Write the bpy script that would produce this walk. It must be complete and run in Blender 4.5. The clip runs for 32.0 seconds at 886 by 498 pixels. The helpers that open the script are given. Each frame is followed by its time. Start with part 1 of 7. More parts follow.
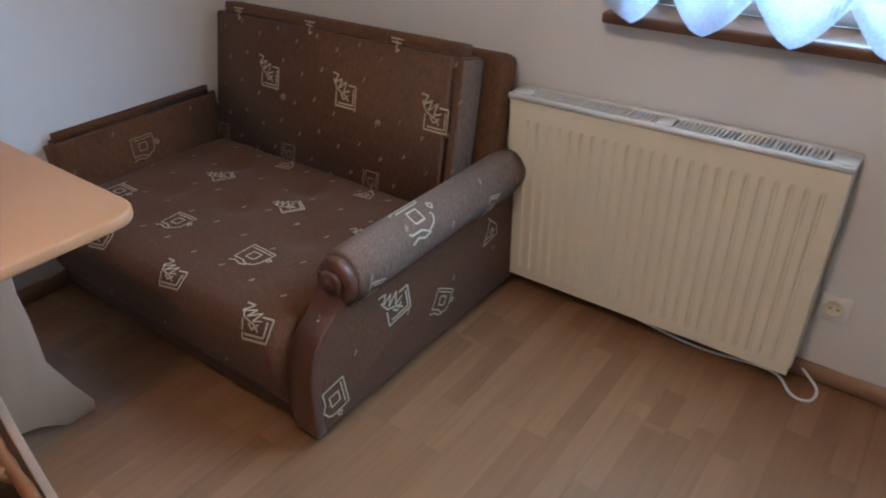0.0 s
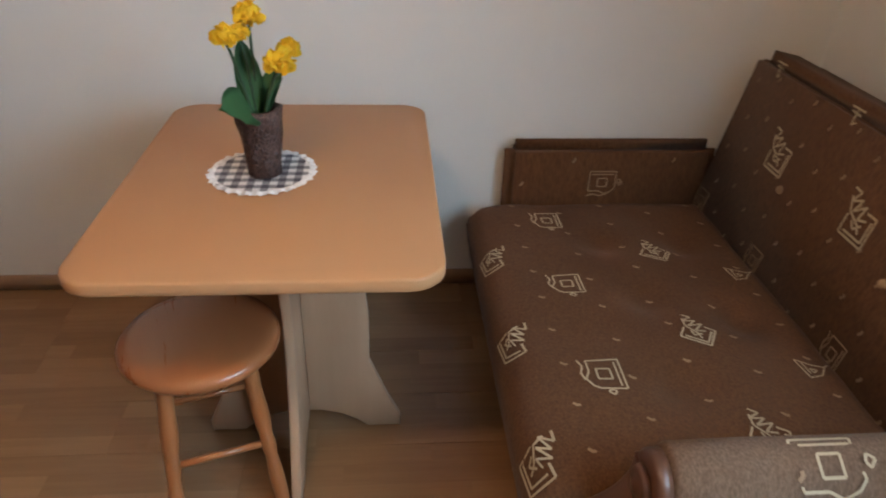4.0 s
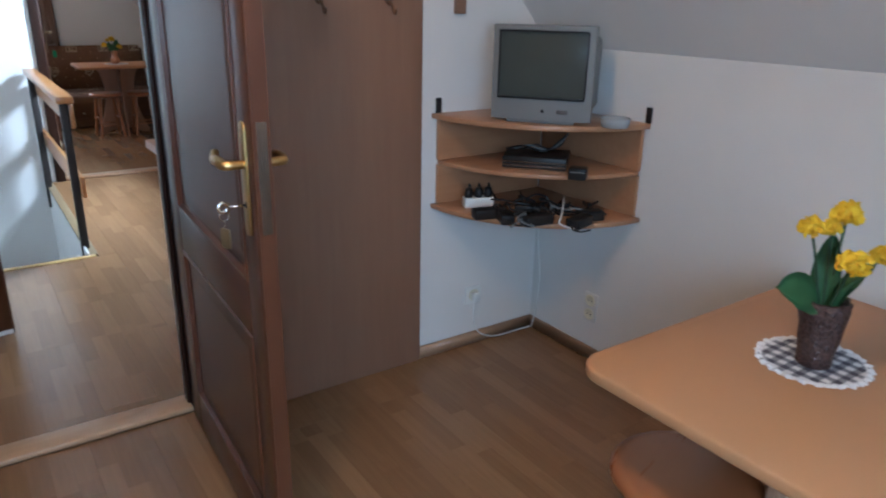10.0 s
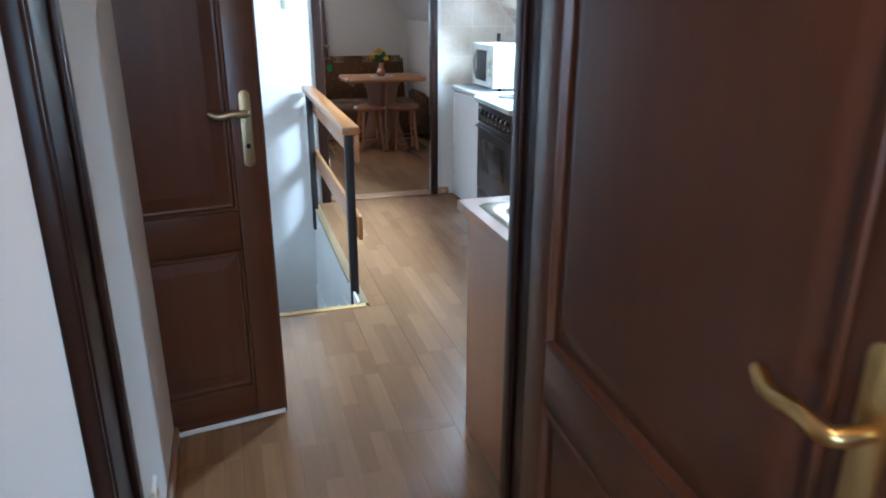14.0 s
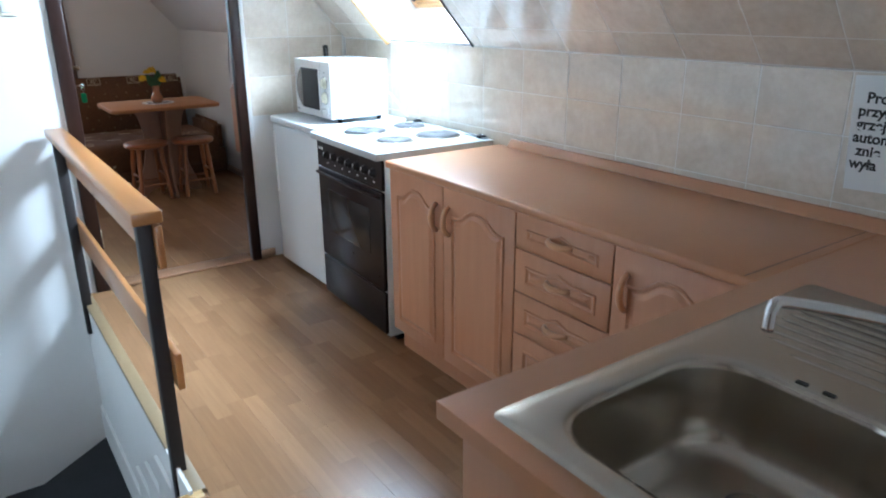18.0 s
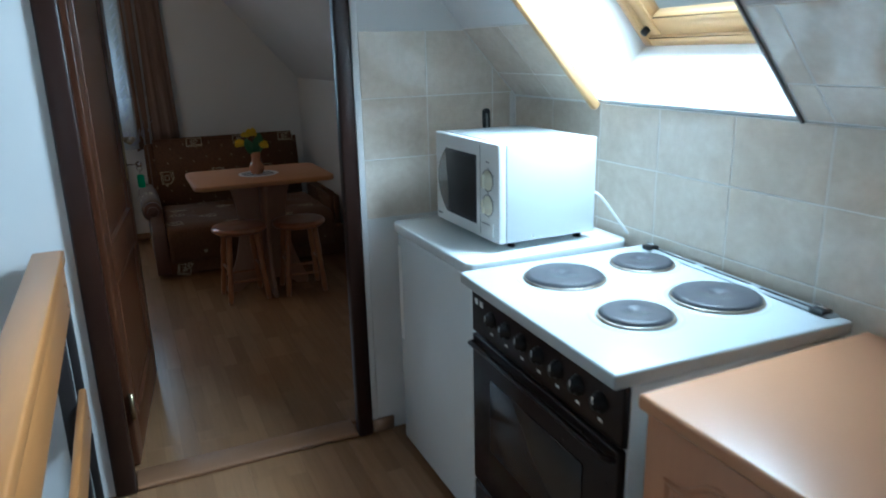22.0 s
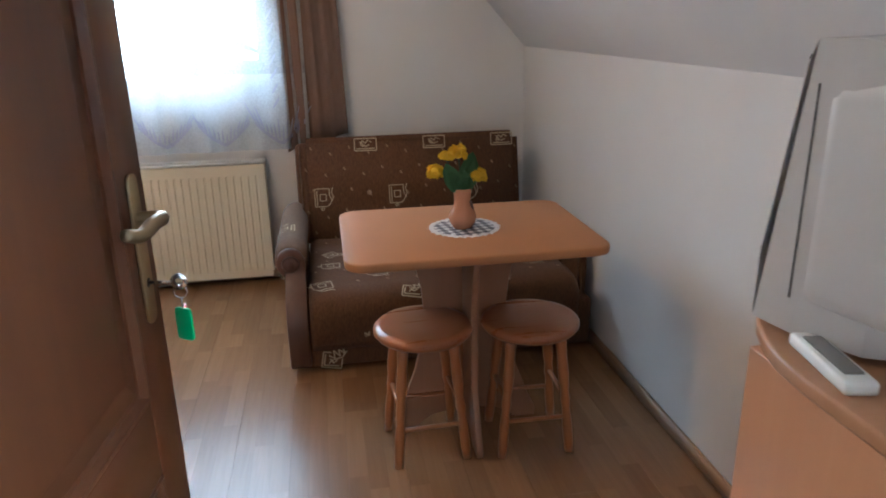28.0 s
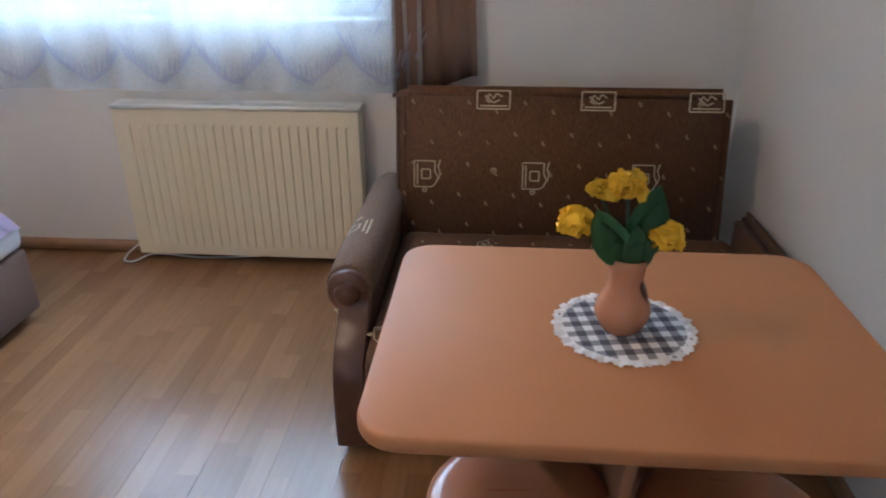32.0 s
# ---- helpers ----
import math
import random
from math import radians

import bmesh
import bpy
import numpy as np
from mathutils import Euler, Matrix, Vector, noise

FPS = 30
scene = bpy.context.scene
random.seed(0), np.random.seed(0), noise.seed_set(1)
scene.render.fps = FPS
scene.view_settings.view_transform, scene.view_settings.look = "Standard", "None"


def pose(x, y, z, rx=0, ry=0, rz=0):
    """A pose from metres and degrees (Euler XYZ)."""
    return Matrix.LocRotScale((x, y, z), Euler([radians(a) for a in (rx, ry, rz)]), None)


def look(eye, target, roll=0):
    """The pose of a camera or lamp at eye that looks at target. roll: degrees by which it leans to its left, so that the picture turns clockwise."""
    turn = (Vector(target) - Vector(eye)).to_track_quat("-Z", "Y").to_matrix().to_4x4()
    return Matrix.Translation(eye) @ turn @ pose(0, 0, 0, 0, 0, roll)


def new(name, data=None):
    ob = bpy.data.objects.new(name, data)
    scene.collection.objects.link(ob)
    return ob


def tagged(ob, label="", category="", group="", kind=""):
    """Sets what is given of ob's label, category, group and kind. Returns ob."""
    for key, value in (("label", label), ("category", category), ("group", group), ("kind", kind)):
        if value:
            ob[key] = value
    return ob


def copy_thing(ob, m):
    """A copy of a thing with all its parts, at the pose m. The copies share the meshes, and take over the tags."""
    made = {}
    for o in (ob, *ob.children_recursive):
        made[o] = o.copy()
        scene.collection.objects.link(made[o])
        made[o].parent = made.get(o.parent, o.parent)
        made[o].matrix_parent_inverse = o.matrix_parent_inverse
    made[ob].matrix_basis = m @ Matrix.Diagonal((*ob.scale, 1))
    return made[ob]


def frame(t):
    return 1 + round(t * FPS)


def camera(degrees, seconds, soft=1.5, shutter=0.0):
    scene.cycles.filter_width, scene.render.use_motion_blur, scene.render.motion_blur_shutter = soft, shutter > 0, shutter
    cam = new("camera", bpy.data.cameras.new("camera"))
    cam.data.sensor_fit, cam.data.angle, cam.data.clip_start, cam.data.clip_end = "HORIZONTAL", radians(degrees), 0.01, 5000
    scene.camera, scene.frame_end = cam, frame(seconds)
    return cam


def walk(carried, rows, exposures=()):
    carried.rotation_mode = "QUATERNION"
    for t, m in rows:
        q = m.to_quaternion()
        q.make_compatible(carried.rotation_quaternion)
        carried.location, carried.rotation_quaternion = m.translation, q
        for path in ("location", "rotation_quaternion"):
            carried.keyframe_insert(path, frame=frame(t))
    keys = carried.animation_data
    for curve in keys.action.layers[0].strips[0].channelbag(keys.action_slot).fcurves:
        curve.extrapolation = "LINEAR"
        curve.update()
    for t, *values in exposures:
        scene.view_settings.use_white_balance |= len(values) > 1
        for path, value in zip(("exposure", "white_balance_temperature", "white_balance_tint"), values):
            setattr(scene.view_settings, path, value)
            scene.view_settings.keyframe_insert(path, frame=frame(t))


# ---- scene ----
SKY_STRENGTH = 0.14
cam = camera(64.7, 32.0, soft=1.9, shutter=0.5)
EXPOSURES = [(0.0, 0.38, 5050, 9), (1.0, 0.52, 5550, 9), (2.0, 0.65, 6100, 10), (3.5, 0.4, 6400, 10), (6.0, 0.1, 5400, 8), (9.0, 0.04, 5400, 9), (10.0, 0.05, 5400, 9),
             (12.0, 0.08, 5300, 7), (14.0, 0.18, 5200, 6), (17.0, 0.05, 5250, 7), (18.0, 0.05, 5450, 8), (20.0, -0.35, 5600, 9), (21.0, -0.55, 5500, 6), (22.0, -1.25, 5150, 0), (23.0, -1.45, 5000, -3), (24.0, -1.3, 5300, 0),
             (25.0, 0.0, 5400, 8), (26.0, 0.5, 5200, 8), (28.5, 0.72, 5700, 8), (32.0, 0.75, 5350, 8)]
PATH = [
    (0, (0.23, 0.393, 1.412), (-0.801, 1.754, 0.371), -0.8),
    (0.5, (0.184, 0.462, 1.396), (-0.932, 1.739, 0.336), -0.9),
    (1, (0.139, 0.552, 1.407), (-1.068, 1.709, 0.31), -0.5),
    (1.5, (0.13, 0.631, 1.399), (-1.21, 1.635, 0.306), -0.3),
    (2, (0.095, 0.689, 1.397), (-1.352, 1.531, 0.302), 0.8),
    (2.5, (0.043, 0.762, 1.38), (-1.498, 1.449, 0.305), 1.7),
    (3, (-0.034, 0.832, 1.387), (-1.65, 1.355, 0.331), 3.0),
    (3.5, (-0.069, 0.884, 1.379), (-1.744, 1.237, 0.345), 2.7),
    (5.5, (-0.089, 1.154, 1.385), (-1.732, 0.637, 0.369), 0.9),
    (6, (-0.137, 1.193, 1.391), (-1.739, 0.486, 0.423), 1.6),
    (6.5, (-0.141, 1.226, 1.389), (-1.683, 0.347, 0.467), 0.8),
    (7, (-0.108, 1.288, 1.403), (-1.56, 0.235, 0.519), 0.8),
    (7.5, (-0.078, 1.326, 1.411), (-1.445, 0.137, 0.565), 0.5),
    (8, (-0.065, 1.364, 1.419), (-1.383, 0.08, 0.636), -0.0),
    (8.5, (-0.064, 1.394, 1.426), (-1.354, 0.053, 0.694), 0.5),
    (9, (-0.071, 1.394, 1.426), (-1.307, -0.02, 0.736), 1.4),
    (9.5, (-0.076, 1.367, 1.438), (-1.236, -0.116, 0.764), 1.5),
    (10, (-0.064, 1.312, 1.442), (-1.142, -0.235, 0.775), 1.2),
    (10.5, (-0.039, 1.243, 1.434), (-1.04, -0.358, 0.775), 0.4),
    (11, (-0.039, 1.145, 1.441), (-0.944, -0.504, 0.761), -0.0),
    (11.5, (-0.044, 1.049, 1.434), (-0.855, -0.634, 0.72), -0.8),
    (12, (-0.015, 0.947, 1.442), (-0.776, -0.756, 0.719), -1.3),
    (12.5, (-0.017, 0.828, 1.438), (-0.73, -0.905, 0.74), -1.3),
    (13, (-0.034, 0.654, 1.443), (-0.681, -1.122, 0.791), -1.1),
    (13.5, (-0.055, 0.492, 1.444), (-0.632, -1.31, 0.797), -1.2),
    (14, (-0.005, 0.294, 1.486), (-0.553, -1.509, 0.817), 0.1),
    (14.5, (0.009, 0.097, 1.442), (-0.601, -1.698, 0.805), 0.1),
    (16.5, (-0.051, -0.664, 1.44), (-0.856, -2.372, 0.782), 0.2),
    (17, (-0.044, -0.79, 1.455), (-0.99, -2.417, 0.779), 0.1),
    (17.5, (-0.089, -0.903, 1.446), (-1.108, -2.488, 0.775), -0.0),
    (18, (-0.155, -1.04, 1.453), (-1.24, -2.588, 0.802), -0.3),
    (18.5, (-0.215, -1.147, 1.458), (-1.31, -2.698, 0.83), -0.8),
    (19, (-0.291, -1.277, 1.454), (-1.358, -2.859, 0.855), -0.9),
    (19.5, (-0.38, -1.461, 1.462), (-1.433, -3.062, 0.888), -0.9),
    (20, (-0.45, -1.649, 1.459), (-1.463, -3.279, 0.897), -1.8),
    (20.5, (-0.552, -1.881, 1.456), (-1.514, -3.538, 0.884), -2.1),
    (21, (-0.66, -2.113, 1.463), (-1.554, -3.807, 0.886), -0.8),
    (21.5, (-0.747, -2.376, 1.461), (-1.582, -4.1, 0.889), -1.4),
    (22, (-0.816, -2.619, 1.459), (-1.609, -4.371, 0.912), -1.4),
    (22.5, (-0.934, -2.847, 1.448), (-1.667, -4.631, 0.919), -1.3),
    (23, (-1.031, -3.016, 1.457), (-1.584, -4.858, 0.909), -1.6),
    (23.5, (-1.082, -3.185, 1.445), (-1.53, -5.046, 0.865), -1.2),
    (24, (-1.098, -3.41, 1.452), (-1.474, -5.278, 0.843), -1.1),
    (24.5, (-1.077, -3.55, 1.457), (-1.389, -5.425, 0.836), -1.6),
    (25, (-1.076, -3.749, 1.456), (-1.33, -5.637, 0.846), -1.7),
    (25.5, (-1.107, -3.957, 1.448), (-1.345, -5.857, 0.871), -1.7),
    (26, (-1.116, -4.124, 1.442), (-1.368, -6.027, 0.883), -1.2),
    (26.5, (-1.095, -4.336, 1.439), (-1.402, -6.233, 0.884), -0.5),
    (28.5, (-1.127, -5.007, 1.402), (-1.436, -6.87, 0.743), -1.0),
    (29, (-1.116, -5.215, 1.401), (-1.42, -7.068, 0.712), -0.5),
    (29.5, (-1.102, -5.345, 1.395), (-1.405, -7.193, 0.692), -1.2),
    (30, (-1.147, -5.503, 1.399), (-1.432, -7.343, 0.669), -1.0),
    (30.5, (-1.209, -5.644, 1.392), (-1.379, -7.487, 0.634), -1.6),
    (31, (-1.263, -5.765, 1.375), (-1.323, -7.602, 0.587), -1.6),
    (31.5, (-1.31, -5.901, 1.375), (-1.282, -7.723, 0.551), -0.4),
    (32, (-1.344, -6.0, 1.375), (-1.194, -7.801, 0.519), -0.3),
]
walk(cam, [(t, look(eye, target, roll)) for t, eye, target, roll in PATH], EXPOSURES)

# ---- world and light ----
world = bpy.data.worlds.new("world")
scene.world = world
world.use_nodes = True
wn = world.node_tree.nodes
sky = wn.new("ShaderNodeTexSky")
sky.sky_type = "NISHITA"
sky.sun_disc = False
sky.sun_elevation, sky.sun_rotation = radians(48), radians(90)
sky.air_density, sky.dust_density = 1.0, 2.0
world.node_tree.links.new(sky.outputs[0], wn["Background"].inputs[0])
wn["Background"].inputs[1].default_value = SKY_STRENGTH

sun = new("sun", bpy.data.lights.new("sun", "SUN"))
sun.data.energy, sun.data.angle, sun.data.color = 4.5, radians(6), (1.0, 0.97, 0.92)
sun.matrix_world = look((6, 0.0, 6.7), (0, 0, 0))


def window_lamp(name, eye, target, w, h, watts, colour, spread=180):
    lamp = new(name, bpy.data.lights.new(name, "AREA"))
    lamp.data.shape, lamp.data.size, lamp.data.size_y = "RECTANGLE", w, h
    lamp.data.energy, lamp.data.color = watts, colour
    lamp.data.spread = radians(spread)
    lamp.matrix_world = look(eye, target)
    return lamp


# the sky's light at the three openings
window_lamp("sky_light_north", (0.27, 2.375, 1.55), (-0.40, 1.1, 0.74), 1.46, 1.05, 29, (0.58, 0.81, 1.0), 112)
window_lamp("sky_light_south", (0.02, -8.87, 1.63), (0.20, -7.75, 1.05), 1.7, 0.92, 22, (0.68, 0.85, 1.0), 125)
window_lamp("sky_light_roof", (-2.21, -4.11, 2.04), (-1.2, -4.15, 1.64), 0.66, 0.50, 215, (0.74, 0.89, 1.0))


# ---- materials ----
class Mat:
    """A node material with a principled shader, and shorthands for its parts."""

    def __init__(self, name, rough=0.5, metal=0.0, colour=(0.8, 0.8, 0.8)):
        self.m = bpy.data.materials.new(name)
        self.m.use_nodes = True
        self.t = self.m.node_tree
        self.b = self.t.nodes["Principled BSDF"]
        self.set("Roughness", rough)
        self.set("Metallic", metal)
        self.set("Base Color", (*colour, 1))

    def set(self, key, value):
        self.b.inputs[key].default_value = value
        return self

    def node(self, kind, **values):
        n = self.t.nodes.new(kind)
        for k, v in values.items():
            n.inputs[k.replace("_", " ")].default_value = v
        return n

    def link(self, a, b):
        self.t.links.new(a, b)

    def coords(self, scale=(1, 1, 1), kind="Object"):
        c = self.node("ShaderNodeTexCoord")
        m = self.node("ShaderNodeMapping")
        m.inputs["Scale"].default_value = scale
        self.link(c.outputs[kind], m.inputs["Vector"])
        return m.outputs[0]

    def noise(self, vector, scale, detail=4.0, rough=0.55, distortion=0.0):
        n = self.node("ShaderNodeTexNoise", Scale=scale, Detail=detail, Roughness=rough, Distortion=distortion)
        self.link(vector, n.inputs["Vector"])
        return n.outputs["Fac"]

    def ramp(self, fac, stops):
        r = self.node("ShaderNodeValToRGB")
        e = r.color_ramp.elements
        while len(e) < len(stops):
            e.new(0.5)
        for el, (p, c) in zip(e, stops):
            el.position, el.color = p, (*c, 1)
        self.link(fac, r.inputs[0])
        return r.outputs[0]

    def mix(self, fac, a, b, blend="MIX"):
        n = self.t.nodes.new("ShaderNodeMix")
        n.data_type, n.blend_type = "RGBA", blend
        for sock, v in ((n.inputs[0], fac), (n.inputs[6], a), (n.inputs[7], b)):
            if isinstance(v, (int, float)):
                sock.default_value = v
            elif isinstance(v, tuple):
                sock.default_value = (*v, 1)
            else:
                self.link(v, sock)
        return n.outputs[2]

    def math(self, op, a, b=0.0):
        n = self.t.nodes.new("ShaderNodeMath")
        n.operation = op
        for sock, v in ((n.inputs[0], a), (n.inputs[1], b)):
            if isinstance(v, (int, float)):
                sock.default_value = v
            else:
                self.link(v, sock)
        return n.outputs[0]

    def colour(self, out):
        self.link(out, self.b.inputs["Base Color"])
        return self

    def rough(self, out):
        self.link(out, self.b.inputs["Roughness"])
        return self

    def bump(self, fac, strength=0.2, distance=0.002):
        n = self.node("ShaderNodeBump", Strength=strength, Distance=distance)
        self.link(fac, n.inputs["Height"])
        self.link(n.outputs[0], self.b.inputs["Normal"])
        return self


def plaster(name, tint):
    m = Mat(name, 0.92)
    v = m.coords()
    big = m.noise(v, 1.3, 3)
    fine = m.noise(v, 90, 5, 0.7)
    dark = tuple(c * 0.93 for c in tint)
    m.colour(m.ramp(big, [(0.3, dark), (0.7, tint)]))
    m.bump(fine, 0.12, 0.0015)
    return m.m


def wood(name, dark, light, scale=1.0, axis="y", rough=0.4, bump=0.08, coat=0.0, shine=0.5):
    """Wood with its grain along one axis of the object."""
    m = Mat(name, rough)
    stretch = {"x": (1.2, 16, 16), "y": (16, 1.2, 16), "z": (16, 16, 1.2)}[axis]
    v = m.coords(tuple(s * scale for s in stretch))
    info = m.node("ShaderNodeObjectInfo")
    shift = m.node("ShaderNodeVectorMath")
    shift.operation = "ADD"
    rnd = m.math("MULTIPLY", info.outputs["Random"], 37.0)
    m.link(v, shift.inputs[0])
    m.link(rnd, shift.inputs[1])
    v = shift.outputs[0]
    broad = m.noise(v, 0.35, 3, 0.5, 0.6)
    grain = m.noise(v, 2.2, 6, 0.65, 0.3)
    mid = tuple((a + b) / 2 for a, b in zip(dark, light))
    a = m.ramp(grain, [(0.3, dark), (0.55, mid), (0.75, light)])
    b = m.ramp(broad, [(0.35, dark), (0.65, light)])
    m.colour(m.mix(0.35, a, b))
    m.rough(m.math("ADD", m.math("MULTIPLY", grain, 0.06), rough - 0.03))
    m.bump(grain, bump, 0.001)
    m.set("Specular IOR Level", shine)
    if coat:
        m.set("Coat Weight", coat)
        m.set("Coat Roughness", 0.12)
    return m.m


def laminate_floor():
    """Three-strip laminate: every board shows staggered strips of its own tone."""
    m = Mat("laminate", 0.28)
    c = m.node("ShaderNodeTexCoord")
    info = m.node("ShaderNodeObjectInfo")
    sep = m.node("ShaderNodeSeparateXYZ")
    m.link(c.outputs["Object"], sep.inputs[0])
    strip = m.math("FLOOR", m.math("DIVIDE", sep.outputs[0], 0.0634))
    rnd = m.math("MULTIPLY", info.outputs["Random"], 91.0)
    lane = m.node("ShaderNodeTexWhiteNoise")
    lane.noise_dimensions = "2D"
    both = m.node("ShaderNodeCombineXYZ")
    m.link(strip, both.inputs[0])
    m.link(rnd, both.inputs[1])
    m.link(both.outputs[0], lane.inputs["Vector"])
    along = m.math("ADD", sep.outputs[1], lane.outputs["Value"])
    block = m.math("FLOOR", m.math("DIVIDE", along, 0.43))
    cell = m.node("ShaderNodeCombineXYZ")
    m.link(strip, cell.inputs[0])
    m.link(block, cell.inputs[1])
    m.link(rnd, cell.inputs[2])
    tone = m.node("ShaderNodeTexWhiteNoise")
    tone.noise_dimensions = "3D"
    m.link(cell.outputs[0], tone.inputs["Vector"])
    v = m.node("ShaderNodeVectorMath")
    v.operation = "MULTIPLY_ADD"
    m.link(c.outputs["Object"], v.inputs[0])
    v.inputs[1].default_value = (38, 2.2, 1)
    m.link(tone.outputs["Color"], v.inputs[2])
    grain = m.noise(v.outputs[0], 1.6, 6, 0.62, 0.4)
    base = m.ramp(tone.outputs["Value"], [(0.0, (0.215, 0.112, 0.052)), (0.5, (0.243, 0.129, 0.061)), (1.0, (0.278, 0.152, 0.074))])
    g = m.ramp(grain, [(0.25, (0.87, 0.85, 0.83)), (0.6, (1, 1, 1)), (0.8, (1.05, 1.05, 1.04))])
    col = m.mix(1.0, base, g, "MULTIPLY")
    # hairline joints between the strips
    edge = m.math("ABSOLUTE", m.math("SUBTRACT", m.math("FRACT", m.math("DIVIDE", sep.outputs[0], 0.0634)), 0.5))
    line = m.math("GREATER_THAN", edge, 0.488)
    m.colour(m.mix(m.math("MULTIPLY", line, 0.16), col, (0.10, 0.055, 0.03)))
    smear = m.noise(c.outputs["Object"], 3.0, 3)
    m.rough(m.math("ADD", m.math("MULTIPLY", smear, 0.10), 0.20))
    m.bump(grain, 0.03, 0.0005)
    m.set("Specular IOR Level", 0.42)
    return m.m


def melamine(name, dark, light, rough=0.3):
    """Smooth printed board: faint fibre and a slow drift of tone."""
    m = Mat(name, rough)
    v = m.coords((3, 3, 3))
    slow = m.noise(v, 0.9, 3)
    fibre = m.noise(m.coords((40, 40, 40)), 6, 3, 0.7)
    a = m.ramp(slow, [(0.3, dark), (0.7, light)])
    m.colour(m.mix(m.math("MULTIPLY", fibre, 0.18), a, dark))
    m.bump(m.noise(v, 120, 2), 0.02, 0.0004)
    return m.m


def fabric(name, dark, light):
    m = Mat(name, 0.95)
    v = m.coords()
    weave = m.noise(m.coords((1, 1, 3)), 420, 3, 0.7)
    slub = m.noise(m.coords((60, 60, 14)), 3, 4, 0.6)
    wear = m.noise(v, 3.5, 3)
    a = m.ramp(slub, [(0.3, dark), (0.72, light)])
    m.colour(m.mix(m.math("MULTIPLY", wear, 0.35), a, dark))
    m.bump(weave, 0.35, 0.0015)
    m.set("Sheen Weight", 0.03)
    m.set("Sheen Roughness", 0.5)
    return m.m


def tile_mat():
    """Glazed wall tile in clouded beige: pale clouds with a drifting edge over a taupe ground, each tile cut from another place."""
    m = Mat("beige_tile", 0.07)
    v = m.coords()
    info = m.node("ShaderNodeObjectInfo")
    s = m.node("ShaderNodeVectorMath")
    s.operation = "ADD"
    m.link(v, s.inputs[0])
    m.link(m.math("MULTIPLY", info.outputs["Random"], 50.0), s.inputs[1])
    cloud = m.noise(s.outputs[0], 5.0, 6, 0.62, 1.1)
    fine = m.noise(s.outputs[0], 38, 4, 0.65)
    ground = m.ramp(fine, [(0.3, (0.62, 0.525, 0.420)), (0.7, (0.685, 0.59, 0.485))])
    pale = m.ramp(fine, [(0.3, (0.69, 0.60, 0.49)), (0.7, (0.77, 0.69, 0.585))])
    n = m.node("ShaderNodeMapRange")
    n.inputs["From Min"].default_value, n.inputs["From Max"].default_value = 0.38, 0.62
    m.link(cloud, n.inputs["Value"])
    m.colour(m.mix(n.outputs[0], ground, pale))
    m.bump(m.noise(s.outputs[0], 6, 2), 0.05, 0.003)
    return m.m


def painted(name, colour, rough=0.4, mottle=0.06, bump=0.03, metal=0.0):
    m = Mat(name, rough, metal)
    v = m.coords()
    n = m.noise(v, 6, 4)
    dark = tuple(c * (1 - mottle) for c in colour)
    m.colour(m.ramp(n, [(0.35, dark), (0.65, colour)]))
    m.rough(m.math("ADD", m.math("MULTIPLY", m.noise(v, 30, 3), 0.12), rough - 0.06))
    m.bump(m.noise(v, 120, 3), bump, 0.0006)
    return m.m


def metal(name, colour, rough, brushed=None):
    m = Mat(name, rough, 1.0)
    v = m.coords(brushed or (1, 1, 1))
    n = m.noise(v, 30 if brushed else 12, 4)
    m.colour(m.ramp(n, [(0.3, tuple(c * 0.93 for c in colour)), (0.7, colour)]))
    m.rough(m.math("ADD", m.math("MULTIPLY", n, 0.06), rough - 0.03))
    return m.m


def glass_mat(name, tint=(1, 1, 1), rough=0.0):
    m = Mat(name, rough, 0.0, tint)
    m.set("Transmission Weight", 1.0)
    m.set("IOR", 1.45)
    return m.m


def lace_mat(name, density, colour=(0.92, 0.95, 0.98)):
    """Net curtain: fine threads that let light through and glow when lit from behind."""
    m = bpy.data.materials.new(name)
    m.use_nodes = True
    t = m.node_tree
    t.nodes.clear()
    out = t.nodes.new("ShaderNodeOutputMaterial")
    dif = t.nodes.new("ShaderNodeBsdfDiffuse")
    tra = t.nodes.new("ShaderNodeBsdfTranslucent")
    clear = t.nodes.new("ShaderNodeBsdfTransparent")
    dif.inputs[0].default_value = (*colour, 1)
    tra.inputs[0].default_value = (*colour, 1)
    cloth = t.nodes.new("ShaderNodeMixShader")
    cloth.inputs[0].default_value = 0.7
    t.links.new(dif.outputs[0], cloth.inputs[1])
    t.links.new(tra.outputs[0], cloth.inputs[2])
    co = t.nodes.new("ShaderNodeTexCoord")
    vo = t.nodes.new("ShaderNodeTexNoise")
    vo.inputs["Scale"].default_value = 110
    vo.inputs["Detail"].default_value = 3
    t.links.new(co.outputs["Object"], vo.inputs["Vector"])
    ma = t.nodes.new("ShaderNodeMapRange")
    ma.inputs["From Min"].default_value, ma.inputs["From Max"].default_value = 0.35, 0.65
    ma.inputs["To Min"].default_value, ma.inputs["To Max"].default_value = density - 0.04, density + 0.04
    t.links.new(vo.outputs["Fac"], ma.inputs["Value"])
    mix = t.nodes.new("ShaderNodeMixShader")
    t.links.new(ma.outputs[0], mix.inputs[0])
    t.links.new(clear.outputs[0], mix.inputs[1])
    t.links.new(cloth.outputs[0], mix.inputs[2])
    t.links.new(mix.outputs[0], out.inputs[0])
    return m


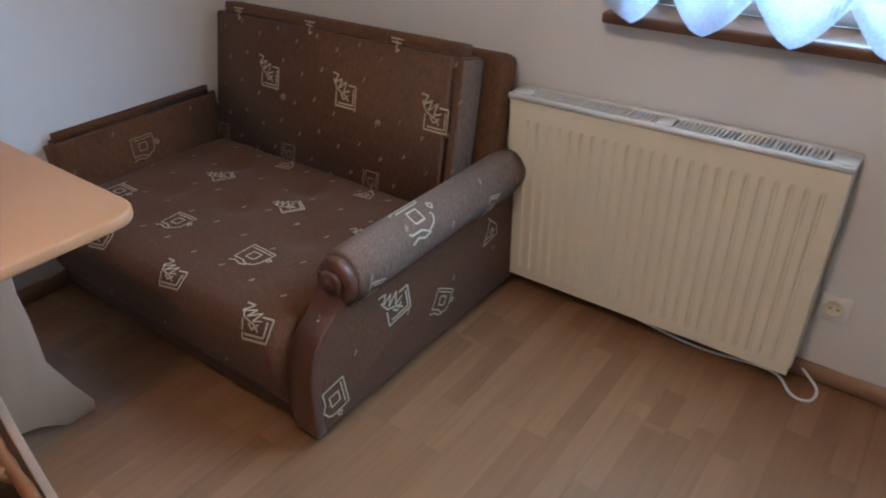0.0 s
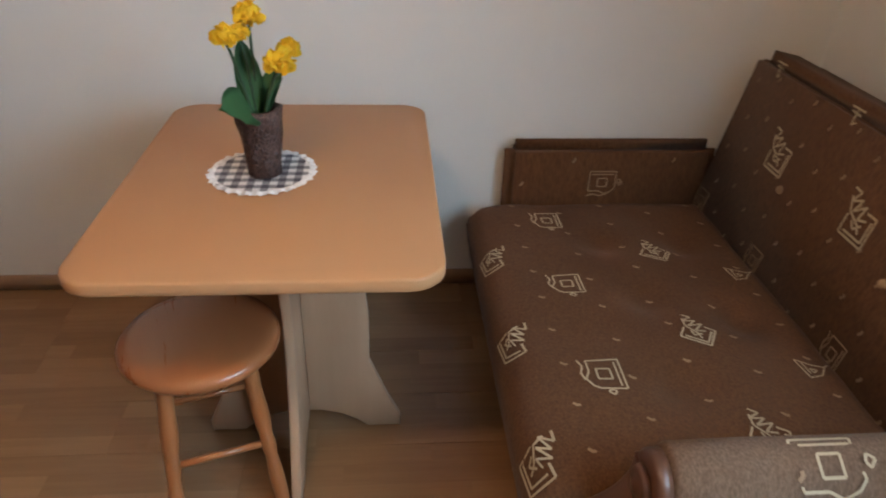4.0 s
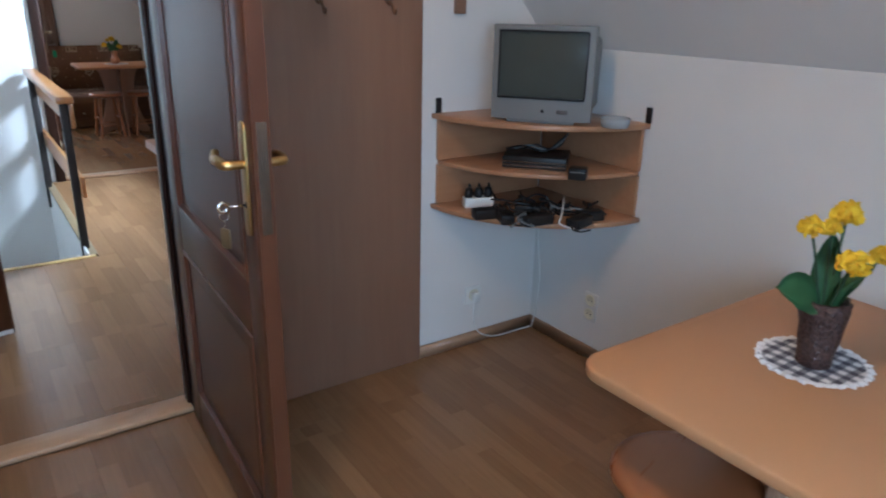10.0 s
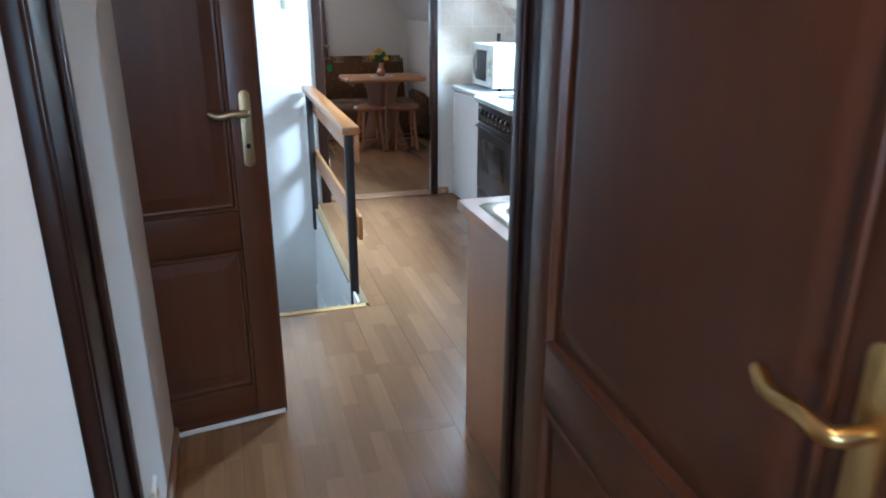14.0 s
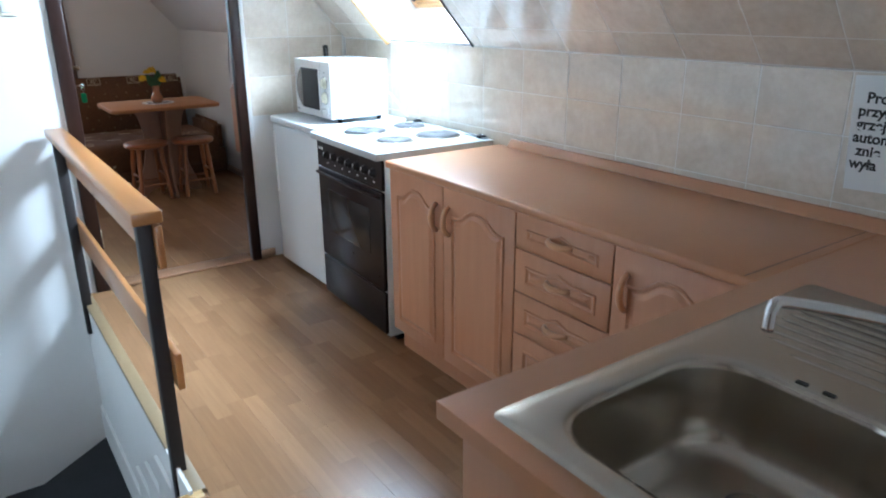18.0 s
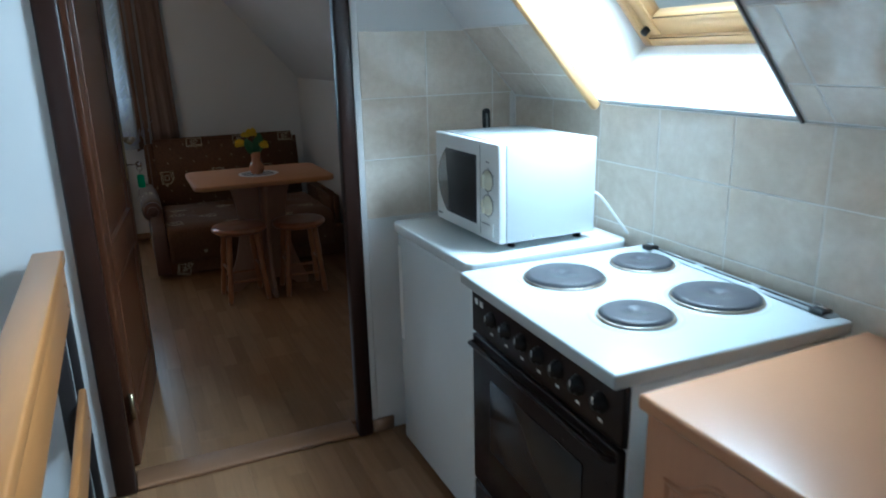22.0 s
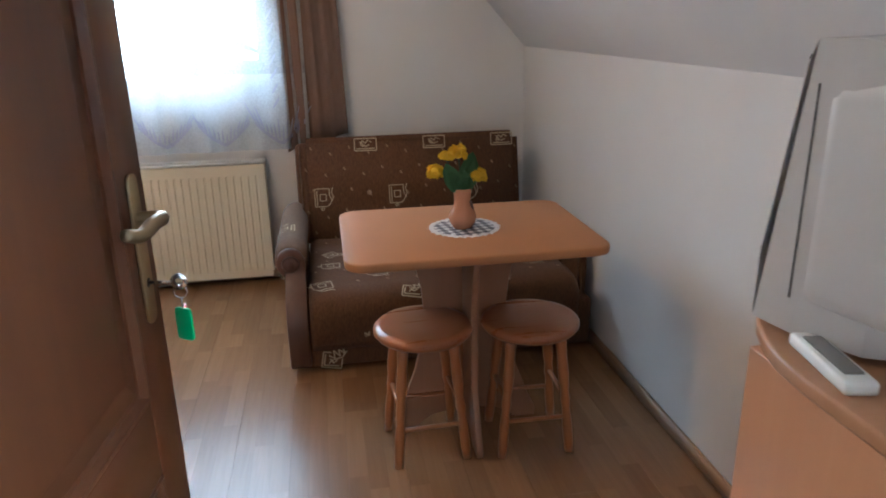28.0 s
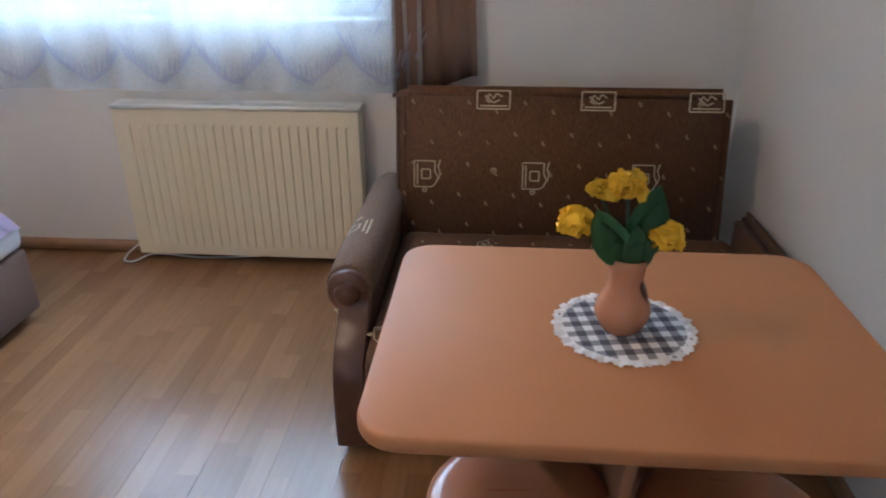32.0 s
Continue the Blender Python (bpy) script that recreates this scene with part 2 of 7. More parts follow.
def crackle(name):
    """Rough bark: dark plates parted by paler cracks."""
    m = Mat(name, 0.5)
    v = m.coords((1, 1, 0.7))
    cell = m.node("ShaderNodeTexVoronoi", Scale=105.0)
    cell.feature = "DISTANCE_TO_EDGE"
    m.link(v, cell.inputs["Vector"])
    d = cell.outputs["Distance"]
    m.colour(m.ramp(d, [(0.0, (0.10, 0.055, 0.045)), (0.10, (0.040, 0.018, 0.014)), (0.4, (0.035, 0.015, 0.012))]))
    m.bump(d, 0.9, 0.006)
    return m.m


WHITE = plaster("white_plaster", (0.74, 0.72, 0.69))
CEIL = plaster("ceiling_plaster", (0.76, 0.745, 0.72))
FLOOR = laminate_floor()
TILE = tile_mat()
GROUT = painted("grout", (0.80, 0.77, 0.72), 0.85)
HANDLEWOOD = wood("pale_handle_wood", (0.56, 0.29, 0.145), (0.64, 0.36, 0.19), 0.8, "z", 0.3, 0.02, 0.3)
BEECH = melamine("beech_veneer", (0.425, 0.215, 0.100), (0.45, 0.233, 0.112), 0.38)
BEECH_RED = melamine("reddish_beech_veneer", (0.42, 0.182, 0.074), (0.45, 0.200, 0.084), 0.52)
BEECH_Z = wood("beech_veneer_upright", (0.44, 0.198, 0.092), (0.50, 0.245, 0.122), 0.8, "z", 0.36, 0.03)
PEDESTAL = wood("pale_beech_panel", (0.38, 0.230, 0.140), (0.45, 0.285, 0.182), 0.8, "z", 0.4, 0.03)
# second table's pedestal: same beech with the shade under the tabletop coloured in
PEDESTAL_SHADED = wood("shaded_beech_panel", (0.26, 0.125, 0.066), (0.33, 0.168, 0.092), 0.8, "z", 0.4, 0.03)
PINE = wood("lacquered_pine", (0.285, 0.096, 0.031), (0.385, 0.156, 0.058), 0.7, "z", 0.3, 0.04, 0.2)
PINE_X = wood("lacquered_pine_seat", (0.300, 0.102, 0.036), (0.335, 0.122, 0.045), 0.6, "x", 0.28, 0.012, 0.12)
RAILWOOD = wood("rail_pine", (0.33, 0.132, 0.037), (0.44, 0.198, 0.062), 0.7, "y", 0.32, 0.05, 0.3)
SASH = wood("skylight_pine", (0.50, 0.29, 0.115), (0.62, 0.39, 0.18), 0.7, "y", 0.35, 0.04)
OAK = wood("dark_stained_door", (0.060, 0.0185, 0.0075), (0.102, 0.036, 0.0145), 0.6, "z", 0.34, 0.05, 0.10, 0.36)
OAK_X = wood("dark_stained_rail", (0.060, 0.0185, 0.0075), (0.102, 0.036, 0.0145), 0.6, "x", 0.34, 0.05, 0.10, 0.36)
EDGE = wood("reddish_door_edge", (0.080, 0.028, 0.013), (0.12, 0.045, 0.021), 0.6, "z", 0.35, 0.06, 0.2)
FRAME = wood("dark_door_frame", (0.016, 0.0062, 0.0042), (0.028, 0.0112, 0.0068), 0.6, "z", 0.34, 0.04, 0.0, 0.26)
GREYCASING = painted("pale_grey_casing", (0.60, 0.56, 0.52), 0.35, 0.08)
SILLWOOD = wood("brown_sill", (0.10, 0.042, 0.018), (0.19, 0.085, 0.04), 0.7, "x", 0.3, 0.05, 0.3)
COATPANEL = wood("coat_panel_veneer", (0.225, 0.118, 0.072), (0.275, 0.150, 0.094), 0.9, "z", 0.40, 0.02)
SHELF = wood("shelf_beech", (0.36, 0.175, 0.085), (0.45, 0.235, 0.125), 0.8, "x", 0.36, 0.03)
KITCHEN = wood("kitchen_front", (0.435, 0.200, 0.100), (0.51, 0.252, 0.135), 1.0, "z", 0.36, 0.03)
WORKTOP = melamine("worktop_beech", (0.455, 0.218, 0.108), (0.49, 0.241, 0.122), 0.30)
BASEBOARD = wood("baseboard_beech", (0.30, 0.175, 0.10), (0.40, 0.25, 0.15), 0.7, "y", 0.4, 0.03)
THRESH_DARK = wood("worn_threshold", (0.20, 0.095, 0.045), (0.27, 0.14, 0.07), 0.8, "x", 0.45, 0.03)
THRESH = wood("threshold_beech", (0.42, 0.25, 0.14), (0.53, 0.34, 0.2), 0.8, "x", 0.35, 0.03)
NOSING = painted("yellow_nosing", (0.52, 0.33, 0.12), 0.4)
DULLEDGE = painted("dull_edge_strip", (0.22, 0.15, 0.075), 0.45)
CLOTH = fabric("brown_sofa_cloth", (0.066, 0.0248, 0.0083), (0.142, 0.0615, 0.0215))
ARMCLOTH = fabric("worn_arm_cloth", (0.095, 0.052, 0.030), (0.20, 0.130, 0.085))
BACKDROP = Mat("bright_haze", 1.0, 0.0, (0.8, 0.85, 0.9))
BACKDROP.set("Emission Color", (0.84, 0.93, 1.0, 1)).set("Emission Strength", 4.4)
BACKDROP = BACKDROP.m
STITCH = painted("cream_embroidery", (0.49, 0.395, 0.265), 0.85, 0.15)
STITCH_DIM = painted("tan_and_shaded_embroidery", (0.30, 0.20, 0.12), 0.9, 0.15)
ARMWOOD = wood("sofa_arm_wood", (0.060, 0.022, 0.012), (0.12, 0.05, 0.027), 0.7, "z", 0.40, 0.06, 0.12)
DRAPE = fabric("brown_drape", (0.172, 0.108, 0.080), (0.198, 0.128, 0.097))
RADIATOR = painted("cream_radiator", (0.80, 0.735, 0.565), 0.42, 0.03)
RADGRILLE = painted("radiator_grille", (0.78, 0.76, 0.70), 0.4, 0.03)
ENAMEL = painted("white_enamel", (0.72, 0.75, 0.75), 0.18, 0.02, 0.01)
PLASTIC = painted("white_plastic", (0.78, 0.78, 0.75), 0.4, 0.03)
OFFWHITE = painted("aged_white_plastic", (0.66, 0.64, 0.60), 0.45, 0.03)
CREAM = painted("cream_plastic", (0.72, 0.68, 0.52), 0.45, 0.04)
SILVER = painted("silver_plastic", (0.195, 0.195, 0.19), 0.42, 0.05, 0.02)
PALESILVER = painted("pale_silver_plastic", (0.56, 0.545, 0.525), 0.4, 0.04, 0.02)
BLACK = painted("black_plastic", (0.018, 0.017, 0.017), 0.35, 0.1)
BROWNBLACK = painted("dark_brown_enamel", (0.014, 0.008, 0.007), 0.30, 0.1, 0.01)
OVENGLASS = painted("oven_glass", (0.030, 0.028, 0.027), 0.16, 0.05, 0.0)
SMOKE = painted("pale_pressed_glass", (0.40, 0.41, 0.41), 0.14, 0.05, 0.0)
SCREEN = painted("tube_screen", (0.060, 0.070, 0.064), 0.09, 0.05, 0.0)
MWGLASS = painted("microwave_window", (0.075, 0.077, 0.084), 0.12, 0.05, 0.0)
# white hob enamel greyed to hold down the strong light from the roof
HOB = painted("dimmed_hob_enamel", (0.47, 0.505, 0.51), 0.34, 0.02, 0.01)
HOTPLATE = painted("cast_iron_hotplate", (0.055, 0.055, 0.06), 0.42, 0.15, 0.1)
for dull in (BROWNBLACK, BLACK, SILVER, OVENGLASS, BEECH, HOTPLATE, HOB, BEECH_RED):
    dull.node_tree.nodes["Principled BSDF"].inputs["Specular IOR Level"].default_value = 0.22
STEEL = metal("brushed_steel", (0.50, 0.455, 0.395), 0.25, (9, 9, 9))
DARKSTEEL = metal("tarnished_steel", (0.16, 0.14, 0.12), 0.35)
CHROME = metal("chrome", (0.75, 0.75, 0.75), 0.12)
BRASS = metal("worn_brass", (0.62, 0.42, 0.17), 0.30)
DULLBRASS = metal("dull_brass_plate", (0.38, 0.30, 0.18), 0.42)
BLACKSTEEL = painted("black_steel", (0.016, 0.011, 0.010), 0.6, 0.1)
DARKTRIM = painted("grey_brown_trim", (0.10, 0.085, 0.08), 0.4, 0.1)
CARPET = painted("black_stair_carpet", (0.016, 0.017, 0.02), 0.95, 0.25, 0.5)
YELLOW = painted("yellow_petals", (0.92, 0.58, 0.018), 0.7, 0.25)
LEAF = painted("green_fabric_leaf", (0.08, 0.21, 0.08), 0.6, 0.3)
STEM = painted("dark_stem", (0.035, 0.075, 0.03), 0.6, 0.2)
BARK = crackle("dark_bark_vase")
CLAYWOOD = wood("turned_wood_vase", (0.44, 0.18, 0.085), (0.58, 0.27, 0.14), 0.8, "z", 0.25, 0.03, 0.3)
KNOT = wood("brown_bark_patch", (0.07, 0.026, 0.012), (0.16, 0.07, 0.035), 1.6, "z", 0.5, 0.3)
CROCHET = painted("white_crochet", (0.74, 0.72, 0.72), 0.9, 0.06, 0.3)
CHECKMID = painted("grey_gingham", (0.26, 0.255, 0.275), 0.9, 0.15, 0.2)
CHECKDARK = painted("navy_gingham", (0.07, 0.065, 0.085), 0.9, 0.1, 0.2)
GREEN = painted("green_key_tag", (0.01, 0.36, 0.13), 0.35, 0.05)
RED = painted("red_key_tag", (0.50, 0.03, 0.02), 0.35, 0.05)
PAPER = painted("paper_sheet", (0.80, 0.79, 0.77), 0.6, 0.02)
INK = painted("black_ink", (0.02, 0.02, 0.02), 0.7)
SHEET = painted("white_bed_linen", (0.72, 0.73, 0.78), 0.9, 0.05, 0.2)
LILAC = painted("lilac_bed_cover", (0.55, 0.46, 0.62), 0.9, 0.1, 0.2)
STEELROOF = painted("pale_grey_roof", (0.42, 0.43, 0.44), 0.6)
GRASS = painted("far_meadow", (0.22, 0.36, 0.16), 0.95, 0.4)
FOLIAGE = painted("conifer_green", (0.12, 0.18, 0.11), 0.9, 0.4)
GLOW = Mat("lit_opal_glass", 0.3, 0.0, (0.85, 0.8, 0.7))
GLOW.set("Emission Color", (1.0, 0.65, 0.38, 1)).set("Emission Strength", 310.0)
GLOW = GLOW.m
GLOW_DIM = Mat("dimmer_opal_glass", 0.3, 0.0, (0.85, 0.8, 0.7))
GLOW_DIM.set("Emission Color", (1.0, 0.65, 0.38, 1)).set("Emission Strength", 195.0)
GLOW_DIM = GLOW_DIM.m
GLASS = glass_mat("window_glass")
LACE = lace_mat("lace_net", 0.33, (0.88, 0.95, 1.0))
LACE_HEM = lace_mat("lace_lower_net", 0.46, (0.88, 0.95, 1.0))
# white thread coloured blue-grey, as dense stitching looks dark against the bright pane
LACE_DENSE = lace_mat("darkened_lace_border", 0.88, (0.40, 0.42, 0.54))


# ---- mesh helpers ----
def finish(bm, smooth=False):
    bmesh.ops.recalc_face_normals(bm, faces=bm.faces)
    if smooth:
        for f in bm.faces:
            f.smooth = True
    return bm


def mesh_object(name, bm, material, parent=None, label=""):
    me = bpy.data.meshes.new(name)
    bm.to_mesh(me)
    bm.free()
    me.materials.append(material)
    ob = new(name, me)
    if parent is not None:
        ob.parent = parent
    if label:
        ob["label"] = label
    return ob


def part(name, bm, material, parent, label=""):
    """One mesh object under a thing or under a part."""
    return mesh_object(name, bm, material, parent, label)


def structure(name, bm, material, label, category):
    return tagged(mesh_object(name, bm, material), label, category, kind="structure")


def thing(name, label, category, m=None, group=""):
    """An empty at a thing's base, under which its parts go."""
    ob = new(name)
    ob.empty_display_size = 0.1
    if m is not None:
        ob.matrix_basis = m
    return tagged(ob, label, category, group)


def add_box(bm, x0, x1, y0, y1, z0, z1):
    vs = [bm.verts.new(p) for p in ((x0, y0, z0), (x1, y0, z0), (x1, y1, z0), (x0, y1, z0), (x0, y0, z1), (x1, y0, z1), (x1, y1, z1), (x0, y1, z1))]
    fs = [bm.faces.new([vs[i] for i in q]) for q in ((3, 2, 1, 0), (4, 5, 6, 7), (0, 1, 5, 4), (1, 2, 6, 5), (2, 3, 7, 6), (3, 0, 4, 7))]
    return vs, fs


def box(x0, x1, y0, y1, z0, z1, bevel=0.0, segments=2):
    bm = bmesh.new()
    add_box(bm, min(x0, x1), max(x0, x1), min(y0, y1), max(y0, y1), min(z0, z1), max(z0, z1))
    if bevel:
        bmesh.ops.bevel(bm, geom=bm.edges[:], offset=bevel, segments=segments, affect="EDGES", profile=0.5)
    return finish(bm, bevel > 0)


def boxes(rows, bevel=0.0):
    """Several boxes in one mesh, for pieces of one part."""
    bm = bmesh.new()
    for r in rows:
        add_box(bm, min(r[0], r[1]), max(r[0], r[1]), min(r[2], r[3]), max(r[2], r[3]), min(r[4], r[5]), max(r[4], r[5]))
    if bevel:
        bmesh.ops.bevel(bm, geom=bm.edges[:], offset=bevel, segments=2, affect="EDGES")
    return finish(bm, bevel > 0)


def prism(outline, a, b, axis="z", bevel=0.0, segments=2):
    """An outline extruded from a to b along an axis. The outline's two numbers are the other two axes in order."""
    put = {"z": lambda u, v, w: (u, v, w), "y": lambda u, v, w: (u, w, v), "x": lambda u, v, w: (w, u, v)}[axis]
    bm = bmesh.new()
    lo = [bm.verts.new(put(u, v, a)) for u, v in outline]
    hi = [bm.verts.new(put(u, v, b)) for u, v in outline]
    n = len(outline)
    bm.faces.new(lo[::-1])
    bm.faces.new(hi)
    for i in range(n):
        bm.faces.new((lo[i], lo[(i + 1) % n], hi[(i + 1) % n], hi[i]))
    finish(bm)
    if bevel:
        rim = [e for e in bm.edges if any(len(f.verts) > 4 or n == 4 for f in e.link_faces) and e.calc_face_angle(0) > 0.8]
        bmesh.ops.bevel(bm, geom=rim, offset=bevel, segments=segments, affect="EDGES", profile=0.5)
        finish(bm, True)
    return bm


def rounded(x0, x1, y0, y1, r, n=6):
    """The outline of a rectangle with rounded corners."""
    out = []
    for cx, cy, a in ((x1 - r, y1 - r, 0), (x0 + r, y1 - r, 90), (x0 + r, y0 + r, 180), (x1 - r, y0 + r, 270)):
        out += [(cx + r * math.cos(radians(a + 90 * i / n)), cy + r * math.sin(radians(a + 90 * i / n))) for i in range(n + 1)]
    return out


def lathe(profile, n=24, centre=(0, 0, 0), axis="z"):
    """A profile of (radius, height) turned about an axis."""
    put = {"z": lambda x, y, h: (x, y, h), "y": lambda x, y, h: (x, h, y), "x": lambda x, y, h: (h, x, y)}[axis]
    bm = bmesh.new()
    c = Vector(centre)
    rings = []
    for r, h in profile:
        if r < 1e-5:
            rings.append([bm.verts.new(c + Vector(put(0, 0, h)))])
        else:
            rings.append([bm.verts.new(c + Vector(put(r * math.cos(6.28319 * i / n), r * math.sin(6.28319 * i / n), h))) for i in range(n)])
    for a, b in zip(rings, rings[1:]):
        for i in range(n):
            j = (i + 1) % n
            if len(a) == 1 and len(b) > 1:
                bm.faces.new((a[0], b[i], b[j]))
            elif len(b) == 1 and len(a) > 1:
                bm.faces.new((a[i], a[j], b[0]))
            elif len(a) > 1:
                bm.faces.new((a[i], a[j], b[j], b[i]))
    return finish(bm, True)


def tube(points, r, n=8, taper=None):
    """A round bar along points; taper: a radius for each point."""
    bm = bmesh.new()
    pts = [Vector(p) for p in points]
    rings, side = [], None
    for i, p in enumerate(pts):
        way = (pts[min(i + 1, len(pts) - 1)] - pts[max(i - 1, 0)]).normalized()
        if side is None:
            side = way.orthogonal().normalized()
        side = (side - way * side.dot(way)).normalized()
        up = way.cross(side)
        rr = taper[i] if taper else r
        rings.append([bm.verts.new(p + rr * (math.cos(6.28319 * k / n) * side + math.sin(6.28319 * k / n) * up)) for k in range(n)])
    for a, b in zip(rings, rings[1:]):
        for k in range(n):
            bm.faces.new((a[k], a[(k + 1) % n], b[(k + 1) % n], b[k]))
    bm.faces.new(rings[0][::-1])
    bm.faces.new(rings[-1])
    return finish(bm, True)


def moved(bm, m):
    bm.transform(m)
    return bm


def joined(*bms):
    """Several pieces of one part in one mesh."""
    out = bmesh.new()
    for b in bms:
        me = bpy.data.meshes.new("tmp")
        b.to_mesh(me)
        b.free()
        out.from_mesh(me)
        bpy.data.meshes.remove(me)
    return out


def curve_points(points, n=8):
    """A smooth line through points."""
    p = [Vector(q) for q in points]
    p = [2 * p[0] - p[1]] + p + [2 * p[-1] - p[-2]]
    out = []
    for i in range(1, len(p) - 2):
        for k in range(n):
            t = k / n
            a, b, c, d = p[i - 1 : i + 3]
            out.append(0.5 * ((2 * b) + (c - a) * t + (2 * a - 5 * b + 4 * c - d) * t * t + (3 * b - a - 3 * c + d) * t ** 3))
    out.append(p[-2])
    return out

# ---- the plan ----
AW, AN, AS, AE = -2.14, 2.29, -0.935, 2.70  # first room: west, north, south, east faces
KW, KN, KS = -2.22, -1.132, -5.01  # kitchen
BW, BN, BS, BE = -2.265, -5.15, -8.78, 2.70  # second room
HE, SE = 0.29, 0.72  # hall's and stairwell's east faces
TOP, PITCH = 2.42, math.tan(radians(48))
SX, SY = -0.56, -3.0  # the stair opening's west and north edges


# ---- structure ----
def wall(name, rows, label="white plastered wall with faint smudges"):
    return structure(name, boxes(rows), WHITE, label, "wall")


def slope(name, x, z, y0, y1, hole=None):
    """The roof's slope above a knee wall whose top is at x, z; hole: y from, y to, the share of its length."""
    run = (TOP - z) / PITCH
    out = Vector((-math.sin(radians(48)), 0, math.cos(radians(48)))) * 0.12

    def piece(a, b, u0, u1):
        p, q = Vector((x + run * a, 0, z + run * PITCH * a)), Vector((x + run * b, 0, z + run * PITCH * b))
        return prism([(v.x, v.z) for v in (p, q, q + out, p + out)], u0, u1, "y")

    if hole is None:
        bm = piece(0, 1, y0, y1)
    else:
        bm = joined(piece(0, 1, y0, hole[0]), piece(0, 1, hole[1], y1), piece(hole[2], 1, hole[0], hole[1]))
    return structure(name, finish(bm), CEIL, "white sloped attic ceiling", "sloped ceiling")


SKY0, SKY1, SKYS = -4.49, -3.73, 0.70
KNEE_A, KNEE_K, KNEE_B = 1.283, 1.285, 1.262
wall("wall_west_1", [(AW - 0.15, AW, AS, AN, -0.1, KNEE_A)])
wall("wall_west_2", [(KW - 0.15, KW, KS, KN, -0.1, KNEE_K)])
wall("wall_west_3", [(BW - 0.15, BW, BS, BN, -0.1, KNEE_B)])
slope("ceiling_slope_1", AW, KNEE_A, AS, AN)
slope("ceiling_slope_2", KW, KNEE_K, KS, KN, (SKY0, SKY1, SKYS))
slope("ceiling_slope_3", BW, KNEE_B, BS, BN)
WA0, WA1, WAZ0, WAZ1 = -0.52, 1.06, 0.962, 2.12
WB0, WB1, WBZ0, WBZ1 = -0.90, 0.95, 1.02, 2.20
wall("wall_north", [(AW - 0.15, WA0, AN, AN + 0.3, -0.1, 2.6), (WA1, AE + 0.15, AN, AN + 0.3, -0.1, 2.6),
                    (WA0, WA1, AN, AN + 0.3, -0.1, WAZ0 - 0.03), (WA0, WA1, AN, AN + 0.3, WAZ1, 2.6)])
wall("wall_south", [(BW - 0.15, WB0, BS - 0.3, BS, -0.1, 2.6), (WB1, BE + 0.15, BS - 0.3, BS, -0.1, 2.6),
                    (WB0, WB1, BS - 0.3, BS, -0.1, WBZ0), (WB0, WB1, BS - 0.3, BS, WBZ1, 2.6)])
DA0, DA1 = -0.625, 0.295  # first doorway
DB0, DB1 = -1.572, -0.655  # second doorway
DH = 2.06
wall("wall_between_1", [(KW - 0.15, DA0, KN, AS, -0.1, 2.6), (DA1, AE + 0.15, KN, AS, -0.1, 2.6), (DA0, DA1, KN, AS, DH, 2.6)])
wall("wall_between_2", [(BW - 0.15, DB0, BN, KS, -0.1, 2.6), (DB1, BE + 0.15, BN, KS, -2.6, 2.6), (DB0, DB1, BN, KS, DH, 2.6)])
wall("wall_east_1", [(AE, AE + 0.15, AS, AN, -0.1, 2.6)])
wall("wall_east_3", [(BE, BE + 0.15, BS, BN, -0.1, 2.6)])
wall("wall_hall", [(HE, SE, -2.03, KN - 0.001, -0.1, 2.6)])
wall("wall_stair", [(SE, SE + 0.15, KS, KN - 0.001, -2.6, 2.6), (SX - 0.14, SX, KS, SY, -2.6, -0.015),
                    (SX - 0.14, SE, SY, SY + 0.1, -2.6, -0.03)], "white plastered stairwell wall")
structure("ceiling_1", boxes([(AW + (TOP - KNEE_A) / PITCH, AE, AS, AN, TOP, TOP + 0.1)]), CEIL, "flat white ceiling", "ceiling")
structure("ceiling_2", boxes([(KW + (TOP - KNEE_K) / PITCH, SE, KS, KN, TOP, TOP + 0.1)]), CEIL, "flat white ceiling", "ceiling")
structure("ceiling_3", boxes([(BW + (TOP - KNEE_B) / PITCH, BE, BS, BN, TOP, TOP + 0.1)]), CEIL, "flat white ceiling", "ceiling")
floor_1 = structure("floor_1", boxes([(AW, AE, AS - 0.1, AN, -0.1, -0.013)]), BASEBOARD, "warm brown three-strip laminate floor", "floor")
floor_2 = structure("floor_2", boxes([(KW, SX - 0.03, KS, KN + 0.14, -0.1, -0.013), (SX - 0.03, SE, SY + 0.02, KN + 0.14, -0.1, -0.013)]), BASEBOARD,
                    "warm brown three-strip laminate floor", "floor")
floor_3 = structure("floor_3", boxes([(BW, BE, BS, BN + 0.05, -0.1, -0.013)]), BASEBOARD, "warm brown three-strip laminate floor", "floor")


def baseboard(name, rows):
    return structure(name, boxes(rows, 0.003), BASEBOARD, "narrow brown wood-grain baseboard", "baseboard")


bh, bt = 0.055, 0.015
baseboard("baseboard_1", [(AW, AW + bt, AS, AN, 0, bh), (AW, -1.505, AS, AS + bt, 0, bh), (-0.2, AE, AN - bt, AN, 0, bh), (AW, -0.2, AN - bt, AN, 0, bh)])
baseboard("baseboard_2", [(-1.66, -1.572, KS, KS + bt, 0, bh), (HE - bt, HE, -2.03, KN - 0.03, 0, bh)])
baseboard("baseboard_3", [(BW, BW + bt, BS, BN, 0, bh), (BW, BE, BS, BS + bt, 0, bh)])


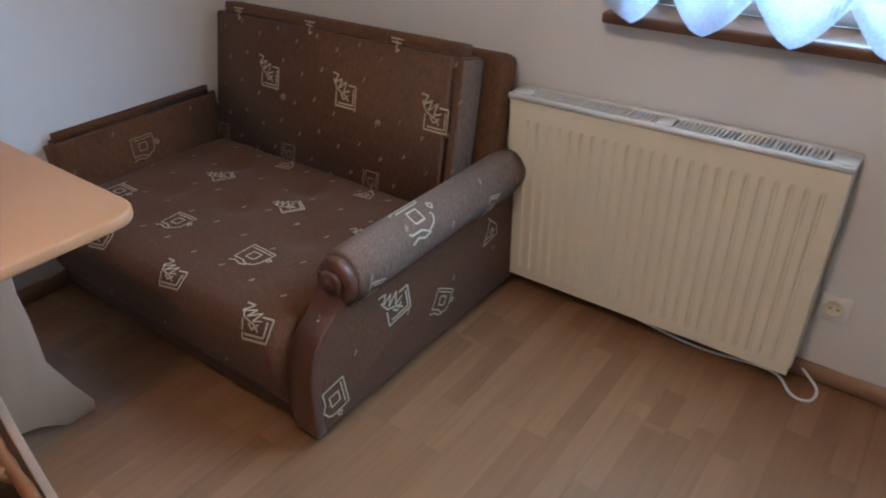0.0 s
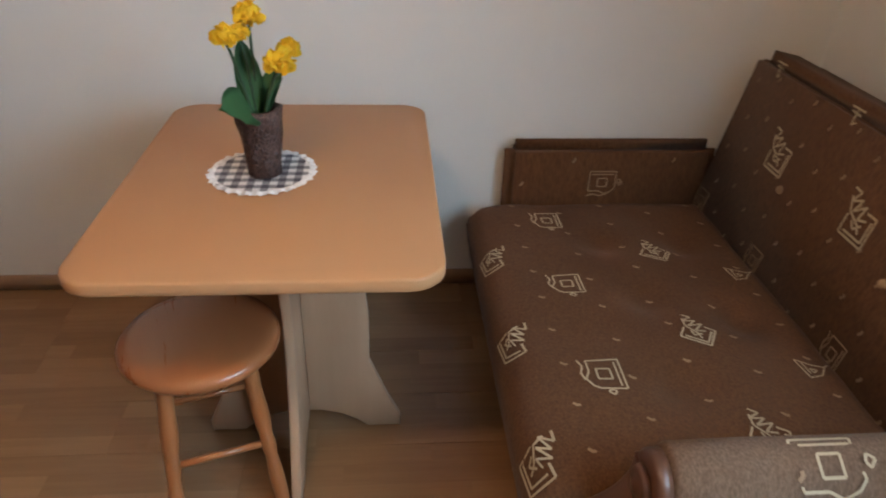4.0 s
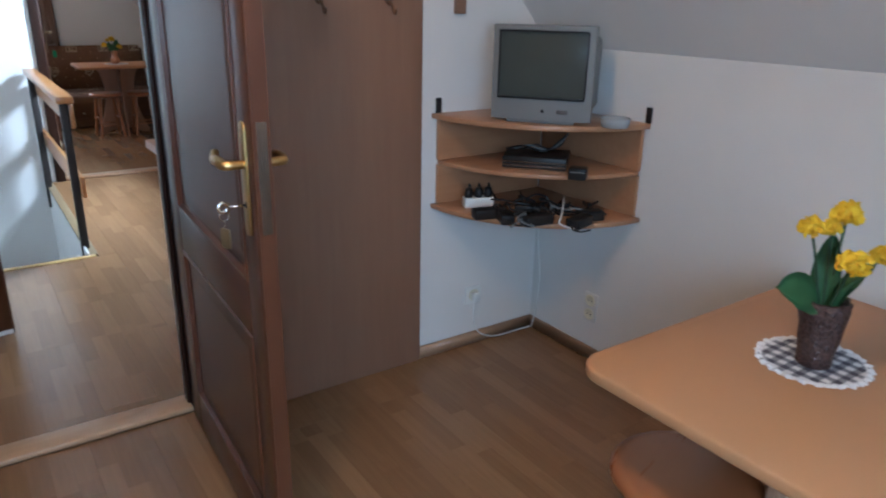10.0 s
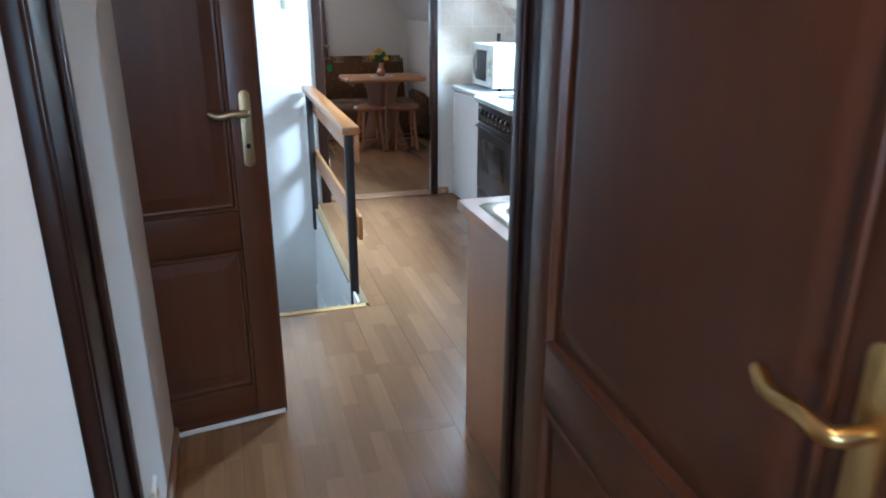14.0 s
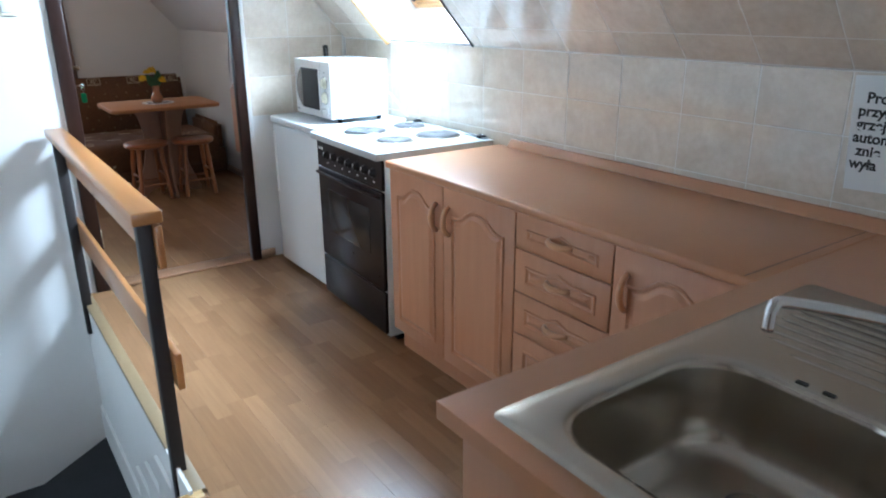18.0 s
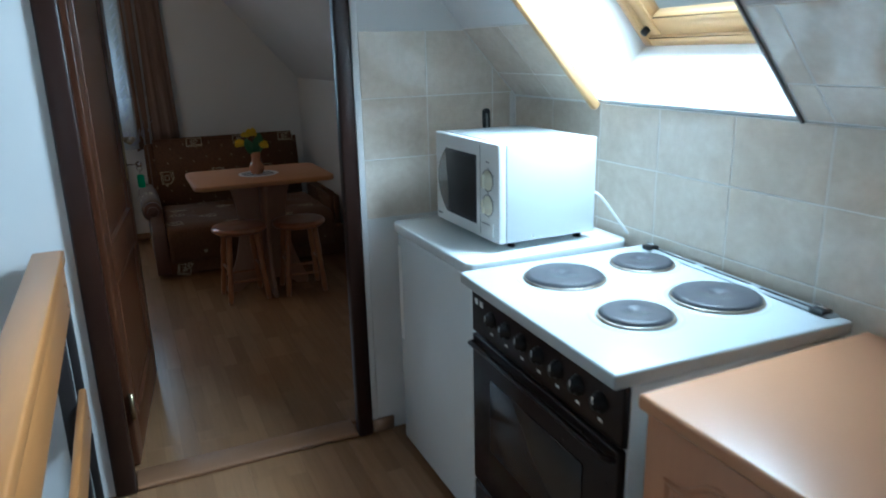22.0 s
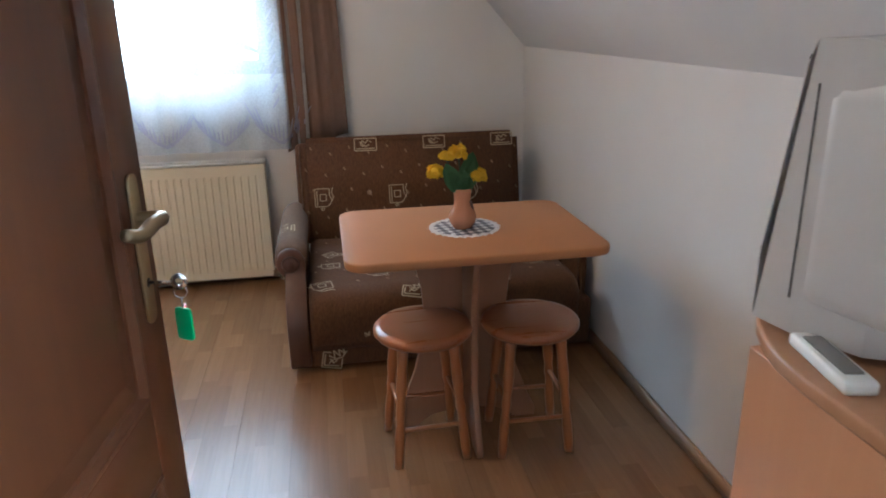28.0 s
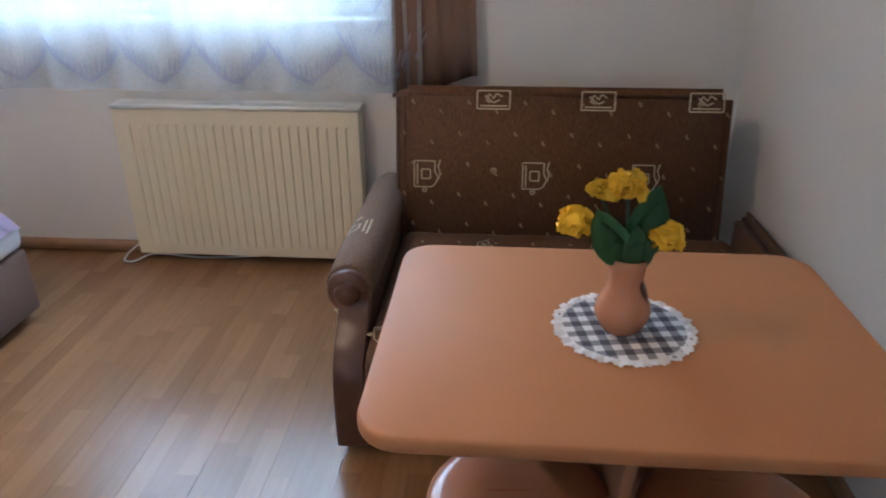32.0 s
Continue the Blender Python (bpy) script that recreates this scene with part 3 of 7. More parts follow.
# ---- ceiling lamps, whose warm light casts the shadows on the west walls ----
def ceiling_lamp(x, y, glow):
    lamp = thing("ceiling_lamp", "small round opal glass ceiling lamp giving warm light", "ceiling lamp", pose(x, y, TOP), "ceiling lamps")
    part("base", lathe([(0, 0), (0.055, 0), (0.055, -0.012), (0.045, -0.018), (0, -0.018)], 24), OFFWHITE, lamp, "off-white ceiling base")
    part("globe", lathe([(0.036, -0.016), (0.052, -0.030), (0.060, -0.055), (0.056, -0.082), (0.038, -0.104), (0.016, -0.113), (0, -0.114)], 20), glow, lamp, "lit opal glass globe")
    return lamp


ceiling_lamp(-0.18, 0.46, GLOW)
ceiling_lamp(-0.05, -6.82, GLOW_DIM)


# ---- doors ----
def doorframe(name, x0, x1, y0, y1, casing=0.065, narrow=0.04):
    """A dark frame lining an opening in a wall that runs along x, with casings on both faces, the eastern one narrow. x0, x1: the clear opening."""
    fr = tagged(new(name), "dark brown varnished wooden door frame", "door frame", kind="structure")
    t = 0.03
    for a, b in ((x0 - t, x0), (x1, x1 + t)):
        part("jamb", box(a, b, y0, y1, 0, 2.0, 0.003), FRAME, fr)
    part("head", box(x0 - t, x1 + t, y0, y1, 2.0, 2.0 + t, 0.003), FRAME, fr)
    for f0, f1 in ((y1, y1 + 0.018), (y0 - 0.018, y0)):
        # the western casing on the hall side is pale grey, the others dark
        part("casing", box(x0 - casing, x0 - 0.008, f0, f1, 0, 2.0, 0.006), FRAME if f0 == y1 else GREYCASING, fr)
        part("casing", box(x1 + 0.004, x1 + narrow, f0, f1, 0, 2.0, 0.006), FRAME, fr)
        part("casing", box(x0 - casing, x1 + narrow, f0, f1, 2.001, 2.0 + casing, 0.006), FRAME, fr)
    # the stop against which the leaf closes
    part("stop", box(x0, x0 + 0.012, y0 + 0.03, y0 + 0.07, 0, 2.0, 0.003), FRAME, fr)
    part("stop", box(x1 - 0.012, x1, y0 + 0.03, y0 + 0.07, 0, 2.0, 0.003), FRAME, fr)
    return fr


def lever(side, bend):
    """A lever handle on one face of a leaf: side +1 or -1 along y, bend the way it points along x."""
    pts = [(0, 0.02 * side, 0), (0, 0.055 * side, 0), (bend * 0.012, 0.066 * side, 0), (bend * 0.05, 0.066 * side, 0.002),
           (bend * 0.09, 0.062 * side, -0.004), (bend * 0.122, 0.052 * side, 0.006)]
    line = curve_points(pts, 5)
    return tube(line, 0.009, 8, [0.009 + 0.003 * math.sin(3.14 * i / len(line)) for i in range(len(line))])


def door_leaf(name, label, m, width, plate, knob, keys=None, face=OAK, sides=(1, -1), flip=1, pz=1.085, lift=0.035):
    """A panelled leaf, hinged at its own origin, reaching along +x; keys: the face on which a key is stuck."""
    door = tagged(new(name), label, "door", kind="structure")
    door.matrix_basis = m
    t, z0, z1, st = 0.02, 0.012, 1.985, 0.105
    part("stile", box(0, st, -t, t, z0, z1, 0.004), face, door)
    part("stile", box(width - st, width - 0.004, -t, t, z0, z1, 0.004), face, door)
    part("edge_strip", box(width - 0.004, width + 0.002, -t + 0.002, t - 0.002, z0, z1), EDGE, door, "reddish bare edge of the leaf")
    rails = ((z0, 0.15), (0.68, 0.82), (1.87, z1))
    for a, b in rails:
        part("rail", box(st, width - st, -t, t, a, b, 0.004), OAK_X, door)
    for a, b in ((0.15, 0.68), (0.82, 1.87)):
        bm = bmesh.new()
        for s in (1, -1):
            outer = [(st, a), (width - st, a), (width - st, b), (st, b)]
            rings = []
            for inset, depth in ((0, 0.0165), (0.003, 0.0225), (0.011, 0.0225), (0.015, 0.009), (0.022, 0.007), (0.060, 0.0125), (0.066, 0.013)):
                rings.append([bm.verts.new((x + (inset if x < width / 2 else -inset), s * depth, z + (inset if z < (a + b) / 2 else -inset))) for x, z in outer])
            for r, q in zip(rings, rings[1:]):
                for i in range(4):
                    bm.faces.new((r[i], r[(i + 1) % 4], q[(i + 1) % 4], q[i]))
            bm.faces.new(rings[-1])
        part("panel", finish(bm), face, door)
    px = width - 0.055
    for s in sides:
        pl = part("lock_plate", moved(prism(rounded(-0.019, 0.019, -0.145, 0.105, 0.018), 0, 0.006, "y", 0.0015),
                                      Matrix.Translation((px, s * t + (0 if s > 0 else -0.006), pz))), plate, door, "tall rounded lock plate")
        h = part("door_handle", moved(lever(s, -1), Matrix.Translation((px, 0, pz + lift))), knob, pl, "curved lever handle")
        part("keyhole", moved(lathe([(0, 0), (0.008, 0), (0.008, 0.002), (0, 0.002)], 12, axis="y"), Matrix.Translation((px, s * (t + 0.0065), pz - 0.075))), BLACK, pl)
    part("lock_face", box(width + 0.002, width + 0.004, -0.011, 0.011, pz - 0.13, pz + 0.11), STEEL, door, "steel lock face on the edge")
    for z in (0.25, 1.72):
        part("hinge", moved(lathe([(0, -0.05), (0.008, -0.05), (0.008, 0.05), (0, 0.05)], 10), Matrix.Translation((-0.006, flip * (t + 0.004), z))), DULLBRASS, door)
    return door


doorframe("door_frame_1", -0.595, 0.265, KN, AS)
fr2 = tagged(new("door_frame_2"), "dark brown varnished wooden door frame", "door frame", kind="structure")
for a, b, c, d in ((-1.569, -1.511, -1.5715, -1.5), (-0.704, -0.634, -0.700, -0.656)):
    part("casing", box(a, b, KS - 0.03, KS + 0.02, 0, 2.0, 0.008), FRAME, fr2)
    part("jamb", box(*((-1.5715, -1.559) if a < -1 else (-0.674, -0.6555)), BN - 0.004, KS - 0.031, 0, 2.0, 0.003), FRAME, fr2)
part("casing", box(-1.569, -0.634, KS - 0.03, KS + 0.02, 2.001, 2.07, 0.008), FRAME, fr2)
part("head", box(-1.5715, -0.6555, BN - 0.004, KS - 0.031, 2.0, 2.03, 0.003), FRAME, fr2)
# the first leaf swings into the first room, past a right angle
door_leaf("door_1", "open dark brown panelled wooden door with brass handle", pose(-0.607, -0.985, 0, 0, 0, 87.5), 0.92, BRASS, BRASS, pz=1.095, lift=0.014)
# the hall's door stands open across the hall, half hidden by the wall's end
leaf2 = door_leaf("door_2", "half open dark brown panelled door with pale brass handle", pose(0.69, -1.975, 0, 0, 0, 189.2), 0.806, DULLBRASS, DULLBRASS, pz=1.11)
part("draught_strip", box(0.004, 0.80, -0.026, -0.0203, 0.012, 0.030, 0.001), PLASTIC, leaf2, "white draught strip along the bottom")
part("draught_strip", box(0.004, 0.80, 0.0203, 0.026, 0.012, 0.030, 0.001), PLASTIC, leaf2, "white draught strip along the bottom")
# the second room's leaf swings into it
leaf3 = door_leaf("door_3", "open brown panelled wooden door with key in lock", pose(-0.70, -5.165, 0, 0, 0, 263.0), 0.855, DULLBRASS, DULLBRASS, flip=-1)
part("rebate_edge", box(-0.007, 0.03, 0.0202, 0.047, 0.012, 1.985, 0.003), EDGE, leaf3, "paler rebated edge at the hinges")
structure("threshold_1", box(-0.595, 0.265, -1.135, -1.03, 0.0, 0.022, 0.006), THRESH, "pale wooden door threshold", "threshold")
structure("threshold_2", box(-1.511, -0.704, -5.12, -5.0, 0.0, 0.018, 0.006), THRESH_DARK, "pale wooden door threshold", "threshold")


# ---- windows ----
def window(name, x0, x1, y0, y1, z0, z1):
    """A two-sash window in a wall along x; y0, y1: the frame's depth."""
    w = tagged(new(name), "two-sash window in a white frame", "window", kind="structure")
    f = 0.06
    part("window_frame", boxes([(x0, x0 + f, y0, y1, z0, z1), (x1 - f, x1, y0, y1, z0, z1), (x0 + f, x1 - f, y0, y1, z0, z0 + f), (x0 + f, x1 - f, y0, y1, z1 - f, z1)], 0.004), PLASTIC, w)
    mid = (x0 + x1) / 2
    for a, b in ((x0 + f, mid), (mid, x1 - f)):
        s = 0.05
        part("sash", boxes([(a, a + s, y0 + 0.01, y1 - 0.01, z0 + f, z1 - f), (b - s, b, y0 + 0.01, y1 - 0.01, z0 + f, z1 - f),
                            (a + s, b - s, y0 + 0.01, y1 - 0.01, z0 + f, z0 + f + s), (a + s, b - s, y0 + 0.01, y1 - 0.01, z1 - f - s, z1 - f)], 0.004), PLASTIC, w)
        g = part("pane", box(a + s - 0.005, b - s + 0.005, (y0 + y1) / 2 - 0.003, (y0 + y1) / 2 + 0.003, z0 + f + s - 0.005, z1 - f - s + 0.005), GLASS, w)
        g.visible_shadow = False
    return w


win1 = window("window_1", WA0, WA1, AN + 0.13, AN + 0.19, WAZ0, WAZ1)
win2 = window("window_2", WB0, WB1, BS - 0.19, BS - 0.13, WBZ0, WBZ1)
structure("window_sill_1", box(WA0 - 0.088, WA1 + 0.08, AN - 0.055, AN + 0.13, WAZ0 - 0.03, WAZ0 + 0.002, 0.008), SILLWOOD, "dark brown wooden window sill", "window sill")
structure("window_sill_2", box(WB0 - 0.02, WB1 + 0.05, BS - 0.13, BS + 0.004, WBZ0 - 0.03, WBZ0 + 0.002, 0.008), PLASTIC, "white window sill", "window sill")


def lace(name, x0, x1, y, z0, z1, scallops, depth, label, dense=0.10):
    """A net curtain with soft folds and a denser lower border embroidered with pointed scallops."""
    cur = thing(name, label, "curtain")
    n, rows = scallops * 14, 12

    def fold(x):
        return 0.016 * math.sin(x * 21) + 0.008 * math.sin(x * 47 + 1)

    def hem(i):
        return z0 - depth - 0.03 if dense > 0.2 else z0 - depth * (1 - abs(2 * (i % 14) / 14 - 1) ** 1.7)

    net, border = bmesh.new(), bmesh.new()
    grid, edge = [], []
    for i in range(n + 1):
        x = x0 + (x1 - x0) * i / n
        grid.append([net.verts.new((x, y + fold(x), z0 + dense + (z1 - z0 - dense) * k / rows)) for k in range(rows + 1)])
        edge.append([border.verts.new((x, y + fold(x), hem(i) + (z0 + dense - hem(i)) * k / 4)) for k in range(5)])
    for i in range(n):
        for k in range(rows):
            net.faces.new((grid[i][k], grid[i + 1][k], grid[i + 1][k + 1], grid[i][k + 1]))
        for k in range(4):
            border.faces.new((edge[i][k], edge[i + 1][k], edge[i + 1][k + 1], edge[i][k + 1]))
    part("net", finish(net, True), LACE, cur)
    part("lower_border", finish(border, True), LACE_HEM, cur)
    # flame-like sprays rising from a scrolled band along each pointed scallop
    for s in range(scallops):
        c = x0 + (x1 - x0) * (s + 0.5) / scallops
        half = (x1 - x0) / scallops / 2

        def low(u):
            return z0 - depth * (1 - abs(u) ** 1.3)

        bms = []
        tall = 1.7 if s in (0, scallops - 1) else 1.0
        for k in range(14):
            u = -0.80 + 1.60 * k / 13
            a = radians(90 - 34 * u)
            ln = (0.050 + 0.026 * (k % 2) + 0.045 * abs(u) * (1.1 - abs(u))) * tall * half / 0.15
            px, pz = c + u * half, low(u) + 0.012
            d, e = Vector((math.cos(a), 0, math.sin(a))), Vector((-math.sin(a), 0, math.cos(a)))
            base = Vector((px, y + 0.004 + fold(px), pz))
            bm = bmesh.new()
            bm.faces.new([bm.verts.new(base + d * ln * f + e * w) for f, w in
                          ((0, -0.003), (0.25, -0.006), (0.55, -0.0055), (0.8, -0.002), (1.0, 0.002), (0.8, 0.004), (0.5, 0.0045), (0.2, 0.005))])
            bms.append(bm)
        tagged(part("embroidered_spray", joined(*bms), LACE_DENSE, cur), "white embroidered leaf spray in a darkened, backlit blue-grey", kind="stuff")
        bm = bmesh.new()
        row = []
        for k in range(29):
            u = -0.9 + 1.8 * k / 28
            x = c + u * half
            wav = 0.004 * math.sin(k * 1.57)
            row.append((bm.verts.new((x, y + 0.003 + fold(x), low(u) - 0.004)), bm.verts.new((x, y + 0.003 + fold(x), low(u) + 0.017 + wav))))
        for (p, q), (r, t) in zip(row, row[1:]):
            bm.faces.new((p, r, t, q))
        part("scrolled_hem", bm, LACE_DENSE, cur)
    # a column of scrolled leaves up the side edge
    bms = []
    for k in range(16):
        z = z0 + 0.06 + 0.075 * k
        for side in (1, -1):
            bm = bmesh.new()
            px = x0 + 0.19
            bm.faces.new([bm.verts.new((px + side * (0.006 + 0.042 * f), y + 0.004 + fold(px), z + 0.055 * f + w)) for f, w in ((0, 0), (0.4, -0.010), (0.8, -0.006), (1.0, 0.008), (0.7, 0.012), (0.3, 0.010))])
            bms.append(bm)
    tagged(part("embroidered_edge", joined(*bms), LACE_DENSE, cur), "white scrolled leaf edge in a darkened, backlit blue-grey", kind="stuff")
    part("rod", tube([(x0 - 0.05, y, z1 + 0.01), (x1 + 0.05, y, z1 + 0.01)], 0.01), PLASTIC, cur)
    return cur


lace("lace_curtain", -1.044, 1.332, BS + 0.075, 0.916, 2.28, 8, 0.130, "sheer white lace curtain with scalloped border over the window", 0.24)
lace("lace_curtain", -0.612, 1.012, AN - 0.11, 1.055, 2.28, 8, 0.100, "sheer white lace curtain with scalloped border over the window")


def drape(x0, x1, y, z0, z1, folds):
    d = thing("drape", "brown gathered fabric drape beside the window", "curtain")
    bm = bmesh.new()
    n, rows = folds * 14, 10
    cols = []
    for side in (0, 1):
        g = []
        for i in range(n + 1):
            u = i / n
            col = []
            for k in range(rows + 1):
                v = k / rows
                flare = 1.0 + 0.18 * (1 - v)
                x = x0 + (x1 - x0) * (0.02 + u * flare * 0.88)
                a = 0.008 * math.sin(6.283 * folds * u + 0.8 * v) + 0.002 * math.sin(6.283 * folds * 2.3 * u + 4 * v)
                col.append(bm.verts.new((x, y + a + side * 0.006, z0 + (z1 - z0) * v + (0.085 * u + 0.008 * math.sin(9 * u)) * (1 - v))))
            g.append(col)
        cols.append(g)
        for i in range(n):
            for k in range(rows):
                bm.faces.new((g[i][k], g[i + 1][k], g[i + 1][k + 1], g[i][k + 1]))
    a, b = cols
    for i in range(n):
        bm.faces.new((a[i][0], a[i + 1][0], b[i + 1][0], b[i][0]))
    for i in (0, n):
        for k in range(rows):
            bm.faces.new((a[i][k], a[i][k + 1], b[i][k + 1], b[i][k]))
    part("cloth", finish(bm, True), DRAPE, d)
    part("rod", tube([(x0 - 0.1, y, z1 + 0.012), (x1 + 0.1, y, z1 + 0.012)], 0.012), SILLWOOD, d)
    return d


drape(-0.915, -1.235, BS + 0.055, 0.735, 2.30, 4)


# ---- skylight ----
def skylight():
    s = tagged(new("skylight"), "pine-framed roof window in a white lining", "skylight", kind="structure")
    c, sn = math.cos(radians(48)), math.sin(radians(48))
    run = (TOP - KNEE_K) / PITCH
    length = run / c * SKYS
    # along the slope u, out of the roof w
    m = Matrix(((c, 0, -sn, KW), (0, 1, 0, 0), (sn, 0, c, KNEE_K), (0, 0, 0, 1)))
    d = 0.24
    part("side_lining", moved(box(0.0, length, SKY0 + 0.002, SKY0 + 0.014, 0.001, d), m), WHITE, s)
    part("side_lining", moved(box(0.0, length, SKY1 - 0.014, SKY1 - 0.002, 0.001, d), m), WHITE, s)
    part("lower_lining", moved(box(0.002, 0.014, SKY0 + 0.015, SKY1 - 0.015, 0.001, d), m), WHITE, s)
    part("upper_lining", moved(box(length - 0.014, length - 0.002, SKY0 + 0.015, SKY1 - 0.015, 0.001, d), m), WHITE, s)
    part("trim", moved(box(-0.004, length, SKY0 - 0.008, SKY0 + 0.020, -0.030, -0.002, 0.006), m), SASH, s, "narrow pine corner trim")
    part("trim", moved(box(0.0, length, SKY1 - 0.003, SKY1 + 0.006, -0.009, -0.002, 0.002), m), DARKTRIM, s, "narrow grey-brown metal corner trim")
    fw = 0.045
    part("outer_frame", moved(boxes([(0, length, SKY0, SKY0 + fw, d, d + 0.07), (0, length, SKY1 - fw, SKY1, d, d + 0.07),
                                     (0, fw, SKY0 + fw, SKY1 - fw, d, d + 0.07), (length - fw, length, SKY0 + fw, SKY1 - fw, d, d + 0.07)], 0.004), m), SASH, s)
    part("sash", moved(boxes([(fw, length - fw, SKY0 + fw, SKY0 + fw + 0.055, d + 0.01, d + 0.06), (fw, length - fw, SKY1 - fw - 0.055, SKY1 - fw, d + 0.01, d + 0.06),
                              (fw, fw + 0.07, SKY0 + fw + 0.055, SKY1 - fw - 0.055, d + 0.01, d + 0.06), (length - fw - 0.07, length - fw, SKY0 + fw + 0.055, SKY1 - fw - 0.055, d + 0.01, d + 0.06)], 0.004), m), SASH, s)
    g = part("pane", moved(box(fw + 0.06, length - fw - 0.06, SKY0 + fw + 0.05, SKY1 - fw - 0.05, d + 0.03, d + 0.036), m), GLASS, s)
    g.visible_shadow = False
    part("catch", moved(lathe([(0, 0), (0.012, 0), (0.012, 0.02), (0, 0.02)], 10), m @ Matrix.Translation((fw + 0.03, SKY0 + 0.06, d - 0.012))), BLACK, s)
    return s


skylight()


# ---- outdoors, seen through the panes ----
gm = bmesh.new()
bmesh.ops.create_grid(gm, x_segments=2, y_segments=2, size=400)
gm.transform(Matrix.Translation((0, 0, -3.2)))
structure("ground", gm, GRASS, "green meadow below the house", "ground")

structure("backdrop", box(-45, 55, -59.4, -59, -3.2, 30), BACKDROP, "pale bright haze of the far sky", "backdrop")


def conifer(x, y, h):
    tr = thing("conifer", "dark green conifer standing on the meadow", "tree", pose(x, y, -3.2))
    part("trunk", tube([(0, 0, 0), (0.02, 0, h * 0.5), (0, 0, h)], 0.1, 7, [0.14, 0.09, 0.02]), BARK, tr)
    bm = bmesh.new()
    rng = random.Random(int(x * 10))
    for k in range(260):
        v = rng.random() ** 0.8
        z, r = 0.4 + (h - 0.4) * v, (1 - v) * h * 0.24 + 0.08
        a = rng.random() * 6.283
        d = r * (0.5 + 0.6 * rng.random())
        p = Vector((d * math.cos(a), d * math.sin(a), z - 0.25 * d))
        q = Vector((0.25 * d * math.cos(a), 0.25 * d * math.sin(a), z + 0.12))
        sd = Vector((-math.sin(a), math.cos(a), 0)) * (0.12 + 0.1 * rng.random())
        bm.faces.new([bm.verts.new(p), bm.verts.new((p + q) / 2 + sd), bm.verts.new(q), bm.verts.new((p + q) / 2 - sd)])
    part("crown", bm, FOLIAGE, tr)


conifer(2.6, -40.0, 5.6)
conifer(5.6, -46.0, 5.0)


def far_house():
    h = thing("house", "far white house with a pale grey gabled roof beyond the meadow", "house", pose(4.6, -54.0, -3.2))
    w = part("wall", prism([(-3.2, 0), (3.2, 0), (3.2, 2.1), (0, 4.0), (-3.2, 2.1)], -2.5, 2.5, "y"), SHEET, h)
    for s in (1, -1):
        part("roof", prism([(s * 3.5, 1.98), (0, 4.06), (0, 4.24), (s * 3.5, 2.16)], -2.8, 2.8, "y"), STEELROOF, h, "pale grey roof")
    for x in (-2.0, 0.0, 2.0):
        win = part("window", box(x - 0.45, x + 0.45, 2.5, 2.54, 0.8, 1.9), PLASTIC, w, "white-framed window")
        part("pane", box(x - 0.38, x + 0.38, 2.54, 2.55, 0.87, 1.83), MWGLASS, win)


far_house()

# ---- stairs ----
st = thing("staircase", "black-carpeted stairs leading down beside a white wall", "stairs")
rise, go = 0.176, 0.255
for k in range(4):
    part("tread", box(SX, SE, SY - go * (k + 1), SY - go * k, -rise * (k + 1) - 0.2, -rise * (k + 1), 0.01), CARPET, st)
pivot = (SE, SY - go * 4)
corner = [(SX, SY - go * 4), (SX, KS), (-0.02, KS), (SE, KS)]
zz = -rise * 4
for a, b in zip(corner, corner[1:]):
    zz -= rise
    part("winder", prism([pivot, a, b], zz - 0.25, zz), CARPET, st)
part("stair_skirting", boxes([(SX, SX + 0.012, SY - go * (k + 1) - 0.02, SY - go * k, -rise * (k + 1), -rise * k + 0.02) for k in range(4)]
                             + [(SX, SX + 0.012, KS, SY - go * 4 - 0.02, -rise * 5, -rise * 4 + 0.03)]), WHITE, st, "white stepped skirting")
structure("stair_nosing", box(SX - 0.03, SE, SY - 0.012, SY + 0.03, -0.02, 0.006, 0.003), NOSING, "yellow edge strip at the head of the stairs", "trim")
structure("stair_edge", box(SX - 0.045, SX + 0.004, KS, SY - 0.013, -0.02, 0.003, 0.002), DULLEDGE, "dull beige edge strip beside the stair opening", "trim")
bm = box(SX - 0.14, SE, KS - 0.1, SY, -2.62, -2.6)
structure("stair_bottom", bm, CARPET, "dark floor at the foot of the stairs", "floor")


# ---- railing ----
def railing():
    r = thing("railing", "lacquered pine railing on black steel posts beside the stairs", "railing")
    xw, xe = -0.612, -0.525
    part("handrail", box(xw, xe, -4.97, -3.115, 0.862, 0.902, 0.006), RAILWOOD, r)
    part("upper_board", box(-0.606, -0.584, -4.95, -3.115, 0.722, 0.857, 0.005), RAILWOOD, r)
    part("middle_board", box(-0.606, -0.584, -4.95, -3.095, 0.322, 0.448, 0.005), RAILWOOD, r)
    for y in (-3.165, -4.86):
        part("post", box(-0.582, -0.540, y - 0.022, y + 0.022, -0.16, 0.862, 0.003), BLACKSTEEL, r)
    part("post", box(-0.600, -0.575, -4.985, -4.96, 0.0, 0.80, 0.003), BLACKSTEEL, r)
    for y in (-3.165, -4.86):
        for z in (0.82, 0.755, 0.385):
            part("screw", lathe([(0, 0), (0.006, 0), (0.004, 0.003), (0, 0.003)], 8, (-0.609, y, z), "x"), CHROME, r)
    return r


railing()


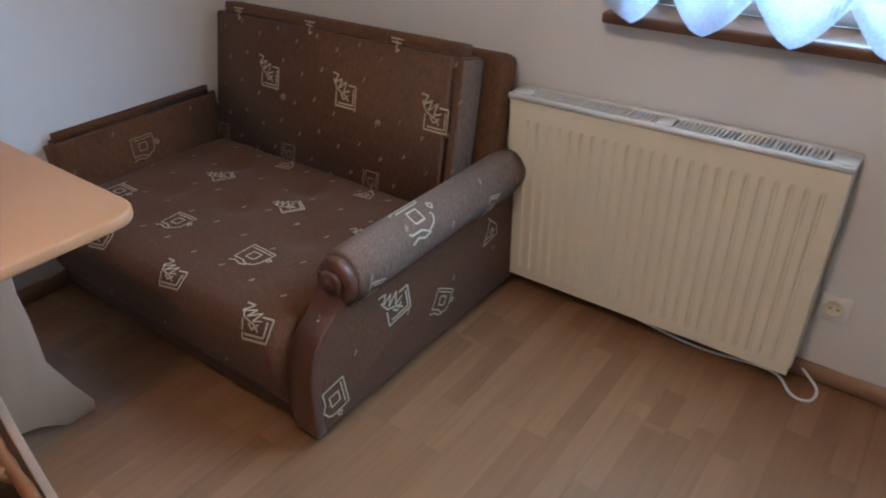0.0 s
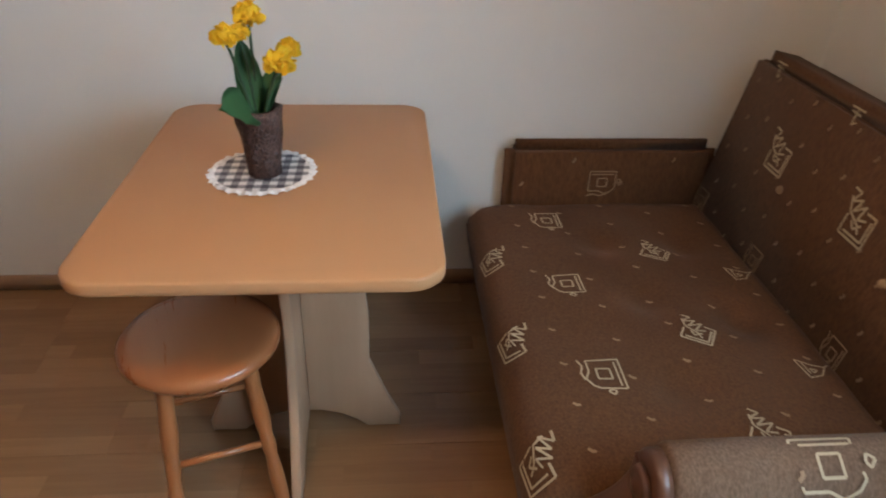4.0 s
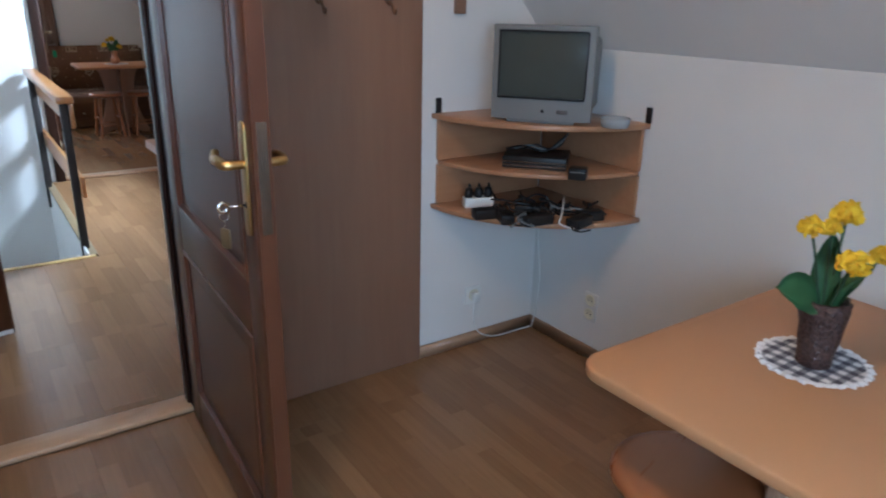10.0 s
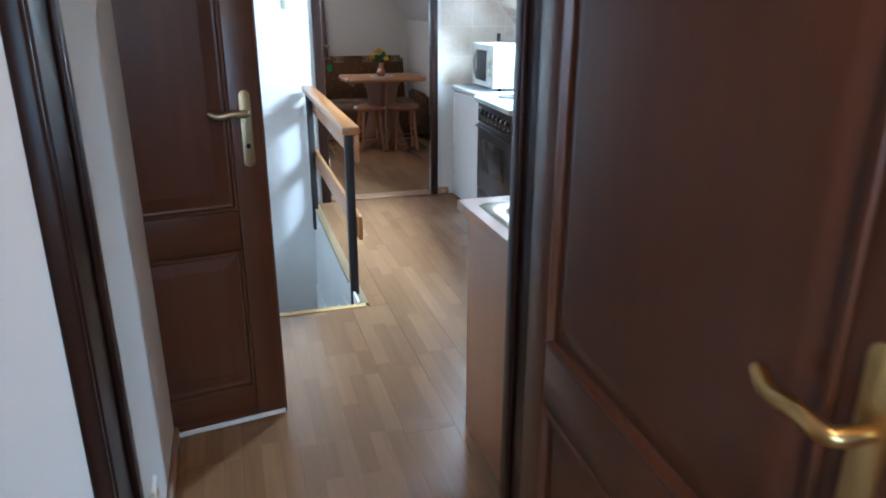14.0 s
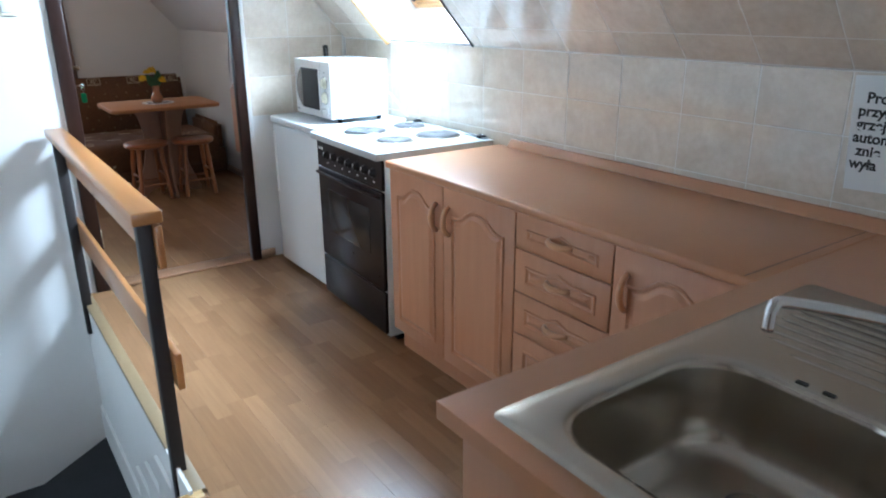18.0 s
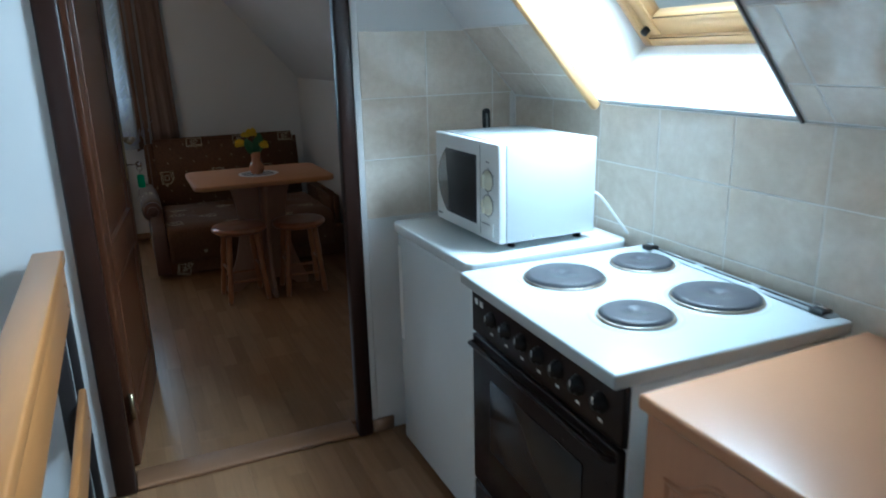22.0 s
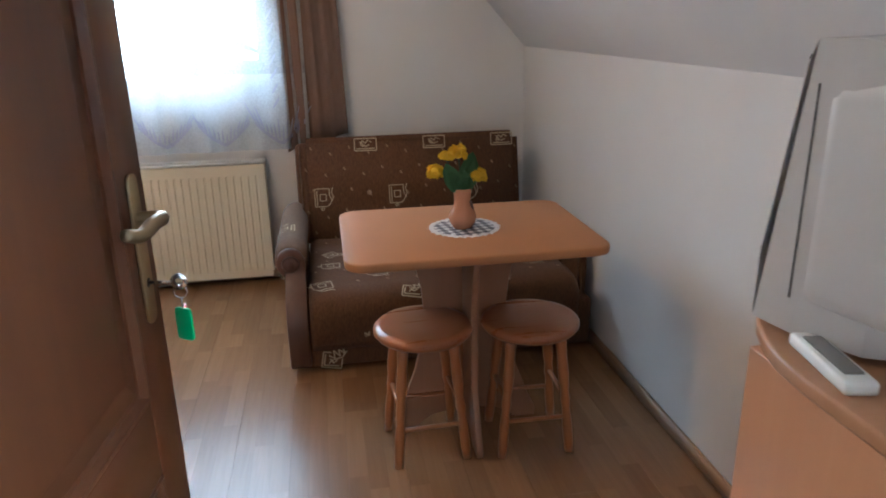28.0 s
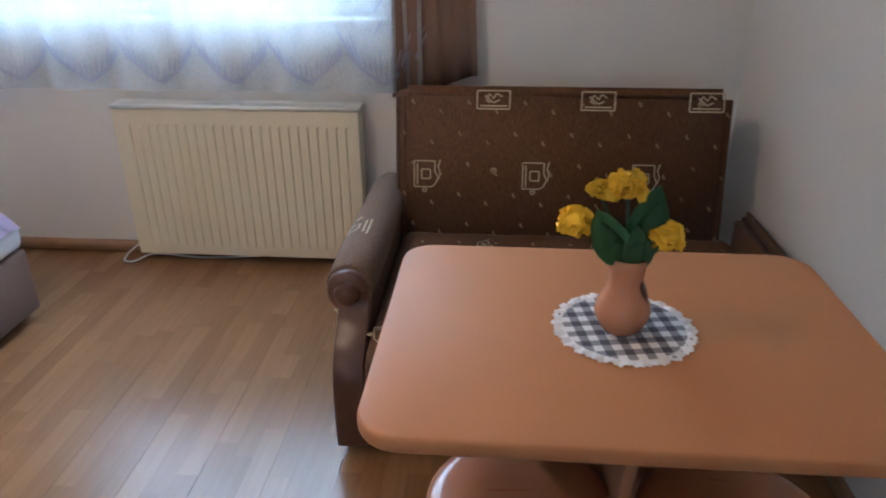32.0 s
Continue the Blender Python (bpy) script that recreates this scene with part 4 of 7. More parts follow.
# ---- coat panel on the first room's south wall ----
cp = thing("coat_panel", "tall reddish-brown coat panel with small hooks on the wall", "coat rack")
part("board", box(-1.508, -0.672, AS, AS + 0.018, 0.0, 1.90, 0.002), COATPANEL, cp)
for x in (-1.366, -1.102, -0.84):
    hk = part("hook", joined(lathe([(0, 0), (0.014, 0), (0.014, 0.006), (0, 0.006)], 12, (x, AS + 0.018, 1.44), "y"),
                             tube(curve_points([(x, AS + 0.02, 1.44), (x, AS + 0.045, 1.425), (x, AS + 0.06, 1.40), (x, AS + 0.070, 1.415)], 5), 0.005)), SILLWOOD, cp)
wm = thing("wall_block", "small brown wooden block fixed to the wall", "wall fitting")
part("block", box(-1.70, -1.655, AS, AS + 0.02, 1.40, 1.52, 0.003), COATPANEL, wm)


# ---- sofa ----
def strip(bm, pts, w, place):
    """A stitched line through points u, v laid on a surface by place(u, v)."""
    for (u0, v0), (u1, v1) in zip(pts, pts[1:]):
        d = math.hypot(u1 - u0, v1 - v0) or 1
        nx, ny = -(v1 - v0) / d * w / 2, (u1 - u0) / d * w / 2
        bm.faces.new([bm.verts.new(place(a, b)) for a, b in ((u0 + nx, v0 + ny), (u1 + nx, v1 + ny), (u1 - nx, v1 - ny), (u0 - nx, v0 - ny))])


def motif(bm, u, v, s, place, kind=0, turn=0):
    """One embroidered emblem: a double frame with a small square and a curl."""
    c, sn = math.cos(radians(turn)), math.sin(radians(turn))

    def at(a, b):
        return u + s * (a * c - b * sn), v + s * (a * sn + b * c)

    if kind == 0:
        for pts in ([(-0.3, 0.5), (0.5, 0.5), (0.5, -0.5), (-0.15, -0.5)], [(-0.12, 0.18), (0.22, 0.18), (0.22, -0.18), (-0.12, -0.18), (-0.12, 0.18)],
                    [(-0.3, 0.5), (-0.3, 0.1), (-0.42, -0.15), (-0.3, -0.4), (-0.15, -0.5)], [(-0.5, 0.55), (-0.42, 0.3), (-0.5, 0.05), (-0.44, -0.2)],
                    [(0.38, 0.4), (0.38, -0.42)], [(0.0, -0.62), (0.12, -0.72), (0.2, -0.6), (0.08, -0.55), (0.0, -0.62)]):
            strip(bm, [at(*p) for p in pts], 0.038 * s + 0.0012, place)
    elif kind == 1:
        for pts in ([(-0.55, 0.3), (0.55, 0.3), (0.55, -0.3), (-0.55, -0.3), (-0.55, 0.3)], [(-0.45, -0.2), (0.45, -0.2)],
                    [(-0.3, 0.1), (-0.1, 0.22), (0.0, 0.05), (0.15, 0.2), (0.25, -0.02), (0.1, -0.1)], [(-0.2, 0.0), (0.0, -0.1), (0.3, 0.15)]):
            strip(bm, [at(*p) for p in pts], 0.04 * s + 0.0012, place)
    elif kind == 3:
        for pts in ([(-0.32, -0.05), (-0.32, -0.5), (0.5, -0.5), (0.5, 0.2), (0.18, 0.2)], [(-0.22, -0.4), (0.41, -0.4), (0.41, 0.1)],
                    [(-0.5, 0.5), (-0.25, 0.47), (-0.42, 0.2), (-0.1, 0.36), (-0.22, 0.05), (0.1, 0.3), (0.0, -0.05), (0.26, 0.04)], [(-0.45, 0.32), (-0.3, 0.02), (0.08, -0.14), (0.22, -0.3)],
                    [(-0.12, -0.12), (0.02, -0.27), (0.2, -0.1)]):
            strip(bm, [at(*p) for p in pts], 0.045 * s + 0.001, place)
    elif kind == 4:
        for pts in ([(-0.5, 0.4), (0.5, 0.4)], [(0.0, 0.4), (0.0, -0.4), (0.25, -0.2)], [(-0.4, 0.2), (0.35, 0.15)]):
            strip(bm, [at(*p) for p in pts], 0.10 * s, place)
    else:
        for pts in ([(-0.5, -0.4), (0.5, -0.4), (0.5, 0.1), (0.1, 0.5), (-0.1, 0.1), (-0.5, -0.4)], [(-0.3, -0.2), (0.3, -0.25)], [(0.1, 0.5), (0.0, 0.7)],
                    [(0.2, 0.1), (0.3, -0.1), (0.05, -0.1), (0.2, 0.1)]):
            strip(bm, [at(*p) for p in pts], 0.04 * s + 0.0012, place)


def speck(bm, u, v, place):
    strip(bm, [(u - 0.005, v - 0.006), (u + 0.003, v + 0.002), (u + 0.002, v + 0.009)], 0.007, place)
    strip(bm, [(u + 0.006, v + 0.004), (u - 0.003, v - 0.003)], 0.005, place)


TUFTS = ((-0.30, 0.33), (-0.02, 0.36), (0.30, 0.33), (-0.28, 0.57), (0.08, 0.58))  # dimples in the seat


def sofa(m, label, depth, back_x, back_up, emblems, slab=0.556):
    """A sofa bed that stands with its back to +y: origin at the front's middle on the floor; its free arm at +x, a slab arm at -x.
    depth: from the front to the back cushion; back_x: the cushion's ends; emblems: rows of surface, u, v, size, kind and turn; slab: that arm's height."""
    s = thing("sofa", label, "sofa", m)
    hw = 0.68  # half the whole width
    bx0, bx1 = -hw + 0.10, hw - 0.115  # between the arms
    # base box
    part("base", box(-hw + 0.02, hw - 0.085, 0.03, 0.98, 0.02, 0.235, 0.015), CLOTH, s)
    # seat: a padded slab whose front rolls down
    bm = bmesh.new()
    nx, ny = 44, 36
    prof = [(0.006, 0.11), (-0.010, 0.15), (-0.022, 0.22), (-0.030, 0.28), (-0.022, 0.325), (0.012, 0.356), (0.06, 0.366)]
    prof += [(0.06 + (depth - 0.055) * k / ny, 0.366) for k in range(1, ny + 1)]
    rows = []
    for i in range(nx + 1):
        u = i / nx
        x = bx0 + 0.004 + (bx1 - bx0 - 0.008) * u
        row = []
        for k, (y, z) in enumerate(prof):
            puff = 0.0
            if k > 5:
                puff = 0.012 * math.sin(math.pi * u) * math.sin(math.pi * min(1, (y - 0.02) / depth)) + 0.004 * noise.noise(Vector((x * 6, y * 6, 1)))
                for cx, cy in TUFTS:
                    d2 = (x - cx) ** 2 + (y - cy) ** 2
                    puff -= 0.026 * math.exp(-d2 / 0.0035)
                puff += 0.006 * noise.noise(Vector((x * 3 + y * 9, y * 3 - x * 7, 2)))
            edge = 0.02 * max(0.0, 1 - min(u, 1 - u) / 0.04) ** 2
            row.append(bm.verts.new((x, y, z + puff - (edge if k > 3 else 0))))
        rows.append(row)
    for a, b in zip(rows, rows[1:]):
        for k in range(len(prof) - 1):
            bm.faces.new((a[k], b[k], b[k + 1], a[k + 1]))
    lo = [bm.verts.new((r[0].co.x, depth + 0.005, 0.11)) for r in rows]
    for i in range(nx):
        bm.faces.new((rows[i][-1], rows[i + 1][-1], lo[i + 1], lo[i]))
        bm.faces.new((lo[i], lo[i + 1], rows[i + 1][0], rows[i][0]))
    for i in (0, nx):
        bm.faces.new([*rows[i], lo[i]])
    part("seat", finish(bm, True), CLOTH, s)
    # backrest: a slab leaning back
    lean = radians(12)
    bw0, bw1 = back_x
    back = Matrix.Translation((0, depth - 0.005, 0.33)) @ Matrix.Rotation(-lean, 4, "X")
    bm = bmesh.new()
    add_box(bm, bw0, bw1, 0.0, 0.15, -0.02, 0.545 + back_up)
    bmesh.ops.bevel(bm, geom=bm.edges[:], offset=0.036, segments=4, affect="EDGES")
    part("backrest", moved(finish(bm, True), back), CLOTH, s)
    bm = box(bw0 + 0.02, max(bw1 - 0.01, hw - 0.068), 0.152, 0.225, 0.02, 0.530 + back_up, 0.032, 4)
    part("back_bolster", moved(bm, back), CLOTH, s)
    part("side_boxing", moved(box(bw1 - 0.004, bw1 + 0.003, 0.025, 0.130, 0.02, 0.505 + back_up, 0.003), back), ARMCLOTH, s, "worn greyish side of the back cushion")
    # slab arm against the wall
    bm = bmesh.new()
    add_box(bm, -hw + 0.02, -hw + 0.095, 0.085, depth + 0.06, 0.03, slab)
    bmesh.ops.bevel(bm, geom=bm.edges[:], offset=0.032, segments=4, affect="EDGES")
    part("arm", finish(bm, True), CLOTH, s)
    # the free arm: its front sweeps back in an S under a thick roll
    sweep = [(v.x, v.y) for v in curve_points([(0.022, 0.04, 0), (0.022, 0.10, 0), (0.024, 0.19, 0), (0.036, 0.275, 0), (0.072, 0.335, 0), (0.128, 0.378, 0), (0.158, 0.425, 0), (0.160, 0.47, 0)], 4)]
    part("arm", prism([(0.96, 0.04)] + [(0.96, 0.45)] + [(y + 0.012, z) for y, z in sweep[::-1]], hw - 0.105, hw - 0.03, "x", 0.004), CLOTH, s)
    rc = (hw - 0.050, 0.452)
    roll = lathe([(0, 0.165), (0.058, 0.168), (0.066, 0.178), (0.0675, 0.3), (0.066, 0.6), (0.067, 0.90), (0.060, 0.955), (0.045, 0.965), (0, 0.97)], 28, (0, 0, 0), "y")
    for v in roll.verts:
        v.co.z *= 1.12
        v.co.z += 0.003 * noise.noise(v.co * 9)
        v.co.x += 0.003 * noise.noise(v.co * 8 + Vector((3, 0, 0)))
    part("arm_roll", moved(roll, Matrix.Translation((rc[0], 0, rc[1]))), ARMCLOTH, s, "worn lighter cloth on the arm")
    fascia_out = [(y - 0.022 + 0.010 * max(0.0, 1 - z / 0.1), z) for y, z in sweep]
    fascia = part("arm_fascia", prism(fascia_out + [(y + 0.013, z) for y, z in sweep[::-1]], hw - 0.110, hw - 0.024, "x", 0.005), ARMWOOD, s, "dark carved wooden arm front sweeping back to the roll")
    cap = lathe([(0, 0.136), (0.030, 0.138), (0.052, 0.140), (0.058, 0.147), (0.059, 0.166), (0, 0.166)], 26, (0, 0, 0), "y")
    for v in cap.verts:
        v.co.z *= 1.1
    part("scroll_cap", moved(cap, Matrix.Translation((rc[0], 0, rc[1]))), ARMWOOD, fascia)
    part("rosette", lathe([(0, 0.118), (0.012, 0.119), (0.018, 0.126), (0.026, 0.124), (0.034, 0.128), (0.037, 0.138), (0, 0.14)], 20, (rc[0], 0, rc[1]), "y"), ARMWOOD, fascia)
    part("button", lathe([(0, 0.004), (0.006, 0.003), (0.008, 0)], 10, (0.20, 0.33, 0.362)), CLOTH, s)
    for x, z in ((-0.2, 0.26), (0.247, 0.26)):
        part("button", moved(lathe([(0, -0.010), (0.009, -0.007), (0.012, 0.0)], 12, (x, 0, z), "y"), back), STITCH_DIM, s, "cloth-covered button")
    # embroidery on the cloth
    lift = 0.0022

    def on_seat(u, v):
        if v < 0.012:
            # over the front edge and down
            t = min(1.0, (0.012 - v) / 0.10)
            return (u, 0.012 - 0.040 * math.sin(1.5708 * t) - lift, 0.362 - 0.085 * t * t + 0.002)
        z = 0.366 - (0.010 * (0.06 - v) / 0.048 if v < 0.06 else 0)
        uu = (u - bx0) / (bx1 - bx0)
        puff = 0.012 * math.sin(math.pi * min(1, max(0, uu))) * math.sin(math.pi * min(1, max(0, (v - 0.02) / depth)))
        for cx, cy in TUFTS:
            puff -= 0.026 * math.exp(-((u - cx) ** 2 + (v - cy) ** 2) / 0.0035)
        return (u, v, z + puff + 0.006 * noise.noise(Vector((u * 3 + v * 9, v * 3 - u * 7, 2))) + 0.0065)

    def on_back(u, v):
        return back @ Vector((u, -lift, v))

    def on_front(u, v):
        return (u, -0.010 - 0.115 * (v - 0.15) - lift if v > 0.15 else 0.0275, v)

    def on_side(u, v):
        return (hw - 0.03 + lift, u, v)

    def on_roll(u, v):
        a = radians(20) + v / 0.068
        return (rc[0] + 0.0725 * math.cos(a), u, rc[1] + 0.0795 * math.sin(a))

    def on_slab(u, v):
        return (-hw + 0.095 + lift, u, v)

    dim = bmesh.new()

    def emblem(u, v, s_, place, kind=0, turn=0, thread=STITCH):
        bm = bmesh.new()
        motif(bm, u, v, s_, place, kind, turn)
        tagged(part("emblem", bm, thread, s), "cream embroidered emblem, darker thread where shaded", kind="stuff")

    places = {"seat": on_seat, "back": on_back, "front": on_front, "side": on_side, "roll": on_roll, "slab": on_slab}
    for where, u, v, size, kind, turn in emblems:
        # low back and slab-arm emblems take the tan thread to put in their shade
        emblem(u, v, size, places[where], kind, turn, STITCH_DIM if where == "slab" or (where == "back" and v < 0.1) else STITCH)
    rng = random.Random(5)
    for i in range(12):
        for k in range(5):
            speck(dim, -0.52 + 0.095 * i + 0.03 * (k % 2), 0.04 + 0.105 * k + 0.03 * (i % 2), on_back)
    for i in range(9):
        for k in range(5):
            speck(dim, -0.52 + 0.125 * i + 0.05 * (k % 2), 0.10 + 0.14 * k, on_seat)
    for i in range(8):
        speck(dim, -0.5 + 0.14 * i, 0.28 if i % 2 else 0.17, on_front)
        speck(dim, 0.06 + 0.11 * i, 0.22 if i % 2 else 0.40, on_side)
    for i in range(5):
        speck(dim, 0.2 + 0.17 * i, 0.035 if i % 2 else -0.02, on_roll)
        speck(dim, 0.14 + 0.16 * i, 0.50 if i % 2 else 0.42, on_slab)
    tagged(part("embroidery", dim, STITCH_DIM, s), "faded tan embroidered specks", kind="stuff")
    return s


SHARED = [("seat", -0.425, 0.19, 0.085, 0, 90), ("seat", -0.077, 0.173, 0.085, 0, 90), ("seat", 0.271, 0.176, 0.09, 0, 90), ("seat", -0.232, 0.458, 0.085, 3, 60), ("seat", 0.13, 0.439, 0.085, 3, 60),
          ("seat", 0.446, 0.462, 0.085, 3, 60), ("seat", -0.12, 0.655, 0.06, 2, 10), ("seat", 0.261, 0.655, 0.06, 2, 10), ("seat", -0.234, 0.0, 0.10, 3, 10), ("seat", 0.127, 0.0, 0.10, 3, 10),
          ("side", 0.075, 0.125, 0.095, 0, 8), ("side", 0.337, 0.285, 0.115, 3, 8), ("side", 0.549, 0.165, 0.085, 0, 60), ("side", 0.806, 0.290, 0.08, 2, 8),
          ("roll", 0.425, 0.045, 0.105, 0, 90), ("roll", 0.737, -0.055, 0.075, 3, 80), ("roll", 0.205, -0.075, 0.085, 3, 75), ("slab", 0.40, 0.42, 0.085, 0, 90)]
sofa(pose(-1.475, 1.225, 0), "brown patterned sofa bed in the corner against the wall", 0.705, (-0.605, 0.535), -0.002,
     SHARED + [("seat", 0.481, -0.01, 0.11, 3, 10)] + [("back", x, 0.335, 0.105, 3, 0) for x in (-0.279, 0.091, 0.466)]
     + [("back", x, 0.512, 0.05, 4, 0) for x in (-0.445, -0.081, 0.299)] + [("back", x, 0.06, 0.07, 0, 0) for x in (-0.53, -0.165, 0.233)])
mirrored = sofa(pose(-1.575, -7.50, 0), "brown patterned sofa bed behind the table", 0.755, (-0.545, 0.585), 0.0,
                SHARED + [("seat", 0.466, 0.304, 0.08, 0, 90), ("seat", 0.505, 0.07, 0.085, 0, 80), ("front", 0.327, 0.20, 0.075, 4, 0), ("front", 0.473, 0.065, 0.10, 3, 10)]
                + [("back", x, 0.245, 0.09, 0, 0) for x in (-0.27, 0.101, 0.476)] + [("back", x, 0.500, 0.10, 1, 0) for x in (-0.45, -0.096, 0.253)], 0.465)
mirrored.matrix_basis = Matrix.Translation((-1.575, -7.50, 0)) @ Matrix.Diagonal((1, -1, 1, 1))


# ---- radiators ----
def radiator(m, label, w=0.5, h=0.655):
    """A ribbed panel radiator with its back to +y: origin at the middle of its lower front edge."""
    r = thing("radiator", label, "radiator", m)
    d = 0.10
    bm = bmesh.new()
    n = 24
    xs = []
    for i in range(n):
        a = -w + 0.035 + (2 * w - 0.07) * i / n
        p = (2 * w - 0.07) / n
        xs += [(a, 0.0), (a + 0.58 * p, 0.0), (a + 0.74 * p, 0.007), (a + 0.86 * p, 0.007)]
    xs = [(-w, 0.0)] + xs + [(w - 0.035, 0.0), (w, 0.0)]
    zs = [(0.0, 0), (0.035, 0), (0.05, 1), (h - 0.085, 1), (h - 0.07, 0), (h - 0.012, 0)]
    g = [[bm.verts.new((x, y * k, z)) for z, k in zs] for x, y in xs]
    for a, b in zip(g, g[1:]):
        for k in range(len(zs) - 1):
            bm.faces.new((a[k], b[k], b[k + 1], a[k + 1]))
    part("front_panel", finish(bm), RADIATOR, r, "cream ribbed steel panel")
    part("side_cover", box(-w - 0.004, -w, 0.0, d, 0.03, h - 0.002, 0.001), RADIATOR, r)
    part("side_cover", box(w, w + 0.004, 0.0, d, 0.03, h - 0.002, 0.001), RADIATOR, r)
    part("back_panel", box(-w, w, d - 0.012, d, 0.0, h - 0.02, 0.003), RADIATOR, r)
    top = part("top_grille", boxes([(-w - 0.008, w + 0.008, -0.004, 0.012, h - 0.012, h + 0.004), (-w - 0.008, w + 0.008, d - 0.014, d + 0.003, h - 0.012, h + 0.004),
                                    (-w - 0.008, -w + 0.05, 0.012, d - 0.014, h - 0.012, h + 0.003), (w - 0.05, w + 0.008, 0.012, d - 0.014, h - 0.012, h + 0.003),
                                    (-0.02, 0.02, 0.012, d - 0.014, h - 0.012, h + 0.003)], 0.001), RADGRILLE, r, "white slotted top grille")
    slats = [(x, x + 0.005, 0.012, d - 0.014, h - 0.010, h + 0.001) for x in [-w + 0.055 + 0.0125 * i for i in range(72)] if abs(x) > 0.022]
    tagged(part("grille_louvre", boxes(slats), RADGRILLE, top), "fine white grille slats", kind="stuff")
    for x in (-0.3, 0.3):
        part("bracket", box(x - 0.015, x + 0.015, d, d + 0.03, 0.05, h - 0.1), RADIATOR, r)
    part("valve", lathe([(0, 0), (0.018, 0), (0.018, 0.03), (0.012, 0.045), (0, 0.045)], 14, (-w - 0.012 if m[0][3] < -0.25 else w + 0.012, 0.05, 0.03)), PLASTIC, r)
    return r


radiator(pose(-0.376, 2.172, 0.062), "cream panel radiator below the window", 0.472, 0.64)
rb = radiator(pose(-0.285, -8.668, 0.045), "cream panel radiator below the window")
rb.matrix_basis = pose(-0.285, -8.668, 0.045, 0, 0, 180)


# ---- tables, stools and what stands on them ----
def table(m, label, hx=0.412, hy=0.312, top=BEECH, stand=PEDESTAL):
    """A beech table on a crossed pedestal: origin on the floor below its middle; its long side along x."""
    t = thing("table", label, "table", m)
    part("tabletop", prism(rounded(-hx, hx, -hy, hy, 0.066, 8), 0.714, 0.742, "z", 0.006, 2), top, t)

    def board(w_top, w_waist, w_foot):
        half = [(w_foot, 0.0), (w_foot + 0.002, 0.03), (w_foot - 0.03, 0.10), (w_foot - 0.075, 0.22), (w_waist + 0.006, 0.36), (w_waist, 0.44), (w_waist + 0.008, 0.54), (w_waist + 0.03, 0.64), (w_top, 0.711)]
        arch = [(w_foot - 0.075, 0.0), (w_foot - 0.10, 0.022), (w_foot - 0.14, 0.045), (0.04, 0.06)]
        leftside = [(-x, z) for x, z in half][::-1]
        return half + leftside + [(-x, z) for x, z in arch] + arch[::-1]

    part("pedestal_board", prism(board(0.22, 0.145, 0.26), -0.011, 0.011, "y", 0.003), stand, t)
    for s in (1, -1):
        half = [(u, z) for u, z in board(0.215, 0.165, 0.245) if u > 0]
        half_out = [(0.0115, 0.711), (0.0115, 0.06)] + [(0.04, 0.06), (0.095, 0.045), (0.135, 0.022), (0.16, 0.0)] + [(u, z) for u, z in half if z > 0 and not (z in (0.06, 0.045, 0.022))]
        half_out.insert(6, (0.245, 0.0))
        part("pedestal_board", prism([(s * u, z) for u, z in half_out], -0.011, 0.011, "x", 0.003), stand, t)
    return t


table(pose(-1.462, 0.722, 0), "beech table with rounded corners on a crossed pedestal", 0.425, 0.322)
table(pose(-1.565, -7.045, 0), "beech table with rounded corners in front of the sofa", top=BEECH_RED, stand=PEDESTAL_SHADED)


def stool(m):
    s = thing("stool", "round lacquered pine stool with turned legs", "stool", m, "stools at the tables")
    part("seat", lathe([(0, 0.42), (0.138, 0.42), (0.155, 0.425), (0.165, 0.437), (0.165, 0.448), (0.157, 0.458), (0.136, 0.462), (0.05, 0.459), (0, 0.458)], 36), PINE_X, s)
    top, foot = 0.116, 0.165
    prof = [0.014, 0.016, 0.017, 0.0175, 0.016, 0.013, 0.017, 0.014, 0.018, 0.019, 0.017, 0.0165, 0.018, 0.0185]
    for a in (45, 135, 225, 315):
        c, sn = math.cos(radians(a)), math.sin(radians(a))
        pts = [((foot + (top - foot) * k / 13) * c, (foot + (top - foot) * k / 13) * sn, 0.422 * k / 13) for k in range(14)]
        part("leg", tube(pts, 0.017, 12, prof), PINE, s)
    for k, (a, b) in enumerate(((45, 135), (135, 225), (225, 315), (315, 45))):
        z = 0.13 if k % 2 == 0 else 0.20
        r = foot + (top - foot) * z / 0.422
        part("stretcher", tube([(r * math.cos(radians(a)), r * math.sin(radians(a)), z), (r * math.cos(radians(b)), r * math.sin(radians(b)), z)], 0.008, 8), PINE, s)
    return s


first = stool(pose(-1.275, 0.546, 0, 0, 0, 18))
copy_thing(first, pose(-1.40, -6.925, 0, 0, 0, 3))
copy_thing(first, pose(-1.76, -6.905, 0, 0, 0, -2))


